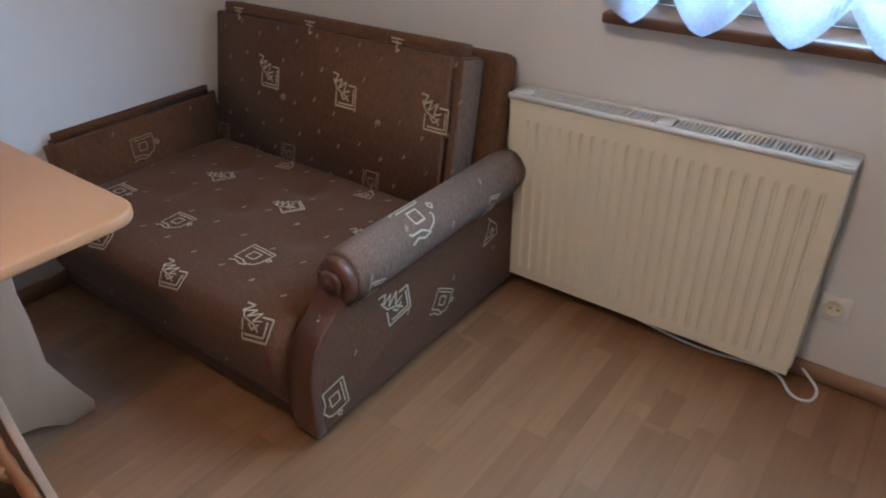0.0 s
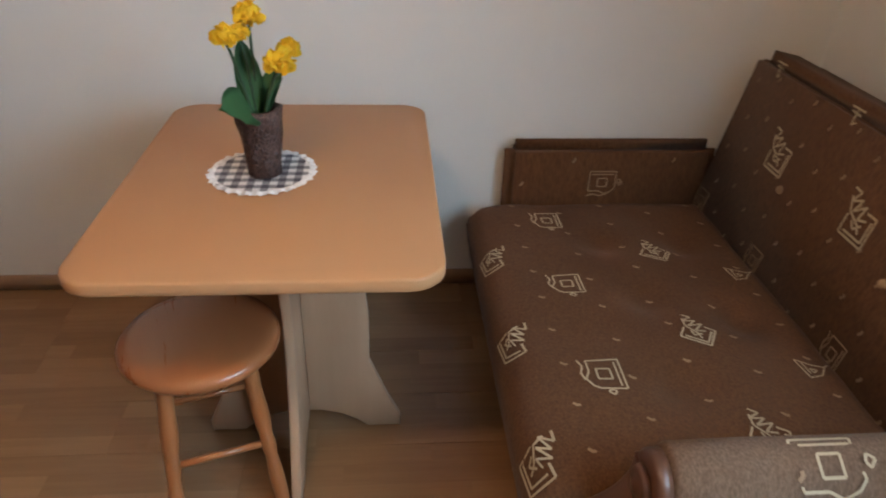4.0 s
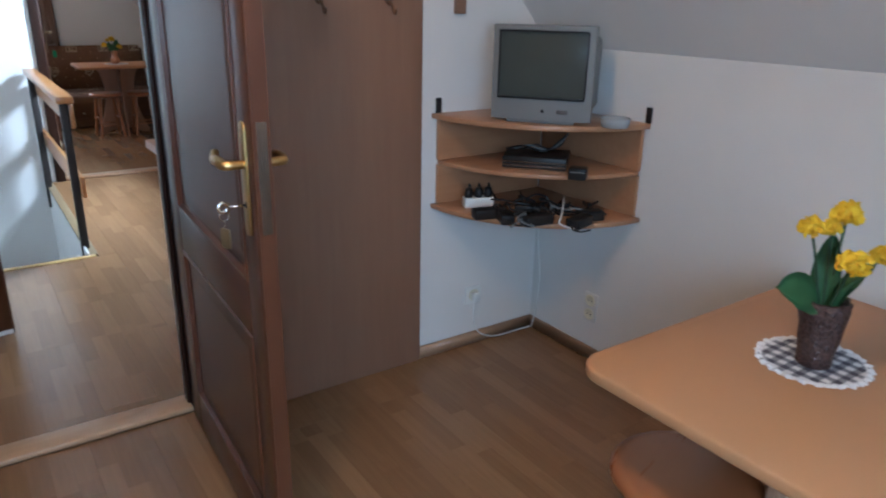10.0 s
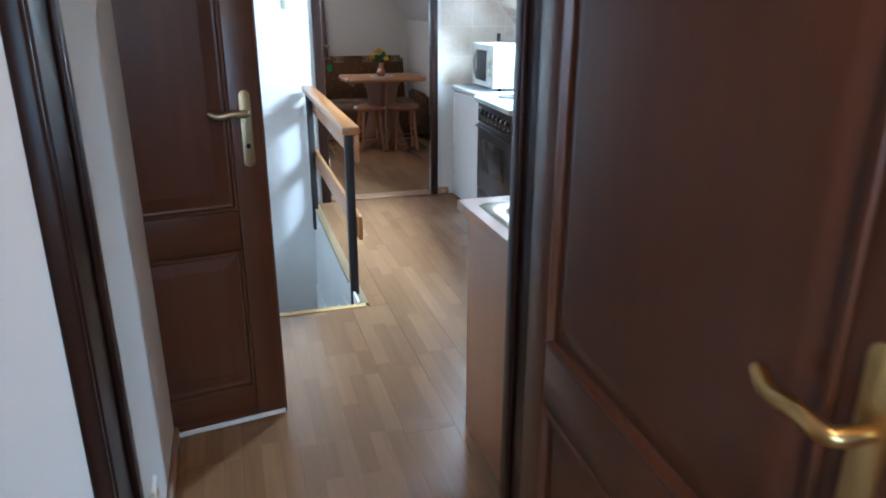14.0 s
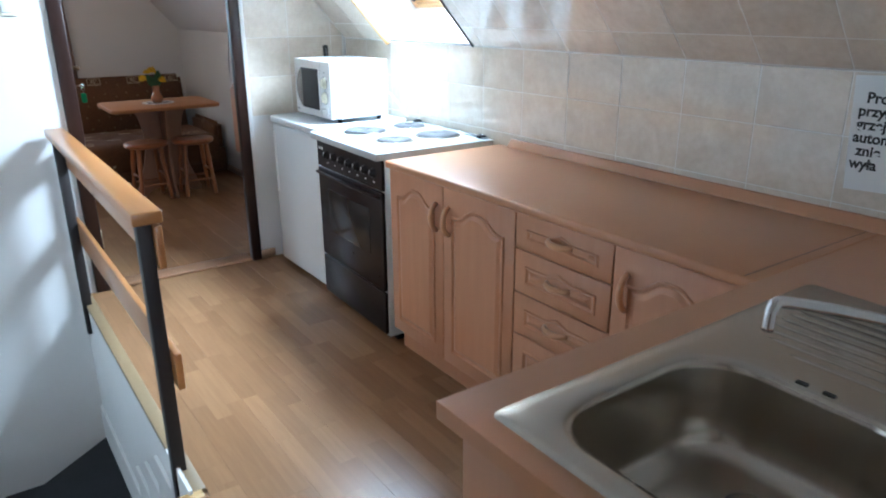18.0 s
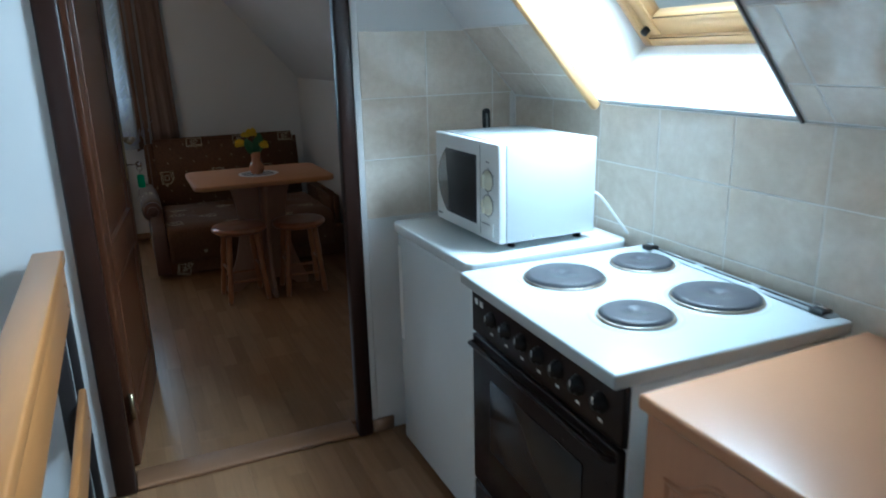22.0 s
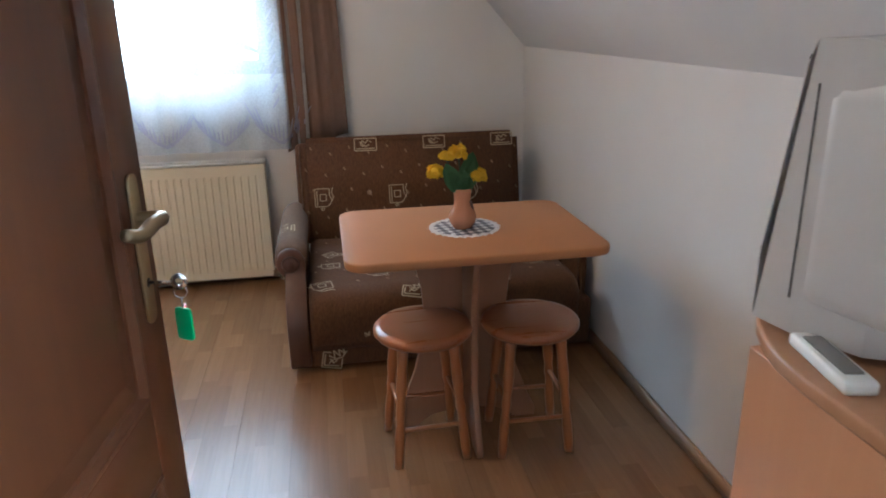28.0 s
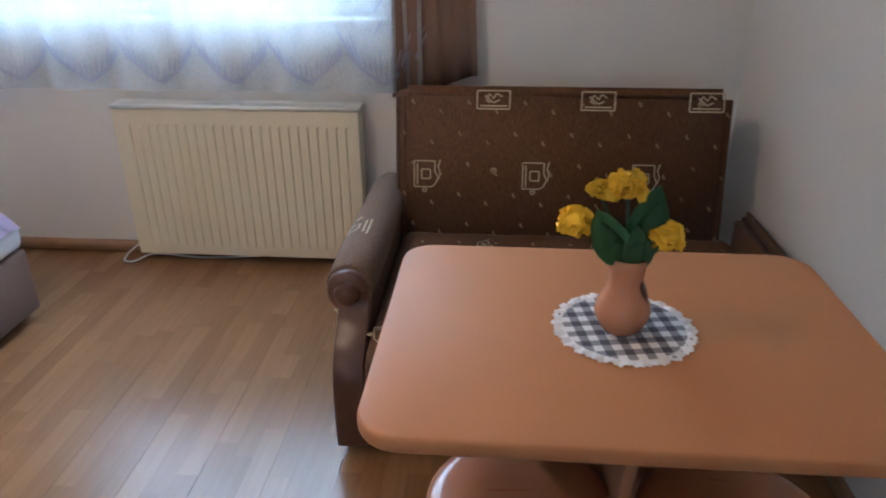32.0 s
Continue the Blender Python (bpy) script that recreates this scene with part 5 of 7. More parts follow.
def doily(m, rx, ry, label):
    d = thing("doily", label, "doily", m)
    n = 48
    bm = bmesh.new()
    ring = [bm.verts.new((rx * 0.9 * math.cos(6.283 * i / n), ry * 0.9 * math.sin(6.283 * i / n), 0.002)) for i in range(n)]
    low = [bm.verts.new((v.co.x, v.co.y, 0.0005)) for v in ring]
    bm.faces.new(ring)
    bm.faces.new(low[::-1])
    for i in range(n):
        bm.faces.new((low[i], low[(i + 1) % n], ring[(i + 1) % n], ring[i]))
    part("cloth", finish(bm), CROCHET, d)
    # woven gingham: dark where two bands cross, grey under one band
    q = 0.0155
    for want, mat, name in ((2, CHECKDARK, "dark_check"), (1, CHECKMID, "grey_check")):
        bm = bmesh.new()
        for i in range(-9, 10):
            for k in range(-9, 10):
                x, y = i * q, k * q
                if i % 2 + k % 2 == want and (x / (rx * 0.88)) ** 2 + (y / (ry * 0.88)) ** 2 < 1:
                    bm.faces.new([bm.verts.new((x + a * q / 2, y + b * q / 2, 0.0027)) for a, b in ((-1, -1), (1, -1), (1, 1), (-1, 1))])
        tagged(part(name, bm, mat, d), "woven gingham checks", kind="stuff")
    # ruffled crochet edge
    bm = bmesh.new()
    n = 240
    rows = []
    for i in range(n):
        a = 6.283 * i / n
        wob = math.sin(a * 30)
        rows.append([bm.verts.new(((rx * f) * math.cos(a), (ry * f) * math.sin(a), z)) for f, z in ((0.855, 0.0029), (0.89, 0.0045 + 0.002 * wob), (0.94 + 0.01 * wob, 0.003 + 0.003 * wob), (0.985 + 0.02 * math.sin(a * 22) + 0.02 * math.sin(a * 67 + 1), 0.002 + 0.0015 * wob))])
    for i in range(n):
        a, b = rows[i], rows[(i + 1) % n]
        for k in range(3):
            bm.faces.new((a[k], b[k], b[k + 1], a[k + 1]))
    part("ruffle", finish(bm, True), CROCHET, d, "white crocheted ruffle")
    return d


doily(pose(-1.460, 0.680, 0.742), 0.118, 0.115, "round checked doily with white crochet edge on the table")
doily(pose(-1.565, -7.042, 0.742, 0, 0, 10), 0.122, 0.120, "checked doily with white crochet edge on the table")


def bloom(centre, r, seed):
    """A ruffled flower head of many petals."""
    rng = random.Random(seed)
    bm = bmesh.new()
    c = Vector(centre)
    bmesh.ops.create_icosphere(bm, subdivisions=2, radius=r * 0.66, matrix=Matrix.Translation(c + Vector((0, 0, r * 0.12))))
    for k in range(58):
        a, e = rng.random() * 6.283, math.asin(rng.uniform(-0.4, 1.0))
        way = Vector((math.cos(a) * math.cos(e), math.sin(a) * math.cos(e), math.sin(e)))
        s1 = way.orthogonal().normalized()
        s1 = Matrix.Rotation(rng.random() * 6.283, 3, way) @ s1
        s2 = way.cross(s1)
        rr = r * rng.uniform(0.8, 1.08)
        w = r * rng.uniform(0.32, 0.48)
        p0 = c + way * r * 0.25
        tip = c + way * rr
        vs = [bm.verts.new(p) for p in (p0, c + way * rr * 0.72 + s1 * w, tip + s1 * w * 0.5 + s2 * w * 0.2, tip - s1 * w * 0.1 - s2 * w * 0.15, tip - s1 * w * 0.6 + s2 * w * 0.2, c + way * rr * 0.72 - s1 * w)]
        mid = bm.verts.new(c + way * rr * 0.8 + s2 * w * 0.25)
        for i in range(6):
            bm.faces.new((vs[i], vs[(i + 1) % 6], mid))
    return finish(bm, True)


def leaf(base, tip, width, bend, thick=0.0012):
    b, t = Vector(base), Vector(tip)
    way = t - b
    side = way.cross(Vector(bend)).normalized()
    nrm = side.cross(way).normalized()
    bm = bmesh.new()
    n = 9
    tops = []
    for i in range(n + 1):
        u = i / n
        w = width * (math.sin(math.pi * min(1, u * 0.94 + 0.06)) ** 0.7)
        mid = b + way * u + nrm * 0.16 * way.length * math.sin(math.pi * u) * 0.6
        tops.append([bm.verts.new(mid + side * w * k + nrm * (0.18 * width * abs(k) + 0.05 * width * math.sin(i * 2.4) * k)) for k in (-1, -0.5, 0, 0.5, 1)])
    for p, q in zip(tops, tops[1:]):
        for k in range(4):
            bm.faces.new((p[k], p[k + 1], q[k + 1], q[k]))
    bmesh.ops.solidify(bm, geom=bm.faces[:], thickness=thick)
    return finish(bm, True)


def flowers(m, label, vase_profile, vase_mat, vase_label, heads, leaves, mouth, rough=False):
    f = thing("flower_vase", label, "flower vase", m)
    v = lathe(vase_profile, 28)
    if rough:
        for p in v.verts:
            if p.co.z > 0.004:
                k = 1 + 0.16 * noise.noise(p.co * 70) + 0.1 * noise.noise(p.co * 160)
                p.co.x, p.co.y = p.co.x * k, p.co.y * k
    part("vase", v, vase_mat, f, vase_label)
    for i, (tip, r) in enumerate(heads):
        t = Vector(tip)
        way = Vector((t.x * 0.25, t.y * 0.25, mouth))
        part("stem", tube(curve_points([(t.x * 0.05, t.y * 0.05, mouth * 0.4), way, way * 0.4 + t * 0.6 + Vector((0, 0, 0.01)), t], 4), 0.0028, 6), STEM, f)
        part("bloom", bloom(tip, r, 11 + i), YELLOW, f, "yellow ruffled flower head")
    for b, t, w, bend in leaves:
        part("leaf", leaf(b, t, w, bend), LEAF, f)
    return f


bark_profile = [(0, 0), (0.032, 0), (0.036, 0.005), (0.037, 0.03), (0.040, 0.06), (0.043, 0.09), (0.046, 0.12), (0.047, 0.145), (0.041, 0.146), (0.037, 0.12), (0.033, 0.05), (0, 0.04)]
bark_profile = [(r * 0.98, z) for r, z in bark_profile]
flowers(pose(-1.445, 0.688, 0.7465), "yellow artificial flowers in a dark bark-covered vase", bark_profile, BARK, "dark rough bark vase",
        [((-0.015, -0.003, 0.318), 0.031), ((0.035, -0.042, 0.290), 0.027), ((0.052, 0.058, 0.246), 0.031), ((-0.055, 0.062, 0.243), 0.026), ((0.004, -0.018, 0.290), 0.021)],
        [((0.004, -0.01, 0.12), (-0.035, -0.030, 0.272), 0.027, (1, 0.5, 0)), ((0, 0.01, 0.12), (-0.075, 0.050, 0.225), 0.025, (0.3, -0.2, 1)), ((0.01, -0.01, 0.135), (0.112, -0.052, 0.178), 0.044, (0.4, 0.9, 0.9)), ((0, 0.02, 0.12), (0.01, 0.055, 0.205), 0.022, (0, -0.3, 1))],
        0.13, True)
turned_profile = [(r * 0.83, z * 0.79) for r, z in [(0, 0), (0.036, 0), (0.042, 0.007), (0.053, 0.030), (0.056, 0.045), (0.053, 0.062), (0.044, 0.080), (0.036, 0.096), (0.033, 0.115), (0.035, 0.145), (0.041, 0.172), (0.037, 0.172), (0.029, 0.15), (0.026, 0.12), (0, 0.11)]]
fv = flowers(pose(-1.558, -7.035, 0.7465), "yellow artificial flowers in a turned wooden vase", turned_profile, CLAYWOOD, "glossy turned wooden vase",
             [((0.09, 0.0, 0.188), 0.031), ((0.013, 0.0, 0.250), 0.033), ((-0.054, 0.01, 0.172), 0.031), ((0.055, -0.02, 0.238), 0.020)],
             [((0.0, 0.0, 0.12), (0.06, 0.02, 0.225), 0.026, (0.2, 1, 0.2)), ((0, 0, 0.12), (-0.04, -0.02, 0.25), 0.030, (0, 1, 0.3)), ((0, 0, 0.12), (-0.02, 0.03, 0.18), 0.024, (0, 1, 0)), ((0, 0, 0.12), (0.03, 0.03, 0.175), 0.022, (0, 1, 0)),
              ((0.01, 0.005, 0.12), (0.066, 0.018, 0.208), 0.023, (0.2, 1, 0.3)), ((-0.01, -0.004, 0.12), (-0.046, -0.012, 0.232), 0.026, (0, 1, 0.2)), ((0.0, 0.012, 0.12), (-0.004, 0.025, 0.200), 0.018, (0, 1, 0))], 0.13)
knot = lathe([(0, -0.004), (0.011, -0.003), (0.013, 0.0), (0.009, 0.003), (0, 0.004)], 11, axis="x")
for v in knot.verts:
    v.co.z *= 1.7 + 0.5 * noise.noise(v.co * 90)
    v.co.y *= 0.6
part("bark_patch", moved(knot, Matrix.Translation((-0.026, 0.014, 0.084)) @ Matrix.Rotation(radians(-30), 4, "Z") @ Matrix.Rotation(radians(24), 4, "Y")), KNOT, fv, "flat brown bark patch on the vase")


part("bark_twig", tube([(-0.030, 0.016, 0.066), (-0.037, 0.020, 0.048), (-0.0375, 0.020, 0.026)], 0.0018, 6), KNOT, fv, "thin brown twig down the vase")


# ---- corner shelves, televisions and their clutter ----
def quarter(cx, cy, r, sx, sy, z0, z1, n=16):
    """A quarter-round board in a corner; sx, sy: the way into the room."""
    out = [(cx, cy)] + [(cx + sx * r * math.cos(radians(90 * i / n)), cy + sy * r * math.sin(radians(90 * i / n))) for i in range(n + 1)]
    return prism(out, z0, z1, "z", 0.004)


sh = thing("corner_shelf", "beech quarter-round corner shelf hung on the wall", "shelf")
g = 0.002
for z0, z1, r in ((1.018, 1.038, 0.575), (0.838, 0.856, 0.545), (0.660, 0.680, 0.575)):
    part("shelf_board", quarter(AW + g, AS + g, r, 1, 1, z0, z1), SHELF, sh)
for z0, z1 in ((0.680, 0.838), (0.856, 1.018)):
    part("side_panel", box(AW + g, AW + g + 0.016, AS + 0.02, AS + 0.555, z0, z1, 0.002), SHELF, sh)
    part("side_panel", box(AW + 0.02, AW + 0.555, AS + g, AS + g + 0.016, z0, z1, 0.002), SHELF, sh)
part("bracket", box(AW + 0.535, AW + 0.560, AS + g, AS + 0.008, 1.038, 1.095, 0.001), BLACKSTEEL, sh, "dark steel hanger")
part("bracket", box(AW + g, AW + 0.008, AS + 0.555, AS + 0.580, 1.038, 1.095, 0.001), BLACKSTEEL, sh, "dark steel hanger")


def television(m, label, k=1.0, lean=0.0, case=SILVER):
    """A silver tube television: origin below the middle of its front, which faces -y."""
    tv = thing("television", label, "television", m @ Matrix.Scale(k, 4))
    w, h = 0.178, 0.335

    def warp(bm):
        for v in bm.verts:
            if v.co.y < 0.1:
                v.co.y += lean * max(0.0, (v.co.z - 0.14) / 0.19) ** 2
        return bm

    def ring(y, a, z0, z1, bow=0.0):
        return [(-a, y, z0), (0, y - bow, z0), (a, y, z0), (a, y, z1), (0, y - bow, z1), (-a, y, z1)]

    bm = bmesh.new()
    rings = [[bm.verts.new(p) for p in ring(*r)] for r in ((0.0, w, 0.012, h, 0.012), (0.05, w, 0.008, h, 0), (0.13, w - 0.008, 0.008, h - 0.01, 0), (0.22, w - 0.05, 0.02, h - 0.06, 0), (0.30, w - 0.08, 0.03, h - 0.10, 0))]
    for a, b in zip(rings, rings[1:]):
        for i in range(6):
            bm.faces.new((a[i], a[(i + 1) % 6], b[(i + 1) % 6], b[i]))
    bm.faces.new(rings[-1])
    body = part("body", warp(finish(bm)), case, tv, "silver-grey plastic case")
    # front bezel round a bulging screen
    sx, s0, s1 = 0.150, 0.092, 0.312
    bm = bmesh.new()
    n = 8
    outer = []
    for i in range(n + 1):
        u = -1 + 2 * i / n
        bow = 0.012 * (1 - u * u)
        outer.append((u, bow))
    def row(z, half, dy):
        return [bm.verts.new((u * half, -bow * 1.0 + dy, z)) for u, bow in outer]
    r0, r1, r2, r3 = row(0.012, w, 0), row(s0, w, 0), row(s1, w, 0), row(h, w, 0)
    for a, b in ((r0, r1), (r2, r3)):
        for i in range(n):
            bm.faces.new((a[i], a[i + 1], b[i + 1], b[i]))
    for s in (-1, 1):
        q = [(s * w, 0.0), (s * sx, -0.0035)]
        vs = [bm.verts.new((x, y, z)) for z in (s0, s1) for x, y in q]
        bm.faces.new((vs[0], vs[1], vs[3], vs[2]))
    bmesh.ops.remove_doubles(bm, verts=bm.verts, dist=0.0005)
    part("bezel", warp(finish(bm)), case, body)
    bm = bmesh.new()
    g2 = [[bm.verts.new((sx * u, -0.004 - 0.010 * (1 - u * u) * (1 - 0.5 * v * v), (s0 + s1) / 2 + (s1 - s0) / 2 * v)) for v in (-1, -0.6, -0.2, 0.2, 0.6, 1)] for u in [-1 + k / 5 for k in range(11)]]
    for a, b in zip(g2, g2[1:]):
        for k in range(5):
            bm.faces.new((a[k], b[k], b[k + 1], a[k + 1]))
    part("screen", warp(finish(bm, True)), SCREEN, tv, "dark glossy tube screen")
    part("rim", warp(boxes([(-sx - 0.004, sx + 0.004, -0.0165, -0.004, s0 - 0.006, s0), (-sx - 0.004, sx + 0.004, -0.0165, -0.004, s1, s1 + 0.006), (-sx - 0.006, -sx, -0.008, 0.0, s0, s1), (sx, sx + 0.006, -0.008, 0.0, s0, s1)])), BLACK, body)
    part("button", lathe([(0, -0.016), (0.005, -0.0155), (0.006, -0.012), (0, -0.011)], 10, (0.01, 0, 0.045), "y"), BLACK, tv)
    part("badge", box(0.06, 0.10, -0.0135, -0.009, 0.038, 0.052, 0.001), DARKTRIM, tv)
    for sx2 in (-1, 1):
        cheek = part("side_cheek", box(sx2 * (w - 0.07), sx2 * (w + 0.002), 0.045, 0.215, 0.04, h - 0.035, 0.025, 4), case, body)
        part("cheek_seam", box(sx2 * (w - 0.06), sx2 * (w + 0.0005), 0.043, 0.045, 0.05, h - 0.045), BLACK, cheek)
    part("foot", box(-0.12, 0.12, 0.0, 0.2, 0.0, 0.012, 0.003), case, tv)
    part("side_vent", boxes([(-w - 0.001, -w + 0.002, 0.06 + 0.012 * k, 0.066 + 0.012 * k, 0.10, 0.26) for k in range(5)]), BLACK, body)
    return tv


a1 = math.degrees(math.atan2(0.281, -0.219))
television(pose(-1.772, -0.556, 1.038, 0, 0, a1), "silver tube television on the corner shelf")
box_ = thing("disc_player", "black disc player with silver front lines on the shelf", "disc player", pose(-1.80, -0.60, 0.856, 0, 0, a1 + 4))
part("case", box(-0.12, 0.12, 0.0, 0.18, 0.004, 0.048, 0.004), BLACK, box_)
part("front_line", box(-0.119, 0.119, -0.002, 0.002, 0.012, 0.017), CHROME, box_)
part("front_line", box(-0.119, 0.119, -0.002, 0.002, 0.026, 0.030), CHROME, box_)
for x in (-0.1, 0.1):
    part("foot", lathe([(0, 0), (0.01, 0), (0.01, 0.006), (0, 0.006)], 8, (x, 0.05, 0)), BLACK, box_)
ps = thing("power_strip", "white power strip with black plugs on the shelf", "power strip", pose(-1.70, -0.80, 0.680, 0, 0, 160))
part("strip_body", box(-0.06, 0.06, -0.025, 0.025, 0, 0.04, 0.005), PLASTIC, ps)
for x in (-0.04, 0.0, 0.04):
    part("plug", joined(lathe([(0, 0.04), (0.016, 0.04), (0.018, 0.055), (0.012, 0.075), (0, 0.078)], 12, (x, 0, 0)), tube(curve_points([(x, 0, 0.075), (x + 0.008, 0.02, 0.088), (x + 0.03, 0.05, 0.05), (x + 0.06, 0.07, 0.006)], 5), 0.003, 6)), BLACK, ps)
rng = random.Random(9)
cb = thing("cable_bundle", "tangled black and grey cables on the lower shelf", "cables", pose(-1.86, -0.62, 0.680))
for k in range(16):
    pts, x, y = [], rng.uniform(-0.08, 0.16), rng.uniform(-0.12, 0.12)
    for q in range(7):
        pts.append((x, y, 0.006 + 0.05 * rng.random()))
        x, y = x + rng.uniform(-0.06, 0.06), y + rng.uniform(-0.06, 0.06)
    part("cable", tube(curve_points(pts, 5), 0.004, 6), SILVER if k in (3, 7) else BLACK, cb)
for x, y, w in ((-1.63, -0.66, 0.05), (-1.74, -0.50, 0.06), (-1.86, -0.40, 0.055), (-1.66, -0.58, 0.045), (-1.95, -0.44, 0.05), (-1.80, -0.62, 0.05)):
    ad = thing("adapter", "small dark power adapter lying on the shelf", "adapter", pose(x, y, 0.680, 0, 0, rng.uniform(0, 180)), "adapters on the shelf")
    part("case", box(-w, w, -0.026, 0.026, 0, 0.038, 0.006), BLACK, ad)
    part("cord", tube(curve_points([(w, 0, 0.02), (w + 0.03, 0.02, 0.012), (w + 0.02, 0.05, 0.008), (w - 0.03, 0.06, 0.006)], 5), 0.003, 6), BLACK, ad)
ash = thing("ashtray", "round clear glass ashtray with white bottom beside the television", "ashtray", pose(-1.965, -0.375, 1.038))
part("bowl", lathe([(0, 0.004), (0.040, 0.005), (0.046, 0.030), (0.052, 0.032), (0.054, 0.028), (0.048, 0.0), (0, 0.0)], 24), SMOKE, ash, "thick grey glass bowl")
part("liner", lathe([(0, 0.0075), (0.037, 0.0078), (0.039, 0.006), (0, 0.0055)], 24), PLASTIC, ash, "white bottom")
wc = thing("cable", "thin white cable lying over the adapters", "cable", pose(-1.78, -0.50, 0.680))
part("cord", tube(curve_points([(-0.11, -0.02, 0.075), (-0.06, 0.03, 0.066), (-0.01, 0.075, 0.046), (0.02, 0.10, 0.026), (-0.03, 0.12, 0.006), (-0.08, 0.11, 0.005)], 6), 0.0035, 7), OFFWHITE, wc)
rc = thing("receiver_box", "small black box beside the disc player", "receiver", pose(-1.845, -0.415, 0.856, 0, 0, a1))
part("case", box(-0.032, 0.032, -0.03, 0.03, 0, 0.042, 0.005), BLACK, rc)
part("front_line", box(-0.028, 0.028, -0.0312, -0.0298, 0.028, 0.031), SILVER, rc)
pc = thing("cable", "grey cables lying on top of the disc player", "cable", pose(-1.80, -0.60, 0.905, 0, 0, a1 + 4))
for k, mat in enumerate((BLACK, SILVER, BLACK)):
    part("cord", tube(curve_points([(-0.12 + 0.03 * k, 0.10, 0.006), (-0.05 + 0.02 * k, 0.06 + 0.02 * k, 0.028), (0.03, 0.05 + 0.03 * k, 0.014), (0.08, 0.10, 0.045 - 0.01 * k), (0.11, 0.15, 0.07)], 6), 0.0035, 6), mat, pc)

# second room's shelf: a rounded top over an upright end panel
SBX, SBY = -1.665, -5.92
s2 = thing("corner_shelf", "beech corner shelf with rounded top and upright end panel", "shelf")
arc = [(BW + 0.002, BN - 0.002), (SBX, BN - 0.002), (SBX, -5.48)] + [(BW + (SBX - BW) * math.cos(radians(a)), -5.48 + (SBY + 5.48) * math.sin(radians(a))) for a in range(8, 83, 7)] + [(BW + 0.002, SBY)]
part("shelf_board", prism(arc, 0.972, 0.995, "z", 0.005), SHELF, s2)
part("shelf_board", prism([(x if x < -2 else x - 0.03, y) for x, y in arc], 0.60, 0.62, "z", 0.004), SHELF, s2)
part("end_panel", box(SBX - 0.036, SBX - 0.018, -5.62, BN - 0.002, 0.56, 0.972, 0.003), BEECH_Z, s2)
television(pose(-1.887, -5.709, 0.995, 0, 0, 20), "large silver tube television turned towards the sofa", 1.15, 0.035, PALESILVER)
rm = thing("remote_control", "pale grey remote control lying before the television", "remote control", pose(-1.712, -5.50, 0.995, 0, 0, 80))
part("case", box(-0.07, 0.07, -0.02, 0.02, 0, 0.018, 0.005), PLASTIC, rm)
part("button_pad", box(-0.05, 0.05, -0.012, 0.012, 0.018, 0.0205, 0.002), SILVER, rm)


# ---- kitchen ----
CF = -1.610  # cabinet fronts


def cathedral(u0, u1, z0, z1, rise=0.05, n=14):
    """The outline of a panel with an arched top."""
    out = [(u0, z0), (u1, z0)]
    for i in range(n + 1):
        t = i / n
        u = u1 + (u0 - u1) * t
        s = abs(2 * t - 1)
        out.append((u, z1 - rise * (0.5 - 0.5 * math.cos(math.pi * min(1, max(0, (s - 0.12) / 0.7))))))
    return out


def raised_front(name, y0, y1, z0, z1, parent, arch=True, inset=0.055, arch_rise=0.05):
    """A slab front facing +x with a routed, raised panel."""
    slab = part(name, box(CF - 0.019, CF, y0 + 0.002, y1 - 0.002, z0 + 0.002, z1 - 0.002, 0.003), KITCHEN, parent)
    u0, u1, a, b = y0 + inset, y1 - inset, z0 + inset, z1 - inset
    if not arch:
        a, b = z0 + 0.038, z1 - 0.038
    outline = cathedral(u0, u1, a, b, arch_rise) if arch else [(u0, a), (u1, a), (u1, b - 0.012), ((2 * u1 + u0) / 3, b - 0.012), ((u0 + u1) / 2, b + 0.006), ((2 * u0 + u1) / 3, b - 0.012), (u0, b - 0.012)]
    cy, cz = (u0 + u1) / 2, (a + b) / 2
    bm = bmesh.new()
    rings = []
    for k, h in ((1.0, 0.0004), (0.985, 0.0052), (0.95, 0.0058), (0.905, 0.0010), (0.875, 0.0012), (0.79, 0.0072), (0.77, 0.0078)):
        fu, fz = 1 - (1 - k) * 0.30 / (u1 - u0), 1 - (1 - k) * 0.30 / (b - a)
        rings.append([bm.verts.new((CF + h, cy + (u - cy) * fu, cz + (z - cz) * fz)) for u, z in outline])
    n = len(outline)
    for r, q in zip(rings, rings[1:]):
        for i in range(n):
            bm.faces.new((r[i], r[(i + 1) % n], q[(i + 1) % n], q[i]))
    bm.faces.new(rings[-1])
    part("raised_panel", finish(bm), KITCHEN, slab)
    return slab


def bow_handle(parent, y, z, upright=True, length=0.11):
    h = length / 2
    pts = []
    for i in range(11):
        t = -1 + 2 * i / 10
        off = 0.004 + 0.026 * (1 - t * t) ** 0.7 if abs(t) < 1 else 0.002
        pts.append((CF + off, y, z + h * t) if upright else (CF + off, y + h * t, z))
    return part("handle", tube(pts, 0.008, 8, [0.012 - 0.003 * abs(-1 + 2 * i / 10) for i in range(11)]), HANDLEWOOD, parent, "pale wooden bow handle")


def carcass(name, label, y0, y1, group="base cabinets"):
    c = thing(name, label, "kitchen cabinet", None, group)
    part("body", box(KW + 0.01, CF - 0.021, y0, y1, 0.10, 0.83, 0.001), PLASTIC, c)
    part("plinth", box(CF - 0.07, CF - 0.052, y0, y1, 0.0, 0.10), KITCHEN, c)
    return c


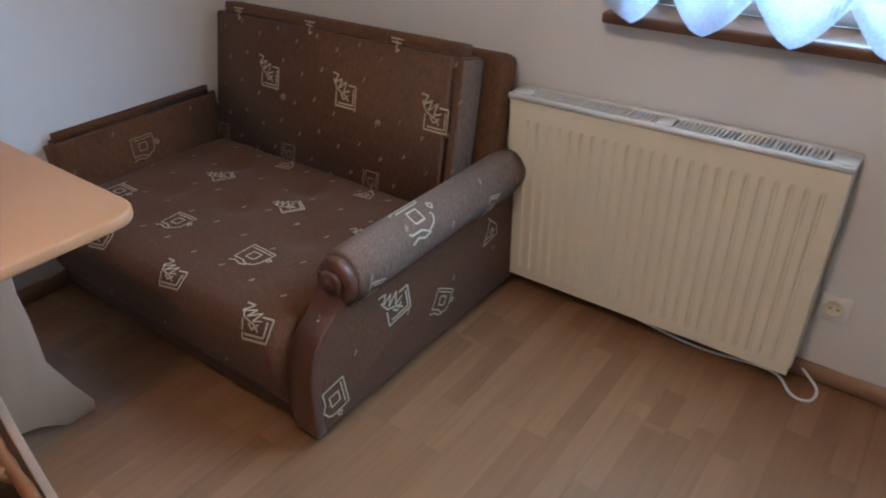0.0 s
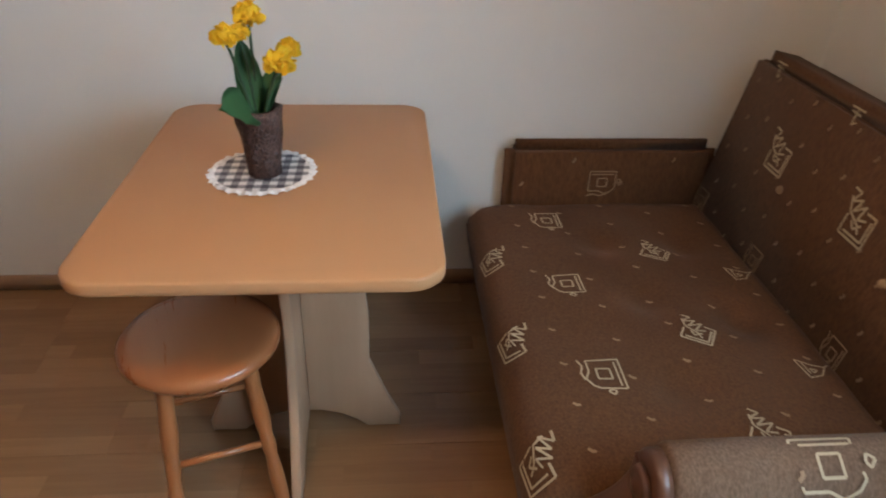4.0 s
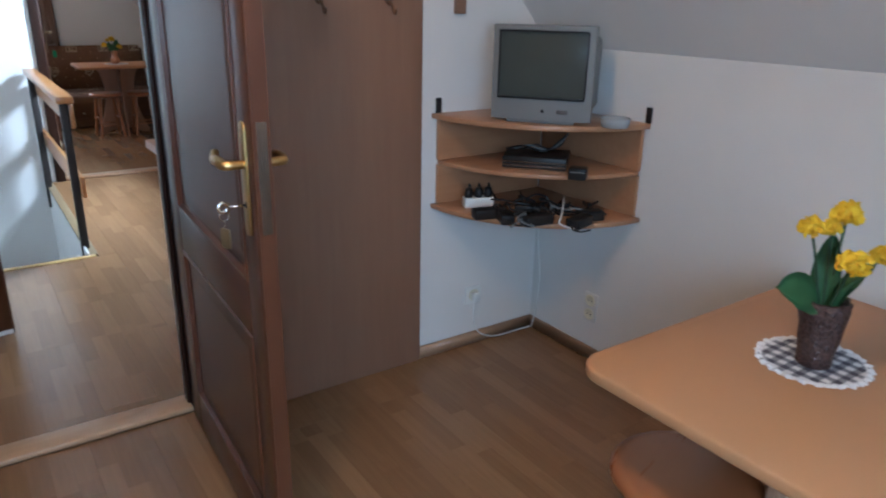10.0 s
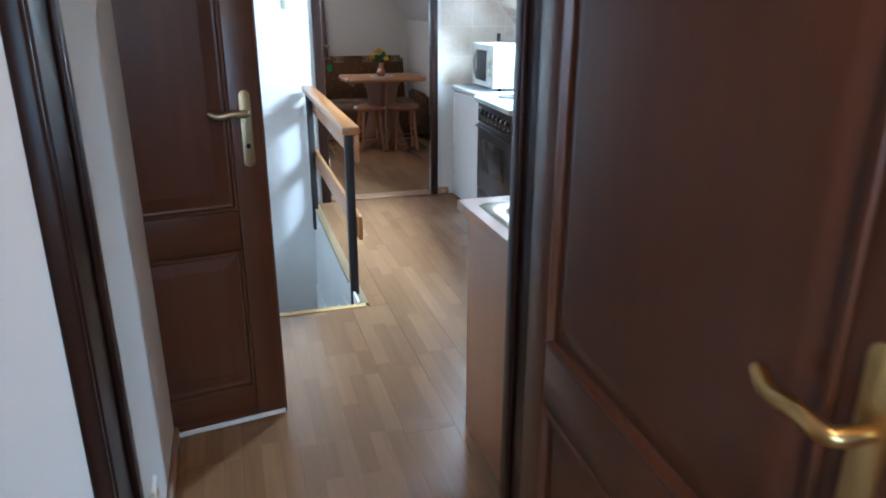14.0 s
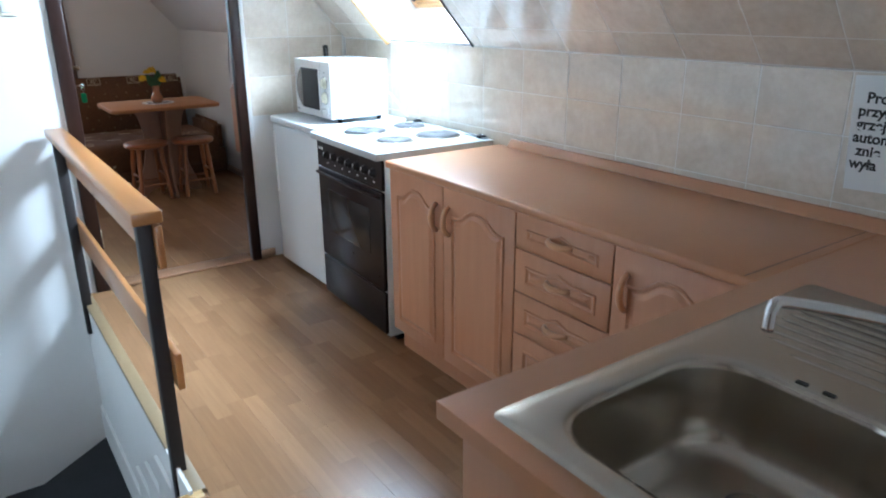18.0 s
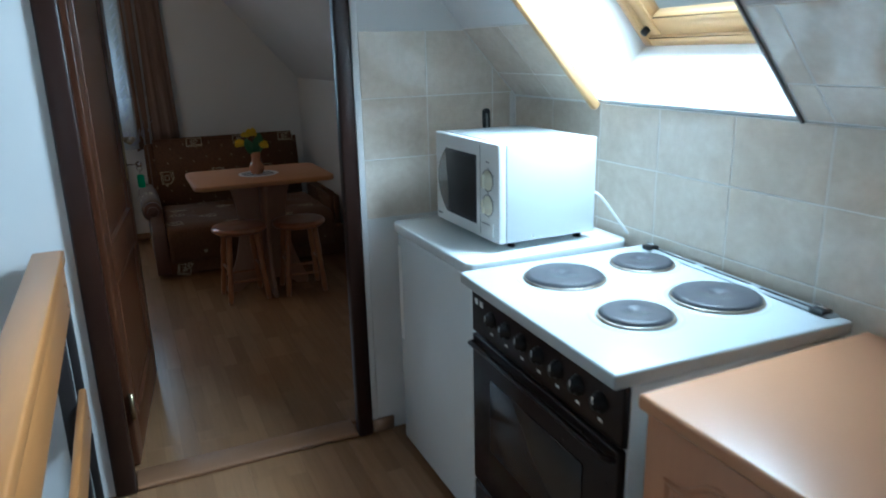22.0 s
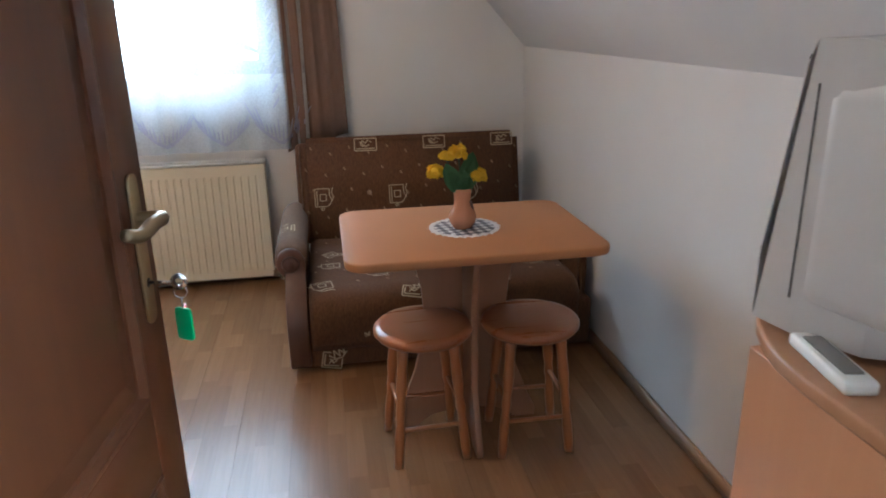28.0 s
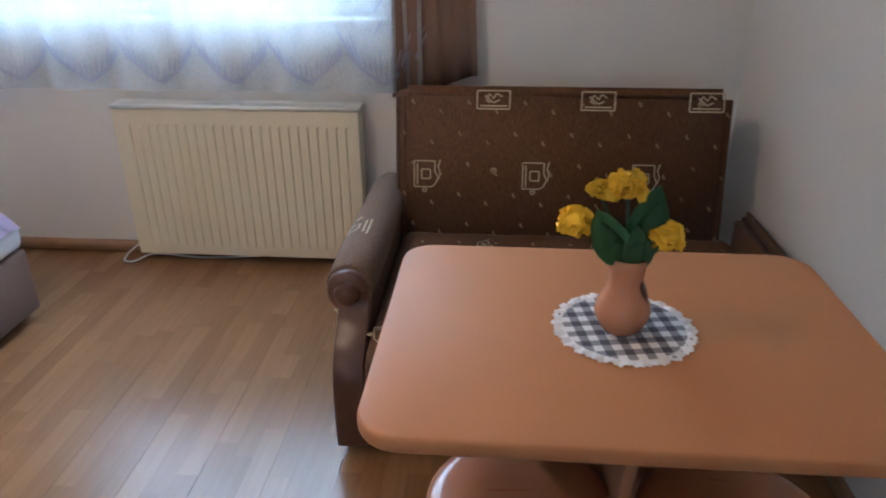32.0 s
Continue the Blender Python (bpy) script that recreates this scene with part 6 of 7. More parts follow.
c1 = carcass("base_cabinet", "beech two-door base cabinet with arched raised panels", -3.50, -2.70)
d = raised_front("door", -3.50, -3.115, 0.105, 0.828, c1)
bow_handle(d, -3.155, 0.70)
d = raised_front("door", -3.115, -2.70, 0.105, 0.828, c1)
bow_handle(d, -3.075, 0.70)
c2 = carcass("drawer_cabinet", "beech base cabinet with four drawers", -2.70, -2.278)
for a, b in ((0.702, 0.828), (0.549, 0.702), (0.396, 0.549), (0.105, 0.396)):
    d = raised_front("drawer", -2.70, -2.278, a, b, c2, False)
    bow_handle(d, -2.489, (a + b) / 2 + 0.003, False, 0.10)
c3 = carcass("base_cabinet", "beech corner base cabinet with one arched door", -2.278, -1.885)
d = raised_front("door", -2.278, -1.885, 0.105, 0.828, c3)
bow_handle(d, -2.225, 0.70)
c4 = thing("sink_cabinet", "beech sink cabinet with plain end panel", "kitchen cabinet", None, "base cabinets")
part("end_panel", box(-0.752, -0.735, -1.815, KN - 0.002, 0.0, 0.83, 0.002), BEECH_Z, c4)
part("front", box(-1.6, -0.753, -1.81, -1.792, 0.10, 0.828, 0.002), KITCHEN, c4)
part("plinth", box(-1.6, -0.753, -1.78, -1.765, 0.0, 0.10), KITCHEN, c4)
part("back_board", box(KW + 0.01, -0.753, KN - 0.02, KN - 0.002, 0.1, 0.70), PLASTIC, c4)

w1 = thing("worktop", "beech-coloured worktop with rounded front edge and upstand", "worktop")
part("slab", box(KW + 0.012, CF + 0.018, -3.508, -1.843, 0.830, 0.862, 0.009, 3), WORKTOP, w1)
part("upstand", prism([(KW + 0.012, 0.863), (KW + 0.044, 0.863), (KW + 0.041, 0.871), (KW + 0.024, 0.895), (KW + 0.018, 0.898), (KW + 0.012, 0.898)], -3.42, KN - 0.03, "y"), WORKTOP, w1, "sloped edge strip along the tiles")
w2 = thing("worktop", "beech-coloured sink worktop ending in the hall", "worktop")
bm = bmesh.new()
cut = ((KW + 0.036, -0.707, -1.842, KN - 0.002), (-1.655, -0.76, -1.755, -1.278))
q = [[bm.verts.new((x, y, z)) for x, y in ((a, c), (b, c), (b, e), (a, e))] for a, b, c, e in cut for z in (0.830, 0.862)]
for i in range(4):
    j = (i + 1) % 4
    for r, t in ((q[0], q[1]), (q[3], q[2]), (q[1], q[3]), (q[2], q[0])):
        bm.faces.new((r[i], r[j], t[j], t[i]))
part("slab", finish(bm), WORKTOP, w2)
part("edge_band", boxes([(-0.7068, -0.7045, -1.842, KN - 0.002, 0.830, 0.862), (-1.58, -0.7045, -1.8445, -1.8422, 0.830, 0.862)]), WORKTOP, w2)

part("seam", box(KW + 0.036, -1.596, -1.8785, -1.8765, 0.8618, 0.8626), DARKTRIM, w1, "thin dark joint between the worktops")


def sink():
    s = thing("sink", "brushed steel inset sink with ribbed drainer", "sink", pose(0, 0, 0.862))
    x0, x1, y0, y1 = -1.665, -0.747, -1.765, -1.27
    bx0, bx1, by0, by1 = -1.20, -0.80, -1.70, -1.315
    n = 6
    rim = [(x, y) for x, y in rounded(bx0, bx1, by0, by1, 0.10, n)]
    bm = bmesh.new()
    # plate: outer rounded edge joined to the bowl's rim
    outer = rounded(x0, x1, y0, y1, 0.02, n)
    m = len(rim)
    plate_out = [bm.verts.new((x, y, 0.001)) for x, y in outer]
    plate_up = [bm.verts.new((x + (0.006 if x < -1.2 else -0.006), y + (0.006 if y < -1.5 else -0.006), 0.006)) for x, y in outer]
    lip = [bm.verts.new((x + (-0.012 if x < -1.02 else 0.012), y + (-0.012 if y < -1.51 else 0.012), 0.005)) for x, y in rim]
    rings = [plate_out, plate_up, lip]
    for f, z in ((1.0, 0.002), (0.985, -0.012), (0.97, -0.05), (0.95, -0.10), (0.91, -0.135), (0.84, -0.150), (0.6, -0.157), (0.12, -0.161)):
        cx, cy = (bx0 + bx1) / 2 - 0.07 * (1 - f), (by0 + by1) / 2
        rings.append([bm.verts.new((cx + (x - cx) * f, cy + (y - cy) * f, z)) for x, y in rim])
    for a, b in zip(rings, rings[1:]):
        for i in range(m):
            bm.faces.new((a[i], a[(i + 1) % m], b[(i + 1) % m], b[i]))
    part("basin", finish(bm, True), STEEL, s)
    for k in range(9):
        x = -1.30 - 0.034 * k
        lo = -1.70 + 0.10 * math.exp(-k * 0.9)
        part("drainer_rib", tube([(x, lo, -0.003), (x, lo + 0.02, -0.0003), (x, -1.36, -0.0003), (x, -1.335, -0.003)], 0.0085, 12), STEEL, s)
    dr = part("drain", lathe([(0, -0.166), (0.018, -0.165), (0.024, -0.158), (0.036, -0.157), (0.040, -0.1585)], 24, (-1.07, (by0 + by1) / 2, 0)), DARKSTEEL, s)
    for k in range(6):
        a = radians(60 * k)
        part("drain_hole", lathe([(0, 0.001), (0.004, 0.0)], 8, (-1.07 + 0.012 * math.cos(a), (by0 + by1) / 2 + 0.012 * math.sin(a), -0.163)), BLACK, dr)
    for k in range(2):
        part("mark", box(-1.224, -1.214, -1.542 + 0.045 * k, -1.522 + 0.045 * k, 0.0062, 0.0068), BLACK, s, "small dark printed mark")
    return s


sink()
tap = thing("tap", "chrome swivel tap over the sink", "tap", pose(-1.255, -1.285, 0.868))
part("base", lathe([(0, 0), (0.026, 0), (0.026, 0.006), (0.02, 0.012), (0.018, 0.09), (0.02, 0.10), (0, 0.105)], 20), CHROME, tap)
part("spout", tube(curve_points([(0, 0, 0.08), (0.012, -0.006, 0.125), (0.05, -0.026, 0.155), (0.17, -0.09, 0.205), (0.295, -0.156, 0.240), (0.316, -0.167, 0.236), (0.319, -0.169, 0.205)], 6), 0.0078, 12), CHROME, tap)
part("lever", tube([(0, 0, 0.10), (-0.02, -0.01, 0.13), (-0.06, -0.05, 0.14)], 0.007, 8), CHROME, tap)


def cooker():
    c = thing("cooker", "white-topped electric cooker with black-brown oven front", "cooker", pose(-1.572, -3.546, 0, 0, 0, -2.1) @ pose(1.566, 3.54, 0))
    y0, y1, xb, xf = -4.235, -3.540, -2.172, -1.60
    part("body", box(xb, xf - 0.012, y0 + 0.012, y1 - 0.008, 0.03, 0.845, 0.003), ENAMEL, c, "white enamelled body")
    part("kick", box(xb, xf - 0.06, y0 + 0.02, y1 - 0.02, 0.0, 0.03), BLACK, c)
    hob = part("hob", box(-2.178, -1.566, y0, y1, 0.850, 0.882, 0.006, 3), HOB, c, "white enamelled hob, greyed to offset the roof light")
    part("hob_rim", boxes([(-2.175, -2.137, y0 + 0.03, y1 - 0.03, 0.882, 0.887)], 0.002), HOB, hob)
    for k in range(3):
        part("slot", box(-2.162, -2.152, y0 + 0.08 + 0.19 * k, y0 + 0.24 + 0.19 * k, 0.887, 0.8875), BLACK, hob)
    for x, y, r in ((-1.788, -4.065, 0.100), (-2.043, -4.075, 0.080), (-2.022, -3.775, 0.100), (-1.784, -3.765, 0.080)):
        hp = part("hotplate", lathe([(0, 0.011), (0.016, 0.011), (0.018, 0.0135), (r * 0.5, 0.0138), (r - 0.012, 0.014), (r - 0.004, 0.012), (r, 0.006), (r, 0.0)], 40, (x, y, 0.882)), HOTPLATE, hob, "round cast-iron hotplate")
        part("hob_ridge", lathe([(r + 0.012, 0.0), (r + 0.015, 0.003), (r + 0.020, 0.0032), (r + 0.026, 0.0)], 44, (x, y, 0.882)), HOB, hob)
        part("steel_ring", lathe([(r + 0.001, 0.0), (r + 0.001, 0.007), (r + 0.006, 0.005), (r + 0.009, 0.0)], 40, (x, y, 0.882)), STEEL, hp)
    for y in (y0 + 0.06, y1 - 0.06):
        part("lid_hinge", box(-2.168, -2.134, y - 0.018, y + 0.018, 0.883, 0.896, 0.003), BLACK, hob, "dark lid hinge")
        part("hinge_pin", lathe([(0, -0.014), (0.004, -0.014), (0.004, 0.014), (0, 0.014)], 10, (-2.151, y, 0.899), "y"), CHROME, hob, "small chrome hinge pin")
    pan = part("control_panel", box(xf - 0.012, xf + 0.004, y0 + 0.012, y1 - 0.008, 0.715, 0.847, 0.004), BROWNBLACK, c)
    for k in range(7):
        y = y0 + 0.135 + 0.080 * k
        kb = part("knob", lathe([(0.0225, 0.0), (0.021, 0.008), (0.015, 0.010), (0.014, 0.020), (0, 0.021)], 20, (xf + 0.004, y, 0.785), "x"), BLACK, pan)
        part("pointer", box(xf + 0.024, xf + 0.0256, y - 0.002, y + 0.002, 0.785, 0.80), PLASTIC, kb)
        part("dial_mark", box(xf + 0.0042, xf + 0.0048, y - 0.008, y + 0.008, 0.742, 0.748), PLASTIC, pan)
    for k in range(2):
        part("indicator", box(xf + 0.0042, xf + 0.006, y0 + 0.035 + 0.03 * k, y0 + 0.052 + 0.03 * k, 0.80, 0.815), PLASTIC, pan)
    dr = part("oven_door", box(xf - 0.012, xf + 0.006, y0 + 0.016, y1 - 0.012, 0.255, 0.708, 0.005), BROWNBLACK, c)
    part("oven_window", box(xf + 0.0062, xf + 0.0095, y0 + 0.13, y1 - 0.13, 0.40, 0.615, 0.002), OVENGLASS, dr, "smoked glass window")
    part("door_handle", tube([(xf + 0.006, y0 + 0.03, 0.685), (xf + 0.024, y0 + 0.04, 0.690), (xf + 0.024, y1 - 0.035, 0.690), (xf + 0.006, y1 - 0.025, 0.685)], 0.007, 10), BROWNBLACK, dr)
    part("lower_drawer", box(xf - 0.012, xf + 0.004, y0 + 0.016, y1 - 0.012, 0.045, 0.245, 0.005), BROWNBLACK, c)
    return c


cooker()


def fridge():
    f = thing("fridge", "white waist-high fridge with overhanging top", "fridge")
    y0, y1 = -4.872, -4.280
    part("body", box(-2.19, -1.700, y0 + 0.004, y1 - 0.004, 0.03, 0.85, 0.004), ENAMEL, f)
    part("door", box(-1.698, -1.655, y0 + 0.004, y1 - 0.004, 0.035, 0.842, 0.012, 3), ENAMEL, f)
    part("top", prism([(x, y) for x, y in rounded(-2.20, -1.640, y0, y1, 0.03, 5)], 0.852, 0.886, "z", 0.006, 2), ENAMEL, f, "thick white worktop lid")
    part("gap_strip", box(-1.70, -1.672, y0 + 0.01, y1 - 0.01, 0.842, 0.852), SILVER, f)
    part("grip", box(-1.6549, -1.652, y0 + 0.02, y0 + 0.045, 0.45, 0.80, 0.001), PLASTIC, f)
    for y in (y0 + 0.05, y1 - 0.05):
        part("foot", lathe([(0, 0), (0.02, 0), (0.016, 0.03), (0, 0.03)], 10, (-1.75, y, 0)), BLACK, f)
        part("foot", lathe([(0, 0), (0.02, 0), (0.016, 0.03), (0, 0.03)], 10, (-2.14, y, 0)), BLACK, f)
    return f


fridge()


def microwave():
    m = thing("microwave", "white microwave oven on the fridge", "microwave")
    x0, x1, y0, y1, z0, z1 = -2.106, -1.795, -4.763, -4.333, 0.910, 1.200
    part("case", box(x0, x1, y0, y1, z0, z1, 0.005), ENAMEL, m)
    fr = part("front", box(x1 + 0.001, x1 + 0.026, y0 - 0.001, y1 + 0.001, z0 - 0.001, z1 + 0.001, 0.006, 3), PLASTIC, m, "white moulded front")
    X = x1 + 0.026
    a, b = y0 + 0.022, y1 - 0.135
    left = [(a - 0.004 + 0.066 * (abs(t) ** 2.2), z0 + 0.141 + 0.105 * t) for t in [1 - 2 * i / 12 for i in range(13)]]
    part("window", prism([(b, z0 + 0.036)] + [(b, z0 + 0.246)] + left, X - 0.003, X + 0.002, "x", 0.001), MWGLASS, fr, "dark glass window with curved edge")
    part("window_inner", box(X + 0.002, X + 0.0026, a + 0.075, b - 0.008, z0 + 0.047, z0 + 0.236), BLACK, fr)
    part("panel_seam", box(X - 0.0005, X + 0.0006, y1 - 0.112, y1 - 0.110, z0 + 0.012, z1 - 0.012), SILVER, fr)
    for z in (z0 + 0.180, z0 + 0.106):
        kn = part("knob", lathe([(0.030, 0), (0.030, 0.002), (0.024, 0.004), (0.022, 0.014), (0, 0.015)], 24, (X, y1 - 0.062, z), "x"), CREAM, m, "cream rotary knob")
        part("dial_ring", lathe([(0.0305, 0.0), (0.0325, 0.0), (0.0325, 0.0022), (0.0305, 0.0022)], 28, (X, y1 - 0.062, z), "x"), SILVER, kn, "thin grey ring round the knob")
        for q in range(5):
            a = radians(30 + 60 * q)
            part("dial_mark", box(X, X + 0.0009, y1 - 0.062 + 0.037 * math.cos(a) - 0.003, y1 - 0.062 + 0.037 * math.cos(a) + 0.003, z + 0.036 * math.sin(a) - 0.0012, z + 0.036 * math.sin(a) + 0.0012), SILVER, fr)
        part("grip", box(X + 0.014, X + 0.022, y1 - 0.066, y1 - 0.058, z - 0.02, z + 0.02, 0.002), CREAM, kn)
    part("door_button", box(X - 0.002, X + 0.003, y1 - 0.098, y1 - 0.03, z0 + 0.014, z0 + 0.056, 0.002), PLASTIC, fr)
    part("button_line", box(X + 0.003, X + 0.0036, y1 - 0.096, y1 - 0.045, z0 + 0.049, z0 + 0.051), BLACK, fr)
    part("badge", box(X, X + 0.0008, y0 + 0.012, y0 + 0.045, z0 + 0.018, z0 + 0.024), SILVER, fr)
    part("badge", box(X, X + 0.0008, y1 - 0.075, y1 - 0.055, z0 + 0.232, z0 + 0.236), SILVER, fr)
    part("seam", box(x1 - 0.001, x1 + 0.0012, y0 + 0.01, y1 - 0.03, z1 - 0.0005, z1 + 0.0012), BLACK, m)
    for x in (x0 + 0.03, x1 - 0.045):
        for y in (y0 + 0.05, y1 - 0.05):
            part("foot", lathe([(0, 0), (0.012, 0), (0.014, 0.026), (0, 0.026)], 10, (x, y, 0.886)), BLACK, m)
    part("screw", lathe([(0, 0.0015), (0.004, 0.0)], 8, (x1 - 0.09, y1, z0 + 0.012), "y"), STEEL, m)
    part("power_cord", tube(curve_points([(x0 + 0.01, y1 - 0.02, 1.035), (x0 - 0.014, y1 + 0.004, 1.020), (x0 - 0.055, y1 + 0.022, 0.962), (x0 - 0.098, y1 + 0.040, 0.898)], 6), 0.0045, 8), PLASTIC, m, "white power cord")
    return m


microwave()
ut = thing("utensil", "black plastic utensil standing on the fridge behind the microwave", "kitchen utensil", pose(-2.0, -4.818, 0.886, 3, 0, 0))
part("blade", prism(rounded(-0.034, 0.034, 0.0, 0.09, 0.012), -0.003, 0.003, "y", 0.001), BLACK, ut, "flat black turner blade")
part("handle", joined(prism(rounded(-0.011, 0.011, 0.085, 0.28, 0.010), -0.004, 0.004, "y", 0.002), prism(rounded(-0.014, 0.014, 0.27, 0.372, 0.012), -0.005, 0.005, "y", 0.002)), BLACK, ut)
part("slot", prism(rounded(-0.004, 0.004, 0.305, 0.355, 0.0038), 0.0052, 0.0058, "y"), SILVER, ut, "hanging slot")

# paper notice on the tiles
sg = thing("wall_notice", "white laminated paper notice with black printing on the tiles", "notice")
X = KW + 0.0135
part("sheet", prism([(-1.995, 1.275), (-1.975, 0.962), (-1.762, 0.972), (-1.78, 1.285)], X, X + 0.0012, "x"), PAPER, sg)
for k, (word, shift) in enumerate((("Pro", 0.03), ("przył", 0.014), ("grzej", 0.015), ("autom", 0.012), ("znie", 0.026), ("wyła", 0.014))):
    cu = bpy.data.curves.new("line", "FONT")
    cu.body, cu.size, cu.extrude, cu.offset = word, 0.040, 0.0002, 0.0012
    tmp = bpy.data.objects.new("line", cu)
    me = bpy.data.meshes.new_from_object(tmp)
    bpy.data.objects.remove(tmp)
    me.materials.append(INK)
    ln = new("printed_line", me)
    ln.parent = sg
    # lines read towards +y as seen from the kitchen
    ln.matrix_basis = Matrix(((0, 0, 1, X + 0.0016), (1, 0, 0, -1.985 + shift), (0, 1, 0, 1.205 - 0.036 * k), (0, 0, 0, 1)))


# ---- sockets, switches and cables ----
def socket(m, label, double=False):
    """A flush socket facing -y."""
    s = thing("wall_socket", label, "wall socket", m)
    h, w = (0.062, 0.034) if double else (0.04, 0.041)
    part("plate", box(-w, w, -0.012, 0, -h - 0.001, h + 0.001, 0.004), OFFWHITE if double else PLASTIC, s)
    for z in ((-0.031, 0.031) if double else (0.0,)):
        part("insert", lathe([(0.026, -0.012), (0.026, -0.0145), (0.021, -0.0145), (0.020, -0.0125), (0, -0.0122)], 20, (0, 0, z), "y"), CREAM, s)
        for x in (-0.0095, 0.0095):
            part("pin_hole", lathe([(0, -0.0128), (0.003, -0.0126)], 8, (x, 0, z), "y"), BLACK, s)
    return s


socket(pose(AW, -0.556, 0.235, 0, 0, 90), "white double wall socket above the baseboard", True)
socket(pose(-1.79, AS, 0.235, 0, 0, 180), "white wall socket with a plug below the shelf")
socket(pose(0.150, AN, 0.255), "white wall socket beside the radiator")
socket(pose(HE, -1.42, 0.225, 0, 0, -90), "white wall socket in the hall")
sw = thing("light_switch", "cream light switch on the white wall", "light switch", pose(-0.475, KS, 1.47, 0, 0, 180))
part("plate", box(-0.042, 0.042, -0.010, 0, -0.042, 0.042, 0.004), CREAM, sw)
part("rocker", box(-0.026, 0.026, -0.016, -0.010, -0.028, 0.028, 0.003), PLASTIC, sw)
cabl = thing("aerial_cable", "white cable lying on the floor below the shelf", "cable")
part("cord", tube(curve_points([(-1.79, AS + 0.02, 0.225), (-1.787, AS + 0.02, 0.14), (-1.80, AS + 0.02, 0.08), (-1.84, AS + 0.022, 0.035), (-1.92, AS + 0.024, 0.008), (-2.05, AS + 0.024, 0.006), (-2.105, AS + 0.03, 0.008), (-2.120, AS + 0.045, 0.04),
                                (-2.128, AS + 0.06, 0.25), (-2.13, AS + 0.03, 0.45), (-2.13, AS + 0.025, 0.66)], 6), 0.003, 8), PLASTIC, cabl)
part("plug", box(-1.805, -1.775, AS + 0.009, AS + 0.032, 0.215, 0.25, 0.004), PLASTIC, cabl)
for nm, ax, ay, sgn in (("radiator_cable", 0.125, 2.175, 1), ("radiator_cable", 0.25, -8.665, -1)):
    cc = thing(nm, "loop of white cable on the floor by the radiator", "cable")
    pts = [(ax - 0.55, ay + sgn * 0.08, 0.01), (ax - 0.3, ay + sgn * 0.04, 0.012), (ax - 0.08, ay + sgn * 0.05, 0.02), (ax - 0.01, ay + sgn * 0.0, 0.008), (ax + 0.02, ay - sgn * 0.012, 0.006), (ax + 0.05, ay + sgn * 0.005, 0.006), (ax + 0.05, ay + sgn * 0.045, 0.02), (ax + 0.0, ay + sgn * 0.06, 0.06)]
    part("cord", tube(curve_points(pts, 6), 0.004, 8), PLASTIC, cc)


# ---- keys in the doors ----
def keys(m, label, tags):
    """A key in a lock that faces -y at the origin, with a ring and tags hanging from it."""
    k = thing("key", label, "key", m)
    part("shaft", tube([(0, 0.0, 0), (0, -0.035, 0)], 0.003, 8), CHROME, k)
    part("bow", moved(lathe([(0.006, -0.0015), (0.014, -0.0015), (0.014, 0.0015), (0.006, 0.0015), (0.006, -0.0015)], 20), Matrix.Translation((0, -0.047, 0)) @ Matrix.Rotation(radians(90), 4, "Y")), CHROME, k)
    ring = [(0.0, -0.047 + 0.011 * math.sin(radians(a)), -0.018 + 0.011 * math.cos(radians(a))) for a in range(0, 361, 24)]
    part("ring", tube(ring, 0.0013, 6), CHROME, k)
    part("chain", joined(*[tube([(0.002 * (-1) ** i, -0.047, -0.029 - 0.006 * i), (-0.002 * (-1) ** i, -0.047, -0.036 - 0.006 * i)], 0.0016, 6) for i in range(3)]), CHROME, k)
    for mat, turn, dx, w, h in tags:
        bm = prism(rounded(-w, w, -h, 0, min(w, h) * 0.45, 5), -0.002, 0.002, "y", 0.0008)
        part("tag", moved(bm, Matrix.Translation((dx, -0.047, -0.046)) @ Matrix.Rotation(radians(turn), 4, "Z")), mat, k)
    return k


m1 = pose(-0.607, -0.985, 0, 0, 0, 87.5)
keys(m1 @ Matrix.Translation((0.865, -0.0275, 1.02)), "steel key with clear key tag in the door lock", [(DULLBRASS, 25, 0.0, 0.014, 0.045)])
m3 = pose(-0.70, -5.165, 0, 0, 0, 263.0)
keys(m3 @ Matrix.Translation((0.80, -0.0275, 1.01)), "steel key with green and red tags in the door lock", [(GREEN, 65, 0.0, 0.017, 0.058), (RED, 20, 0.012, 0.012, 0.045)])


# ---- bed at the second room's side ----
bed = thing("bed", "low bed with brown base and lilac-white bedding", "bed", pose(-0.028, 0, 0))
part("base", box(0.405, 1.35, -8.19, -6.25, 0.04, 0.285, 0.012), DRAPE, bed, "brown upholstered base")
part("skid", box(0.46, 1.30, -8.13, -6.31, 0.0, 0.04), BLACK, bed)
part("mattress", box(0.40, 1.36, -8.20, -6.25, 0.286, 0.40, 0.04, 4), SHEET, bed, "white sheeted mattress")
bm = bmesh.new()
nx, ny = 16, 20
gr = [[bm.verts.new((0.385 + 0.95 * i / nx, -8.17 + 1.2 * k / ny, 0.425 + 0.03 * noise.noise(Vector((i * 0.5, k * 0.45, 3))) - (0.05 if i == 0 else 0))) for k in range(ny + 1)] for i in range(nx + 1)]
for a, b in zip(gr, gr[1:]):
    for k in range(ny):
        bm.faces.new((a[k], b[k], b[k + 1], a[k + 1]))
bmesh.ops.solidify(bm, geom=bm.faces[:], thickness=-0.03)
part("cover", finish(bm, True), LILAC, bed, "rumpled lilac cover")


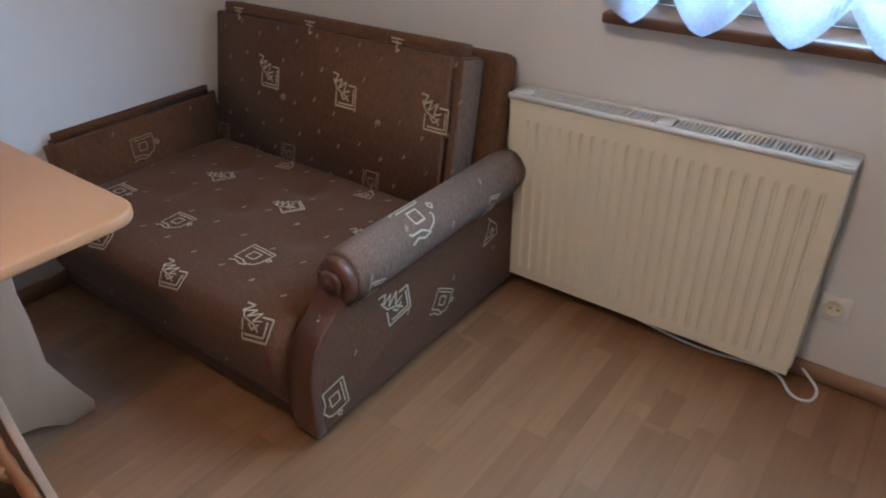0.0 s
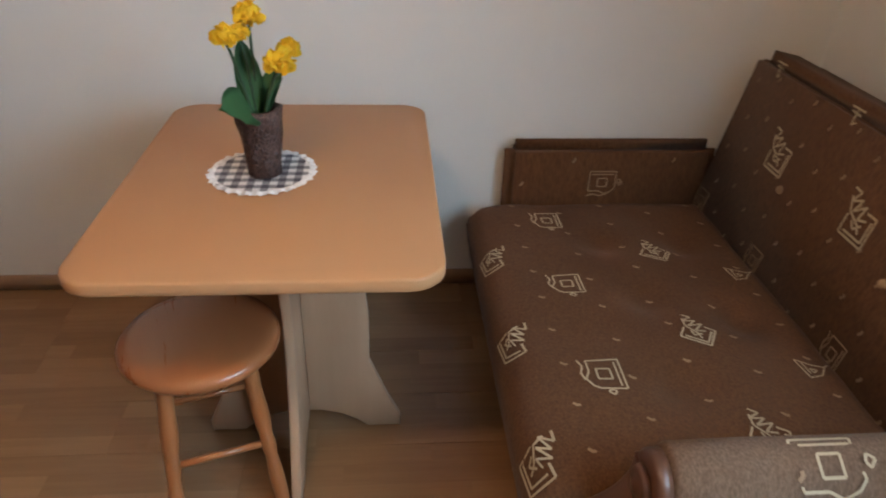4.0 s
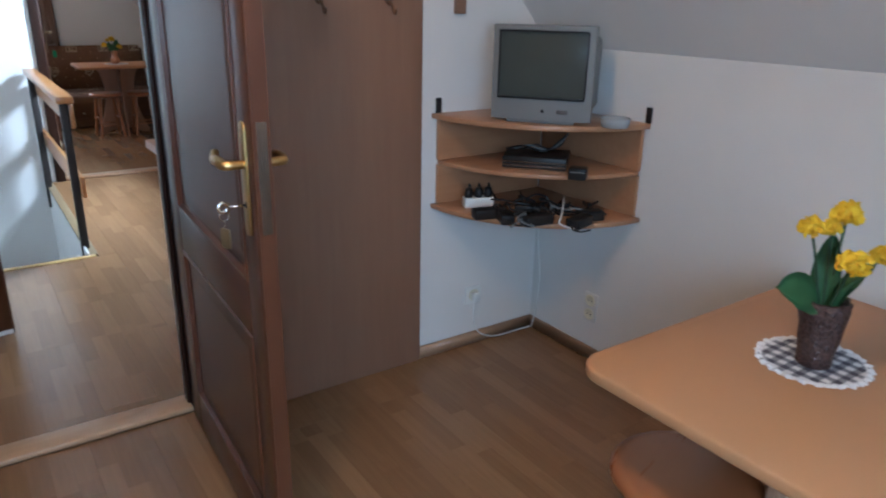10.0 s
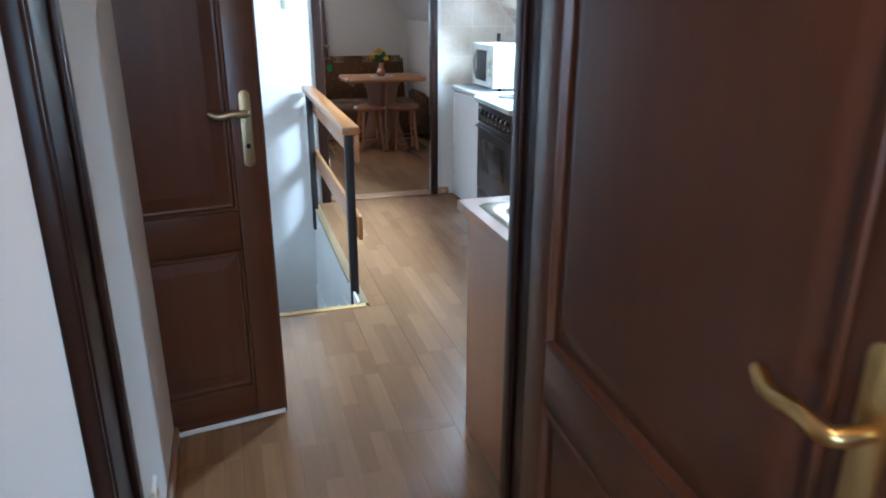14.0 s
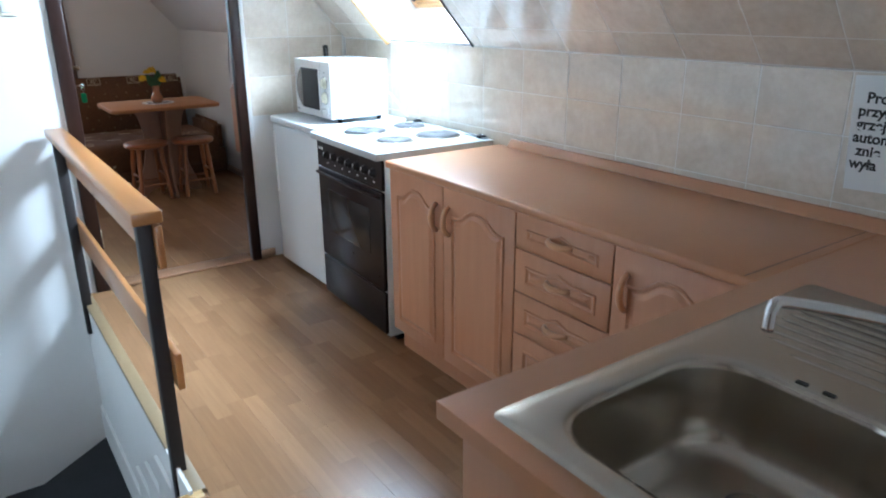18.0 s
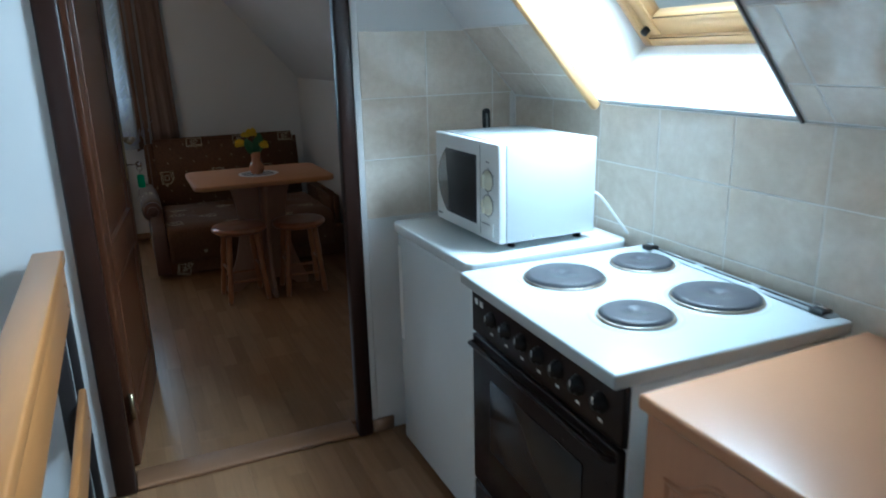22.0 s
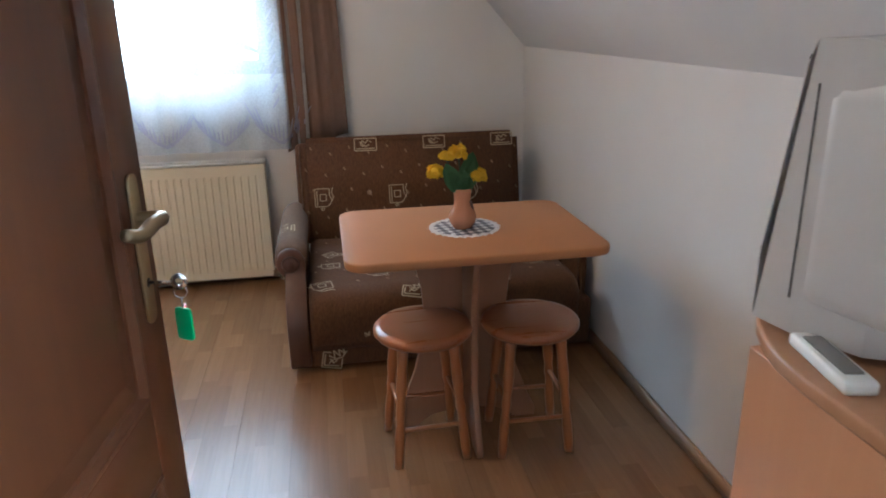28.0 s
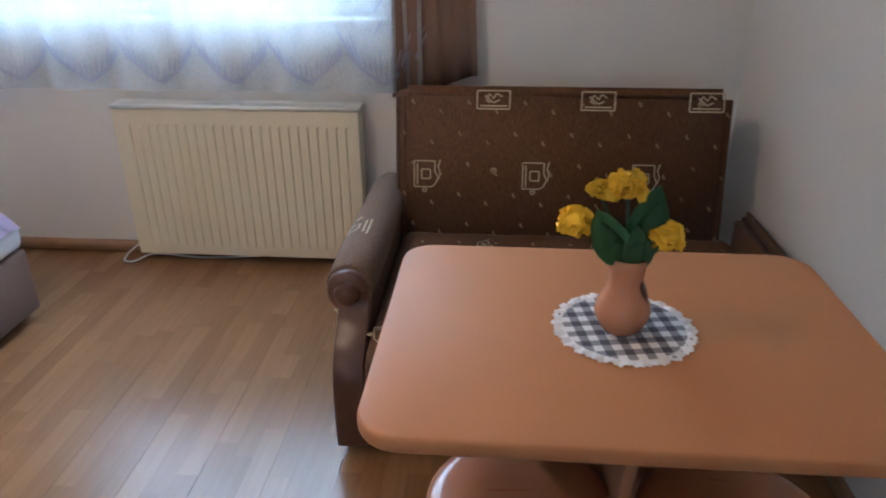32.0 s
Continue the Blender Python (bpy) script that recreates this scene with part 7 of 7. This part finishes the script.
# ---- wall tiles ----
def tile_mesh(w, h, t=0.0020):
    me = bpy.data.meshes.new("tile")
    b = 0.0015
    lo = [(0, 0, 0), (w, 0, 0), (w, h, 0), (0, h, 0)]
    mid = [(x, y, t - 0.0008) for x, y, _ in lo]
    hi = [(min(max(x, b), w - b), min(max(y, b), h - b), t) for x, y, _ in lo]
    faces = [(8, 9, 10, 11)] + [(i, (i + 1) % 4, 4 + (i + 1) % 4, 4 + i) for i in range(4)] + [(4 + i, 4 + (i + 1) % 4, 8 + (i + 1) % 4, 8 + i) for i in range(4)]
    me.from_pydata(lo + mid + hi, [], faces)
    me.materials.append(TILE)
    return me


TILES = {}


def tile_field(parent, m, us, vs, cut=None, gap=0.004):
    """Tiles between grid lines us and vs in the plane of m (u right, v up, out of the wall w); cut(u, v): whether a tile is left out."""
    for u0, u1 in zip(us, us[1:]):
        for v0, v1 in zip(vs, vs[1:]):
            if cut and cut((u0 + u1) / 2, (v0 + v1) / 2):
                continue
            w, h = round(u1 - u0 - gap, 4), round(v1 - v0 - gap, 4)
            if (w, h) not in TILES:
                TILES[(w, h)] = tile_mesh(w, h)
            ob = new("tile", TILES[(w, h)])
            ob.parent = parent
            ob.matrix_basis = m @ Matrix.Translation((u0 + gap / 2, v0 + gap / 2, 0.0005))


def lines(a, b, first, step):
    """Grid lines from a to b with one at first and the rest a step apart."""
    k0 = math.ceil((a - first) / step + 1e-6)
    out = [a]
    while first + k0 * step < b - 1e-6:
        out.append(first + k0 * step)
        k0 += 1
    return out + [b]


back = structure("tile_bed_west", boxes([(KW, KW + 0.0035, KS, KN, 0.70, KNEE_K)]), GROUT, "beige wall tiles behind the worktop", "tiled wall")
west = Matrix(((0, 0, 1, KW + 0.002), (1, 0, 0, 0), (0, 1, 0, 0), (0, 0, 0, 1)))
ys = lines(KS + 0.01, KN, -2.006, 0.2735)
tile_field(back, west, ys, [0.72, 0.915, 1.105, KNEE_K - 0.001])
c48, s48 = math.cos(radians(48)), math.sin(radians(48))
incline = Matrix(((0, c48, s48, KW + 0.001), (1, 0, 0, 0), (0, s48, -c48, KNEE_K), (0, 0, 0, 1)))
bm = bmesh.new()
for a, b in ((KS, SKY0 - 0.004), (SKY1 + 0.012, KN)):
    add_box(bm, a, b, 0.004, 0.335, 0.0002, 0.0014)
bm.transform(incline)
up = structure("tile_bed_slope", finish(bm), GROUT, "beige wall tiles on the slope", "tiled wall")
for a, b in ((KS + 0.01, SKY0 - 0.004), (SKY1 + 0.012, KN)):
    tile_field(up, incline, lines(a, b, -2.006, 0.2735), [0.006, 0.118, 0.332])
south = Matrix(((-1, 0, 0, 0), (0, 0, 1, KS + 0.002), (0, 1, 0, 0), (0, 0, 0, 1)))
sb = bmesh.new()
TS0 = -1.595
sb_out = [(-2.21, 0.867), (TS0, 0.867), (TS0, 1.527), (KW + (1.527 - KNEE_K) / PITCH, 1.527), (KW + 0.002, KNEE_K)]
bedS = structure("tile_bed_south", prism(sb_out, KS, KS + 0.0035, "y"), GROUT, "beige wall tiles beside the door", "tiled wall")
for r0, r1 in ((0.867, 1.084), (1.084, 1.300)):
    tile_field(bedS, south, [-TS0, 1.848, 2.118, 2.21 if r1 < 1.29 else 2.195], [r0, r1])
tile_field(bedS, south, [-TS0, 1.848], [1.300, 1.527])


def cut_tile(parent, outline, t=0.0020):
    """A tile cut along the slope, its outline in x and z on the south wall."""
    ob = mesh_object("tile", prism(outline, KS + 0.0025, KS + 0.0025 + t, "y"), TILE, parent)
    return ob


def under_slope(z):
    return KW + 0.004 + (z - KNEE_K) / PITCH


cut_tile(bedS, [(-1.850, 1.302), (-1.850, 1.525), (under_slope(1.525), 1.525), (-2.116, KNEE_K + (-2.116 - KW - 0.004) * PITCH), (-2.116, 1.302)])
cut_tile(bedS, [(-2.120, 1.302), (-2.120, KNEE_K + (-2.120 - KW - 0.004) * PITCH), (under_slope(1.302), 1.302)])
structure("corner_trim", box(-1.594, -1.5705, KS, KS + 0.011, 0.056, 2.0, 0.003), WHITE, "pale corner strip beside the door frame", "trim")
structure("plinth_south", box(KW, -1.596, KS, KS + 0.004, 0.06, 0.866), WHITE, "white wall below the tiles", "wall")


# ---- floor boards ----
def plank_floor(parent, x0, x1, y0, y1, skip=None, seed=1):
    """Laminate boards along y, each an object, staggered from row to row."""
    rng = random.Random(seed)
    W, L, G = 0.1902, 1.285, 0.0003
    cache = {}
    n = int((x1 - x0) / W) + 1
    for i in range(n):
        a, b = x0 + i * W, min(x0 + (i + 1) * W, x1)
        y = y0 - rng.choice((0.0, 0.32, 0.64, 0.95)) - 0.05 * rng.random()
        while y < y1:
            p, q = max(y, y0), min(y + L, y1)
            y += L
            if q - p < 0.02 or b - a < 0.01:
                continue
            for pp, qq, e_ in (skip(a, b, p, q) if skip else [(p, q, b)]):
                if qq - pp < 0.02 or e_ - a < 0.01:
                    continue
                key = (round(e_ - a, 3), round(qq - pp, 3))
                if key not in cache:
                    me = bpy.data.meshes.new("plank")
                    w, l = e_ - a - G, qq - pp - G
                    e = 0.0005
                    v = [(0, 0, -0.012), (w, 0, -0.012), (w, l, -0.012), (0, l, -0.012), (0, 0, -e), (w, 0, -e), (w, l, -e), (0, l, -e), (e, e, 0), (w - e, e, 0), (w - e, l - e, 0), (e, l - e, 0)]
                    f = [(8, 9, 10, 11)] + [(k, (k + 1) % 4, 4 + (k + 1) % 4, 4 + k) for k in range(4)] + [(4 + k, 4 + (k + 1) % 4, 8 + (k + 1) % 4, 8 + k) for k in range(4)]
                    me.from_pydata(v, [], f)
                    me.materials.append(FLOOR)
                    cache[key] = me
                ob = new("plank", cache[key])
                ob.parent = parent
                ob.location = (a, pp, 0)


def stair_hole(a, b, p, q):
    """The pieces of a board that lie beside and before the stair opening: from y, to y, their east edge."""
    if b < SX - 0.04:
        return [(p, q, b)]
    if a > SX - 0.05:
        return [(max(p, SY + 0.03), q, b)]
    return [(max(p, SY + 0.03), q, b), (p, min(q, SY + 0.03), SX - 0.044)]


plank_floor(floor_1, AW, AE, -1.03, AN, None, 3)
plank_floor(floor_2, KW, SE, KS - 0.02, -1.13, stair_hole, 4)
plank_floor(floor_3, BW, BE, BS, -5.12, None, 5)
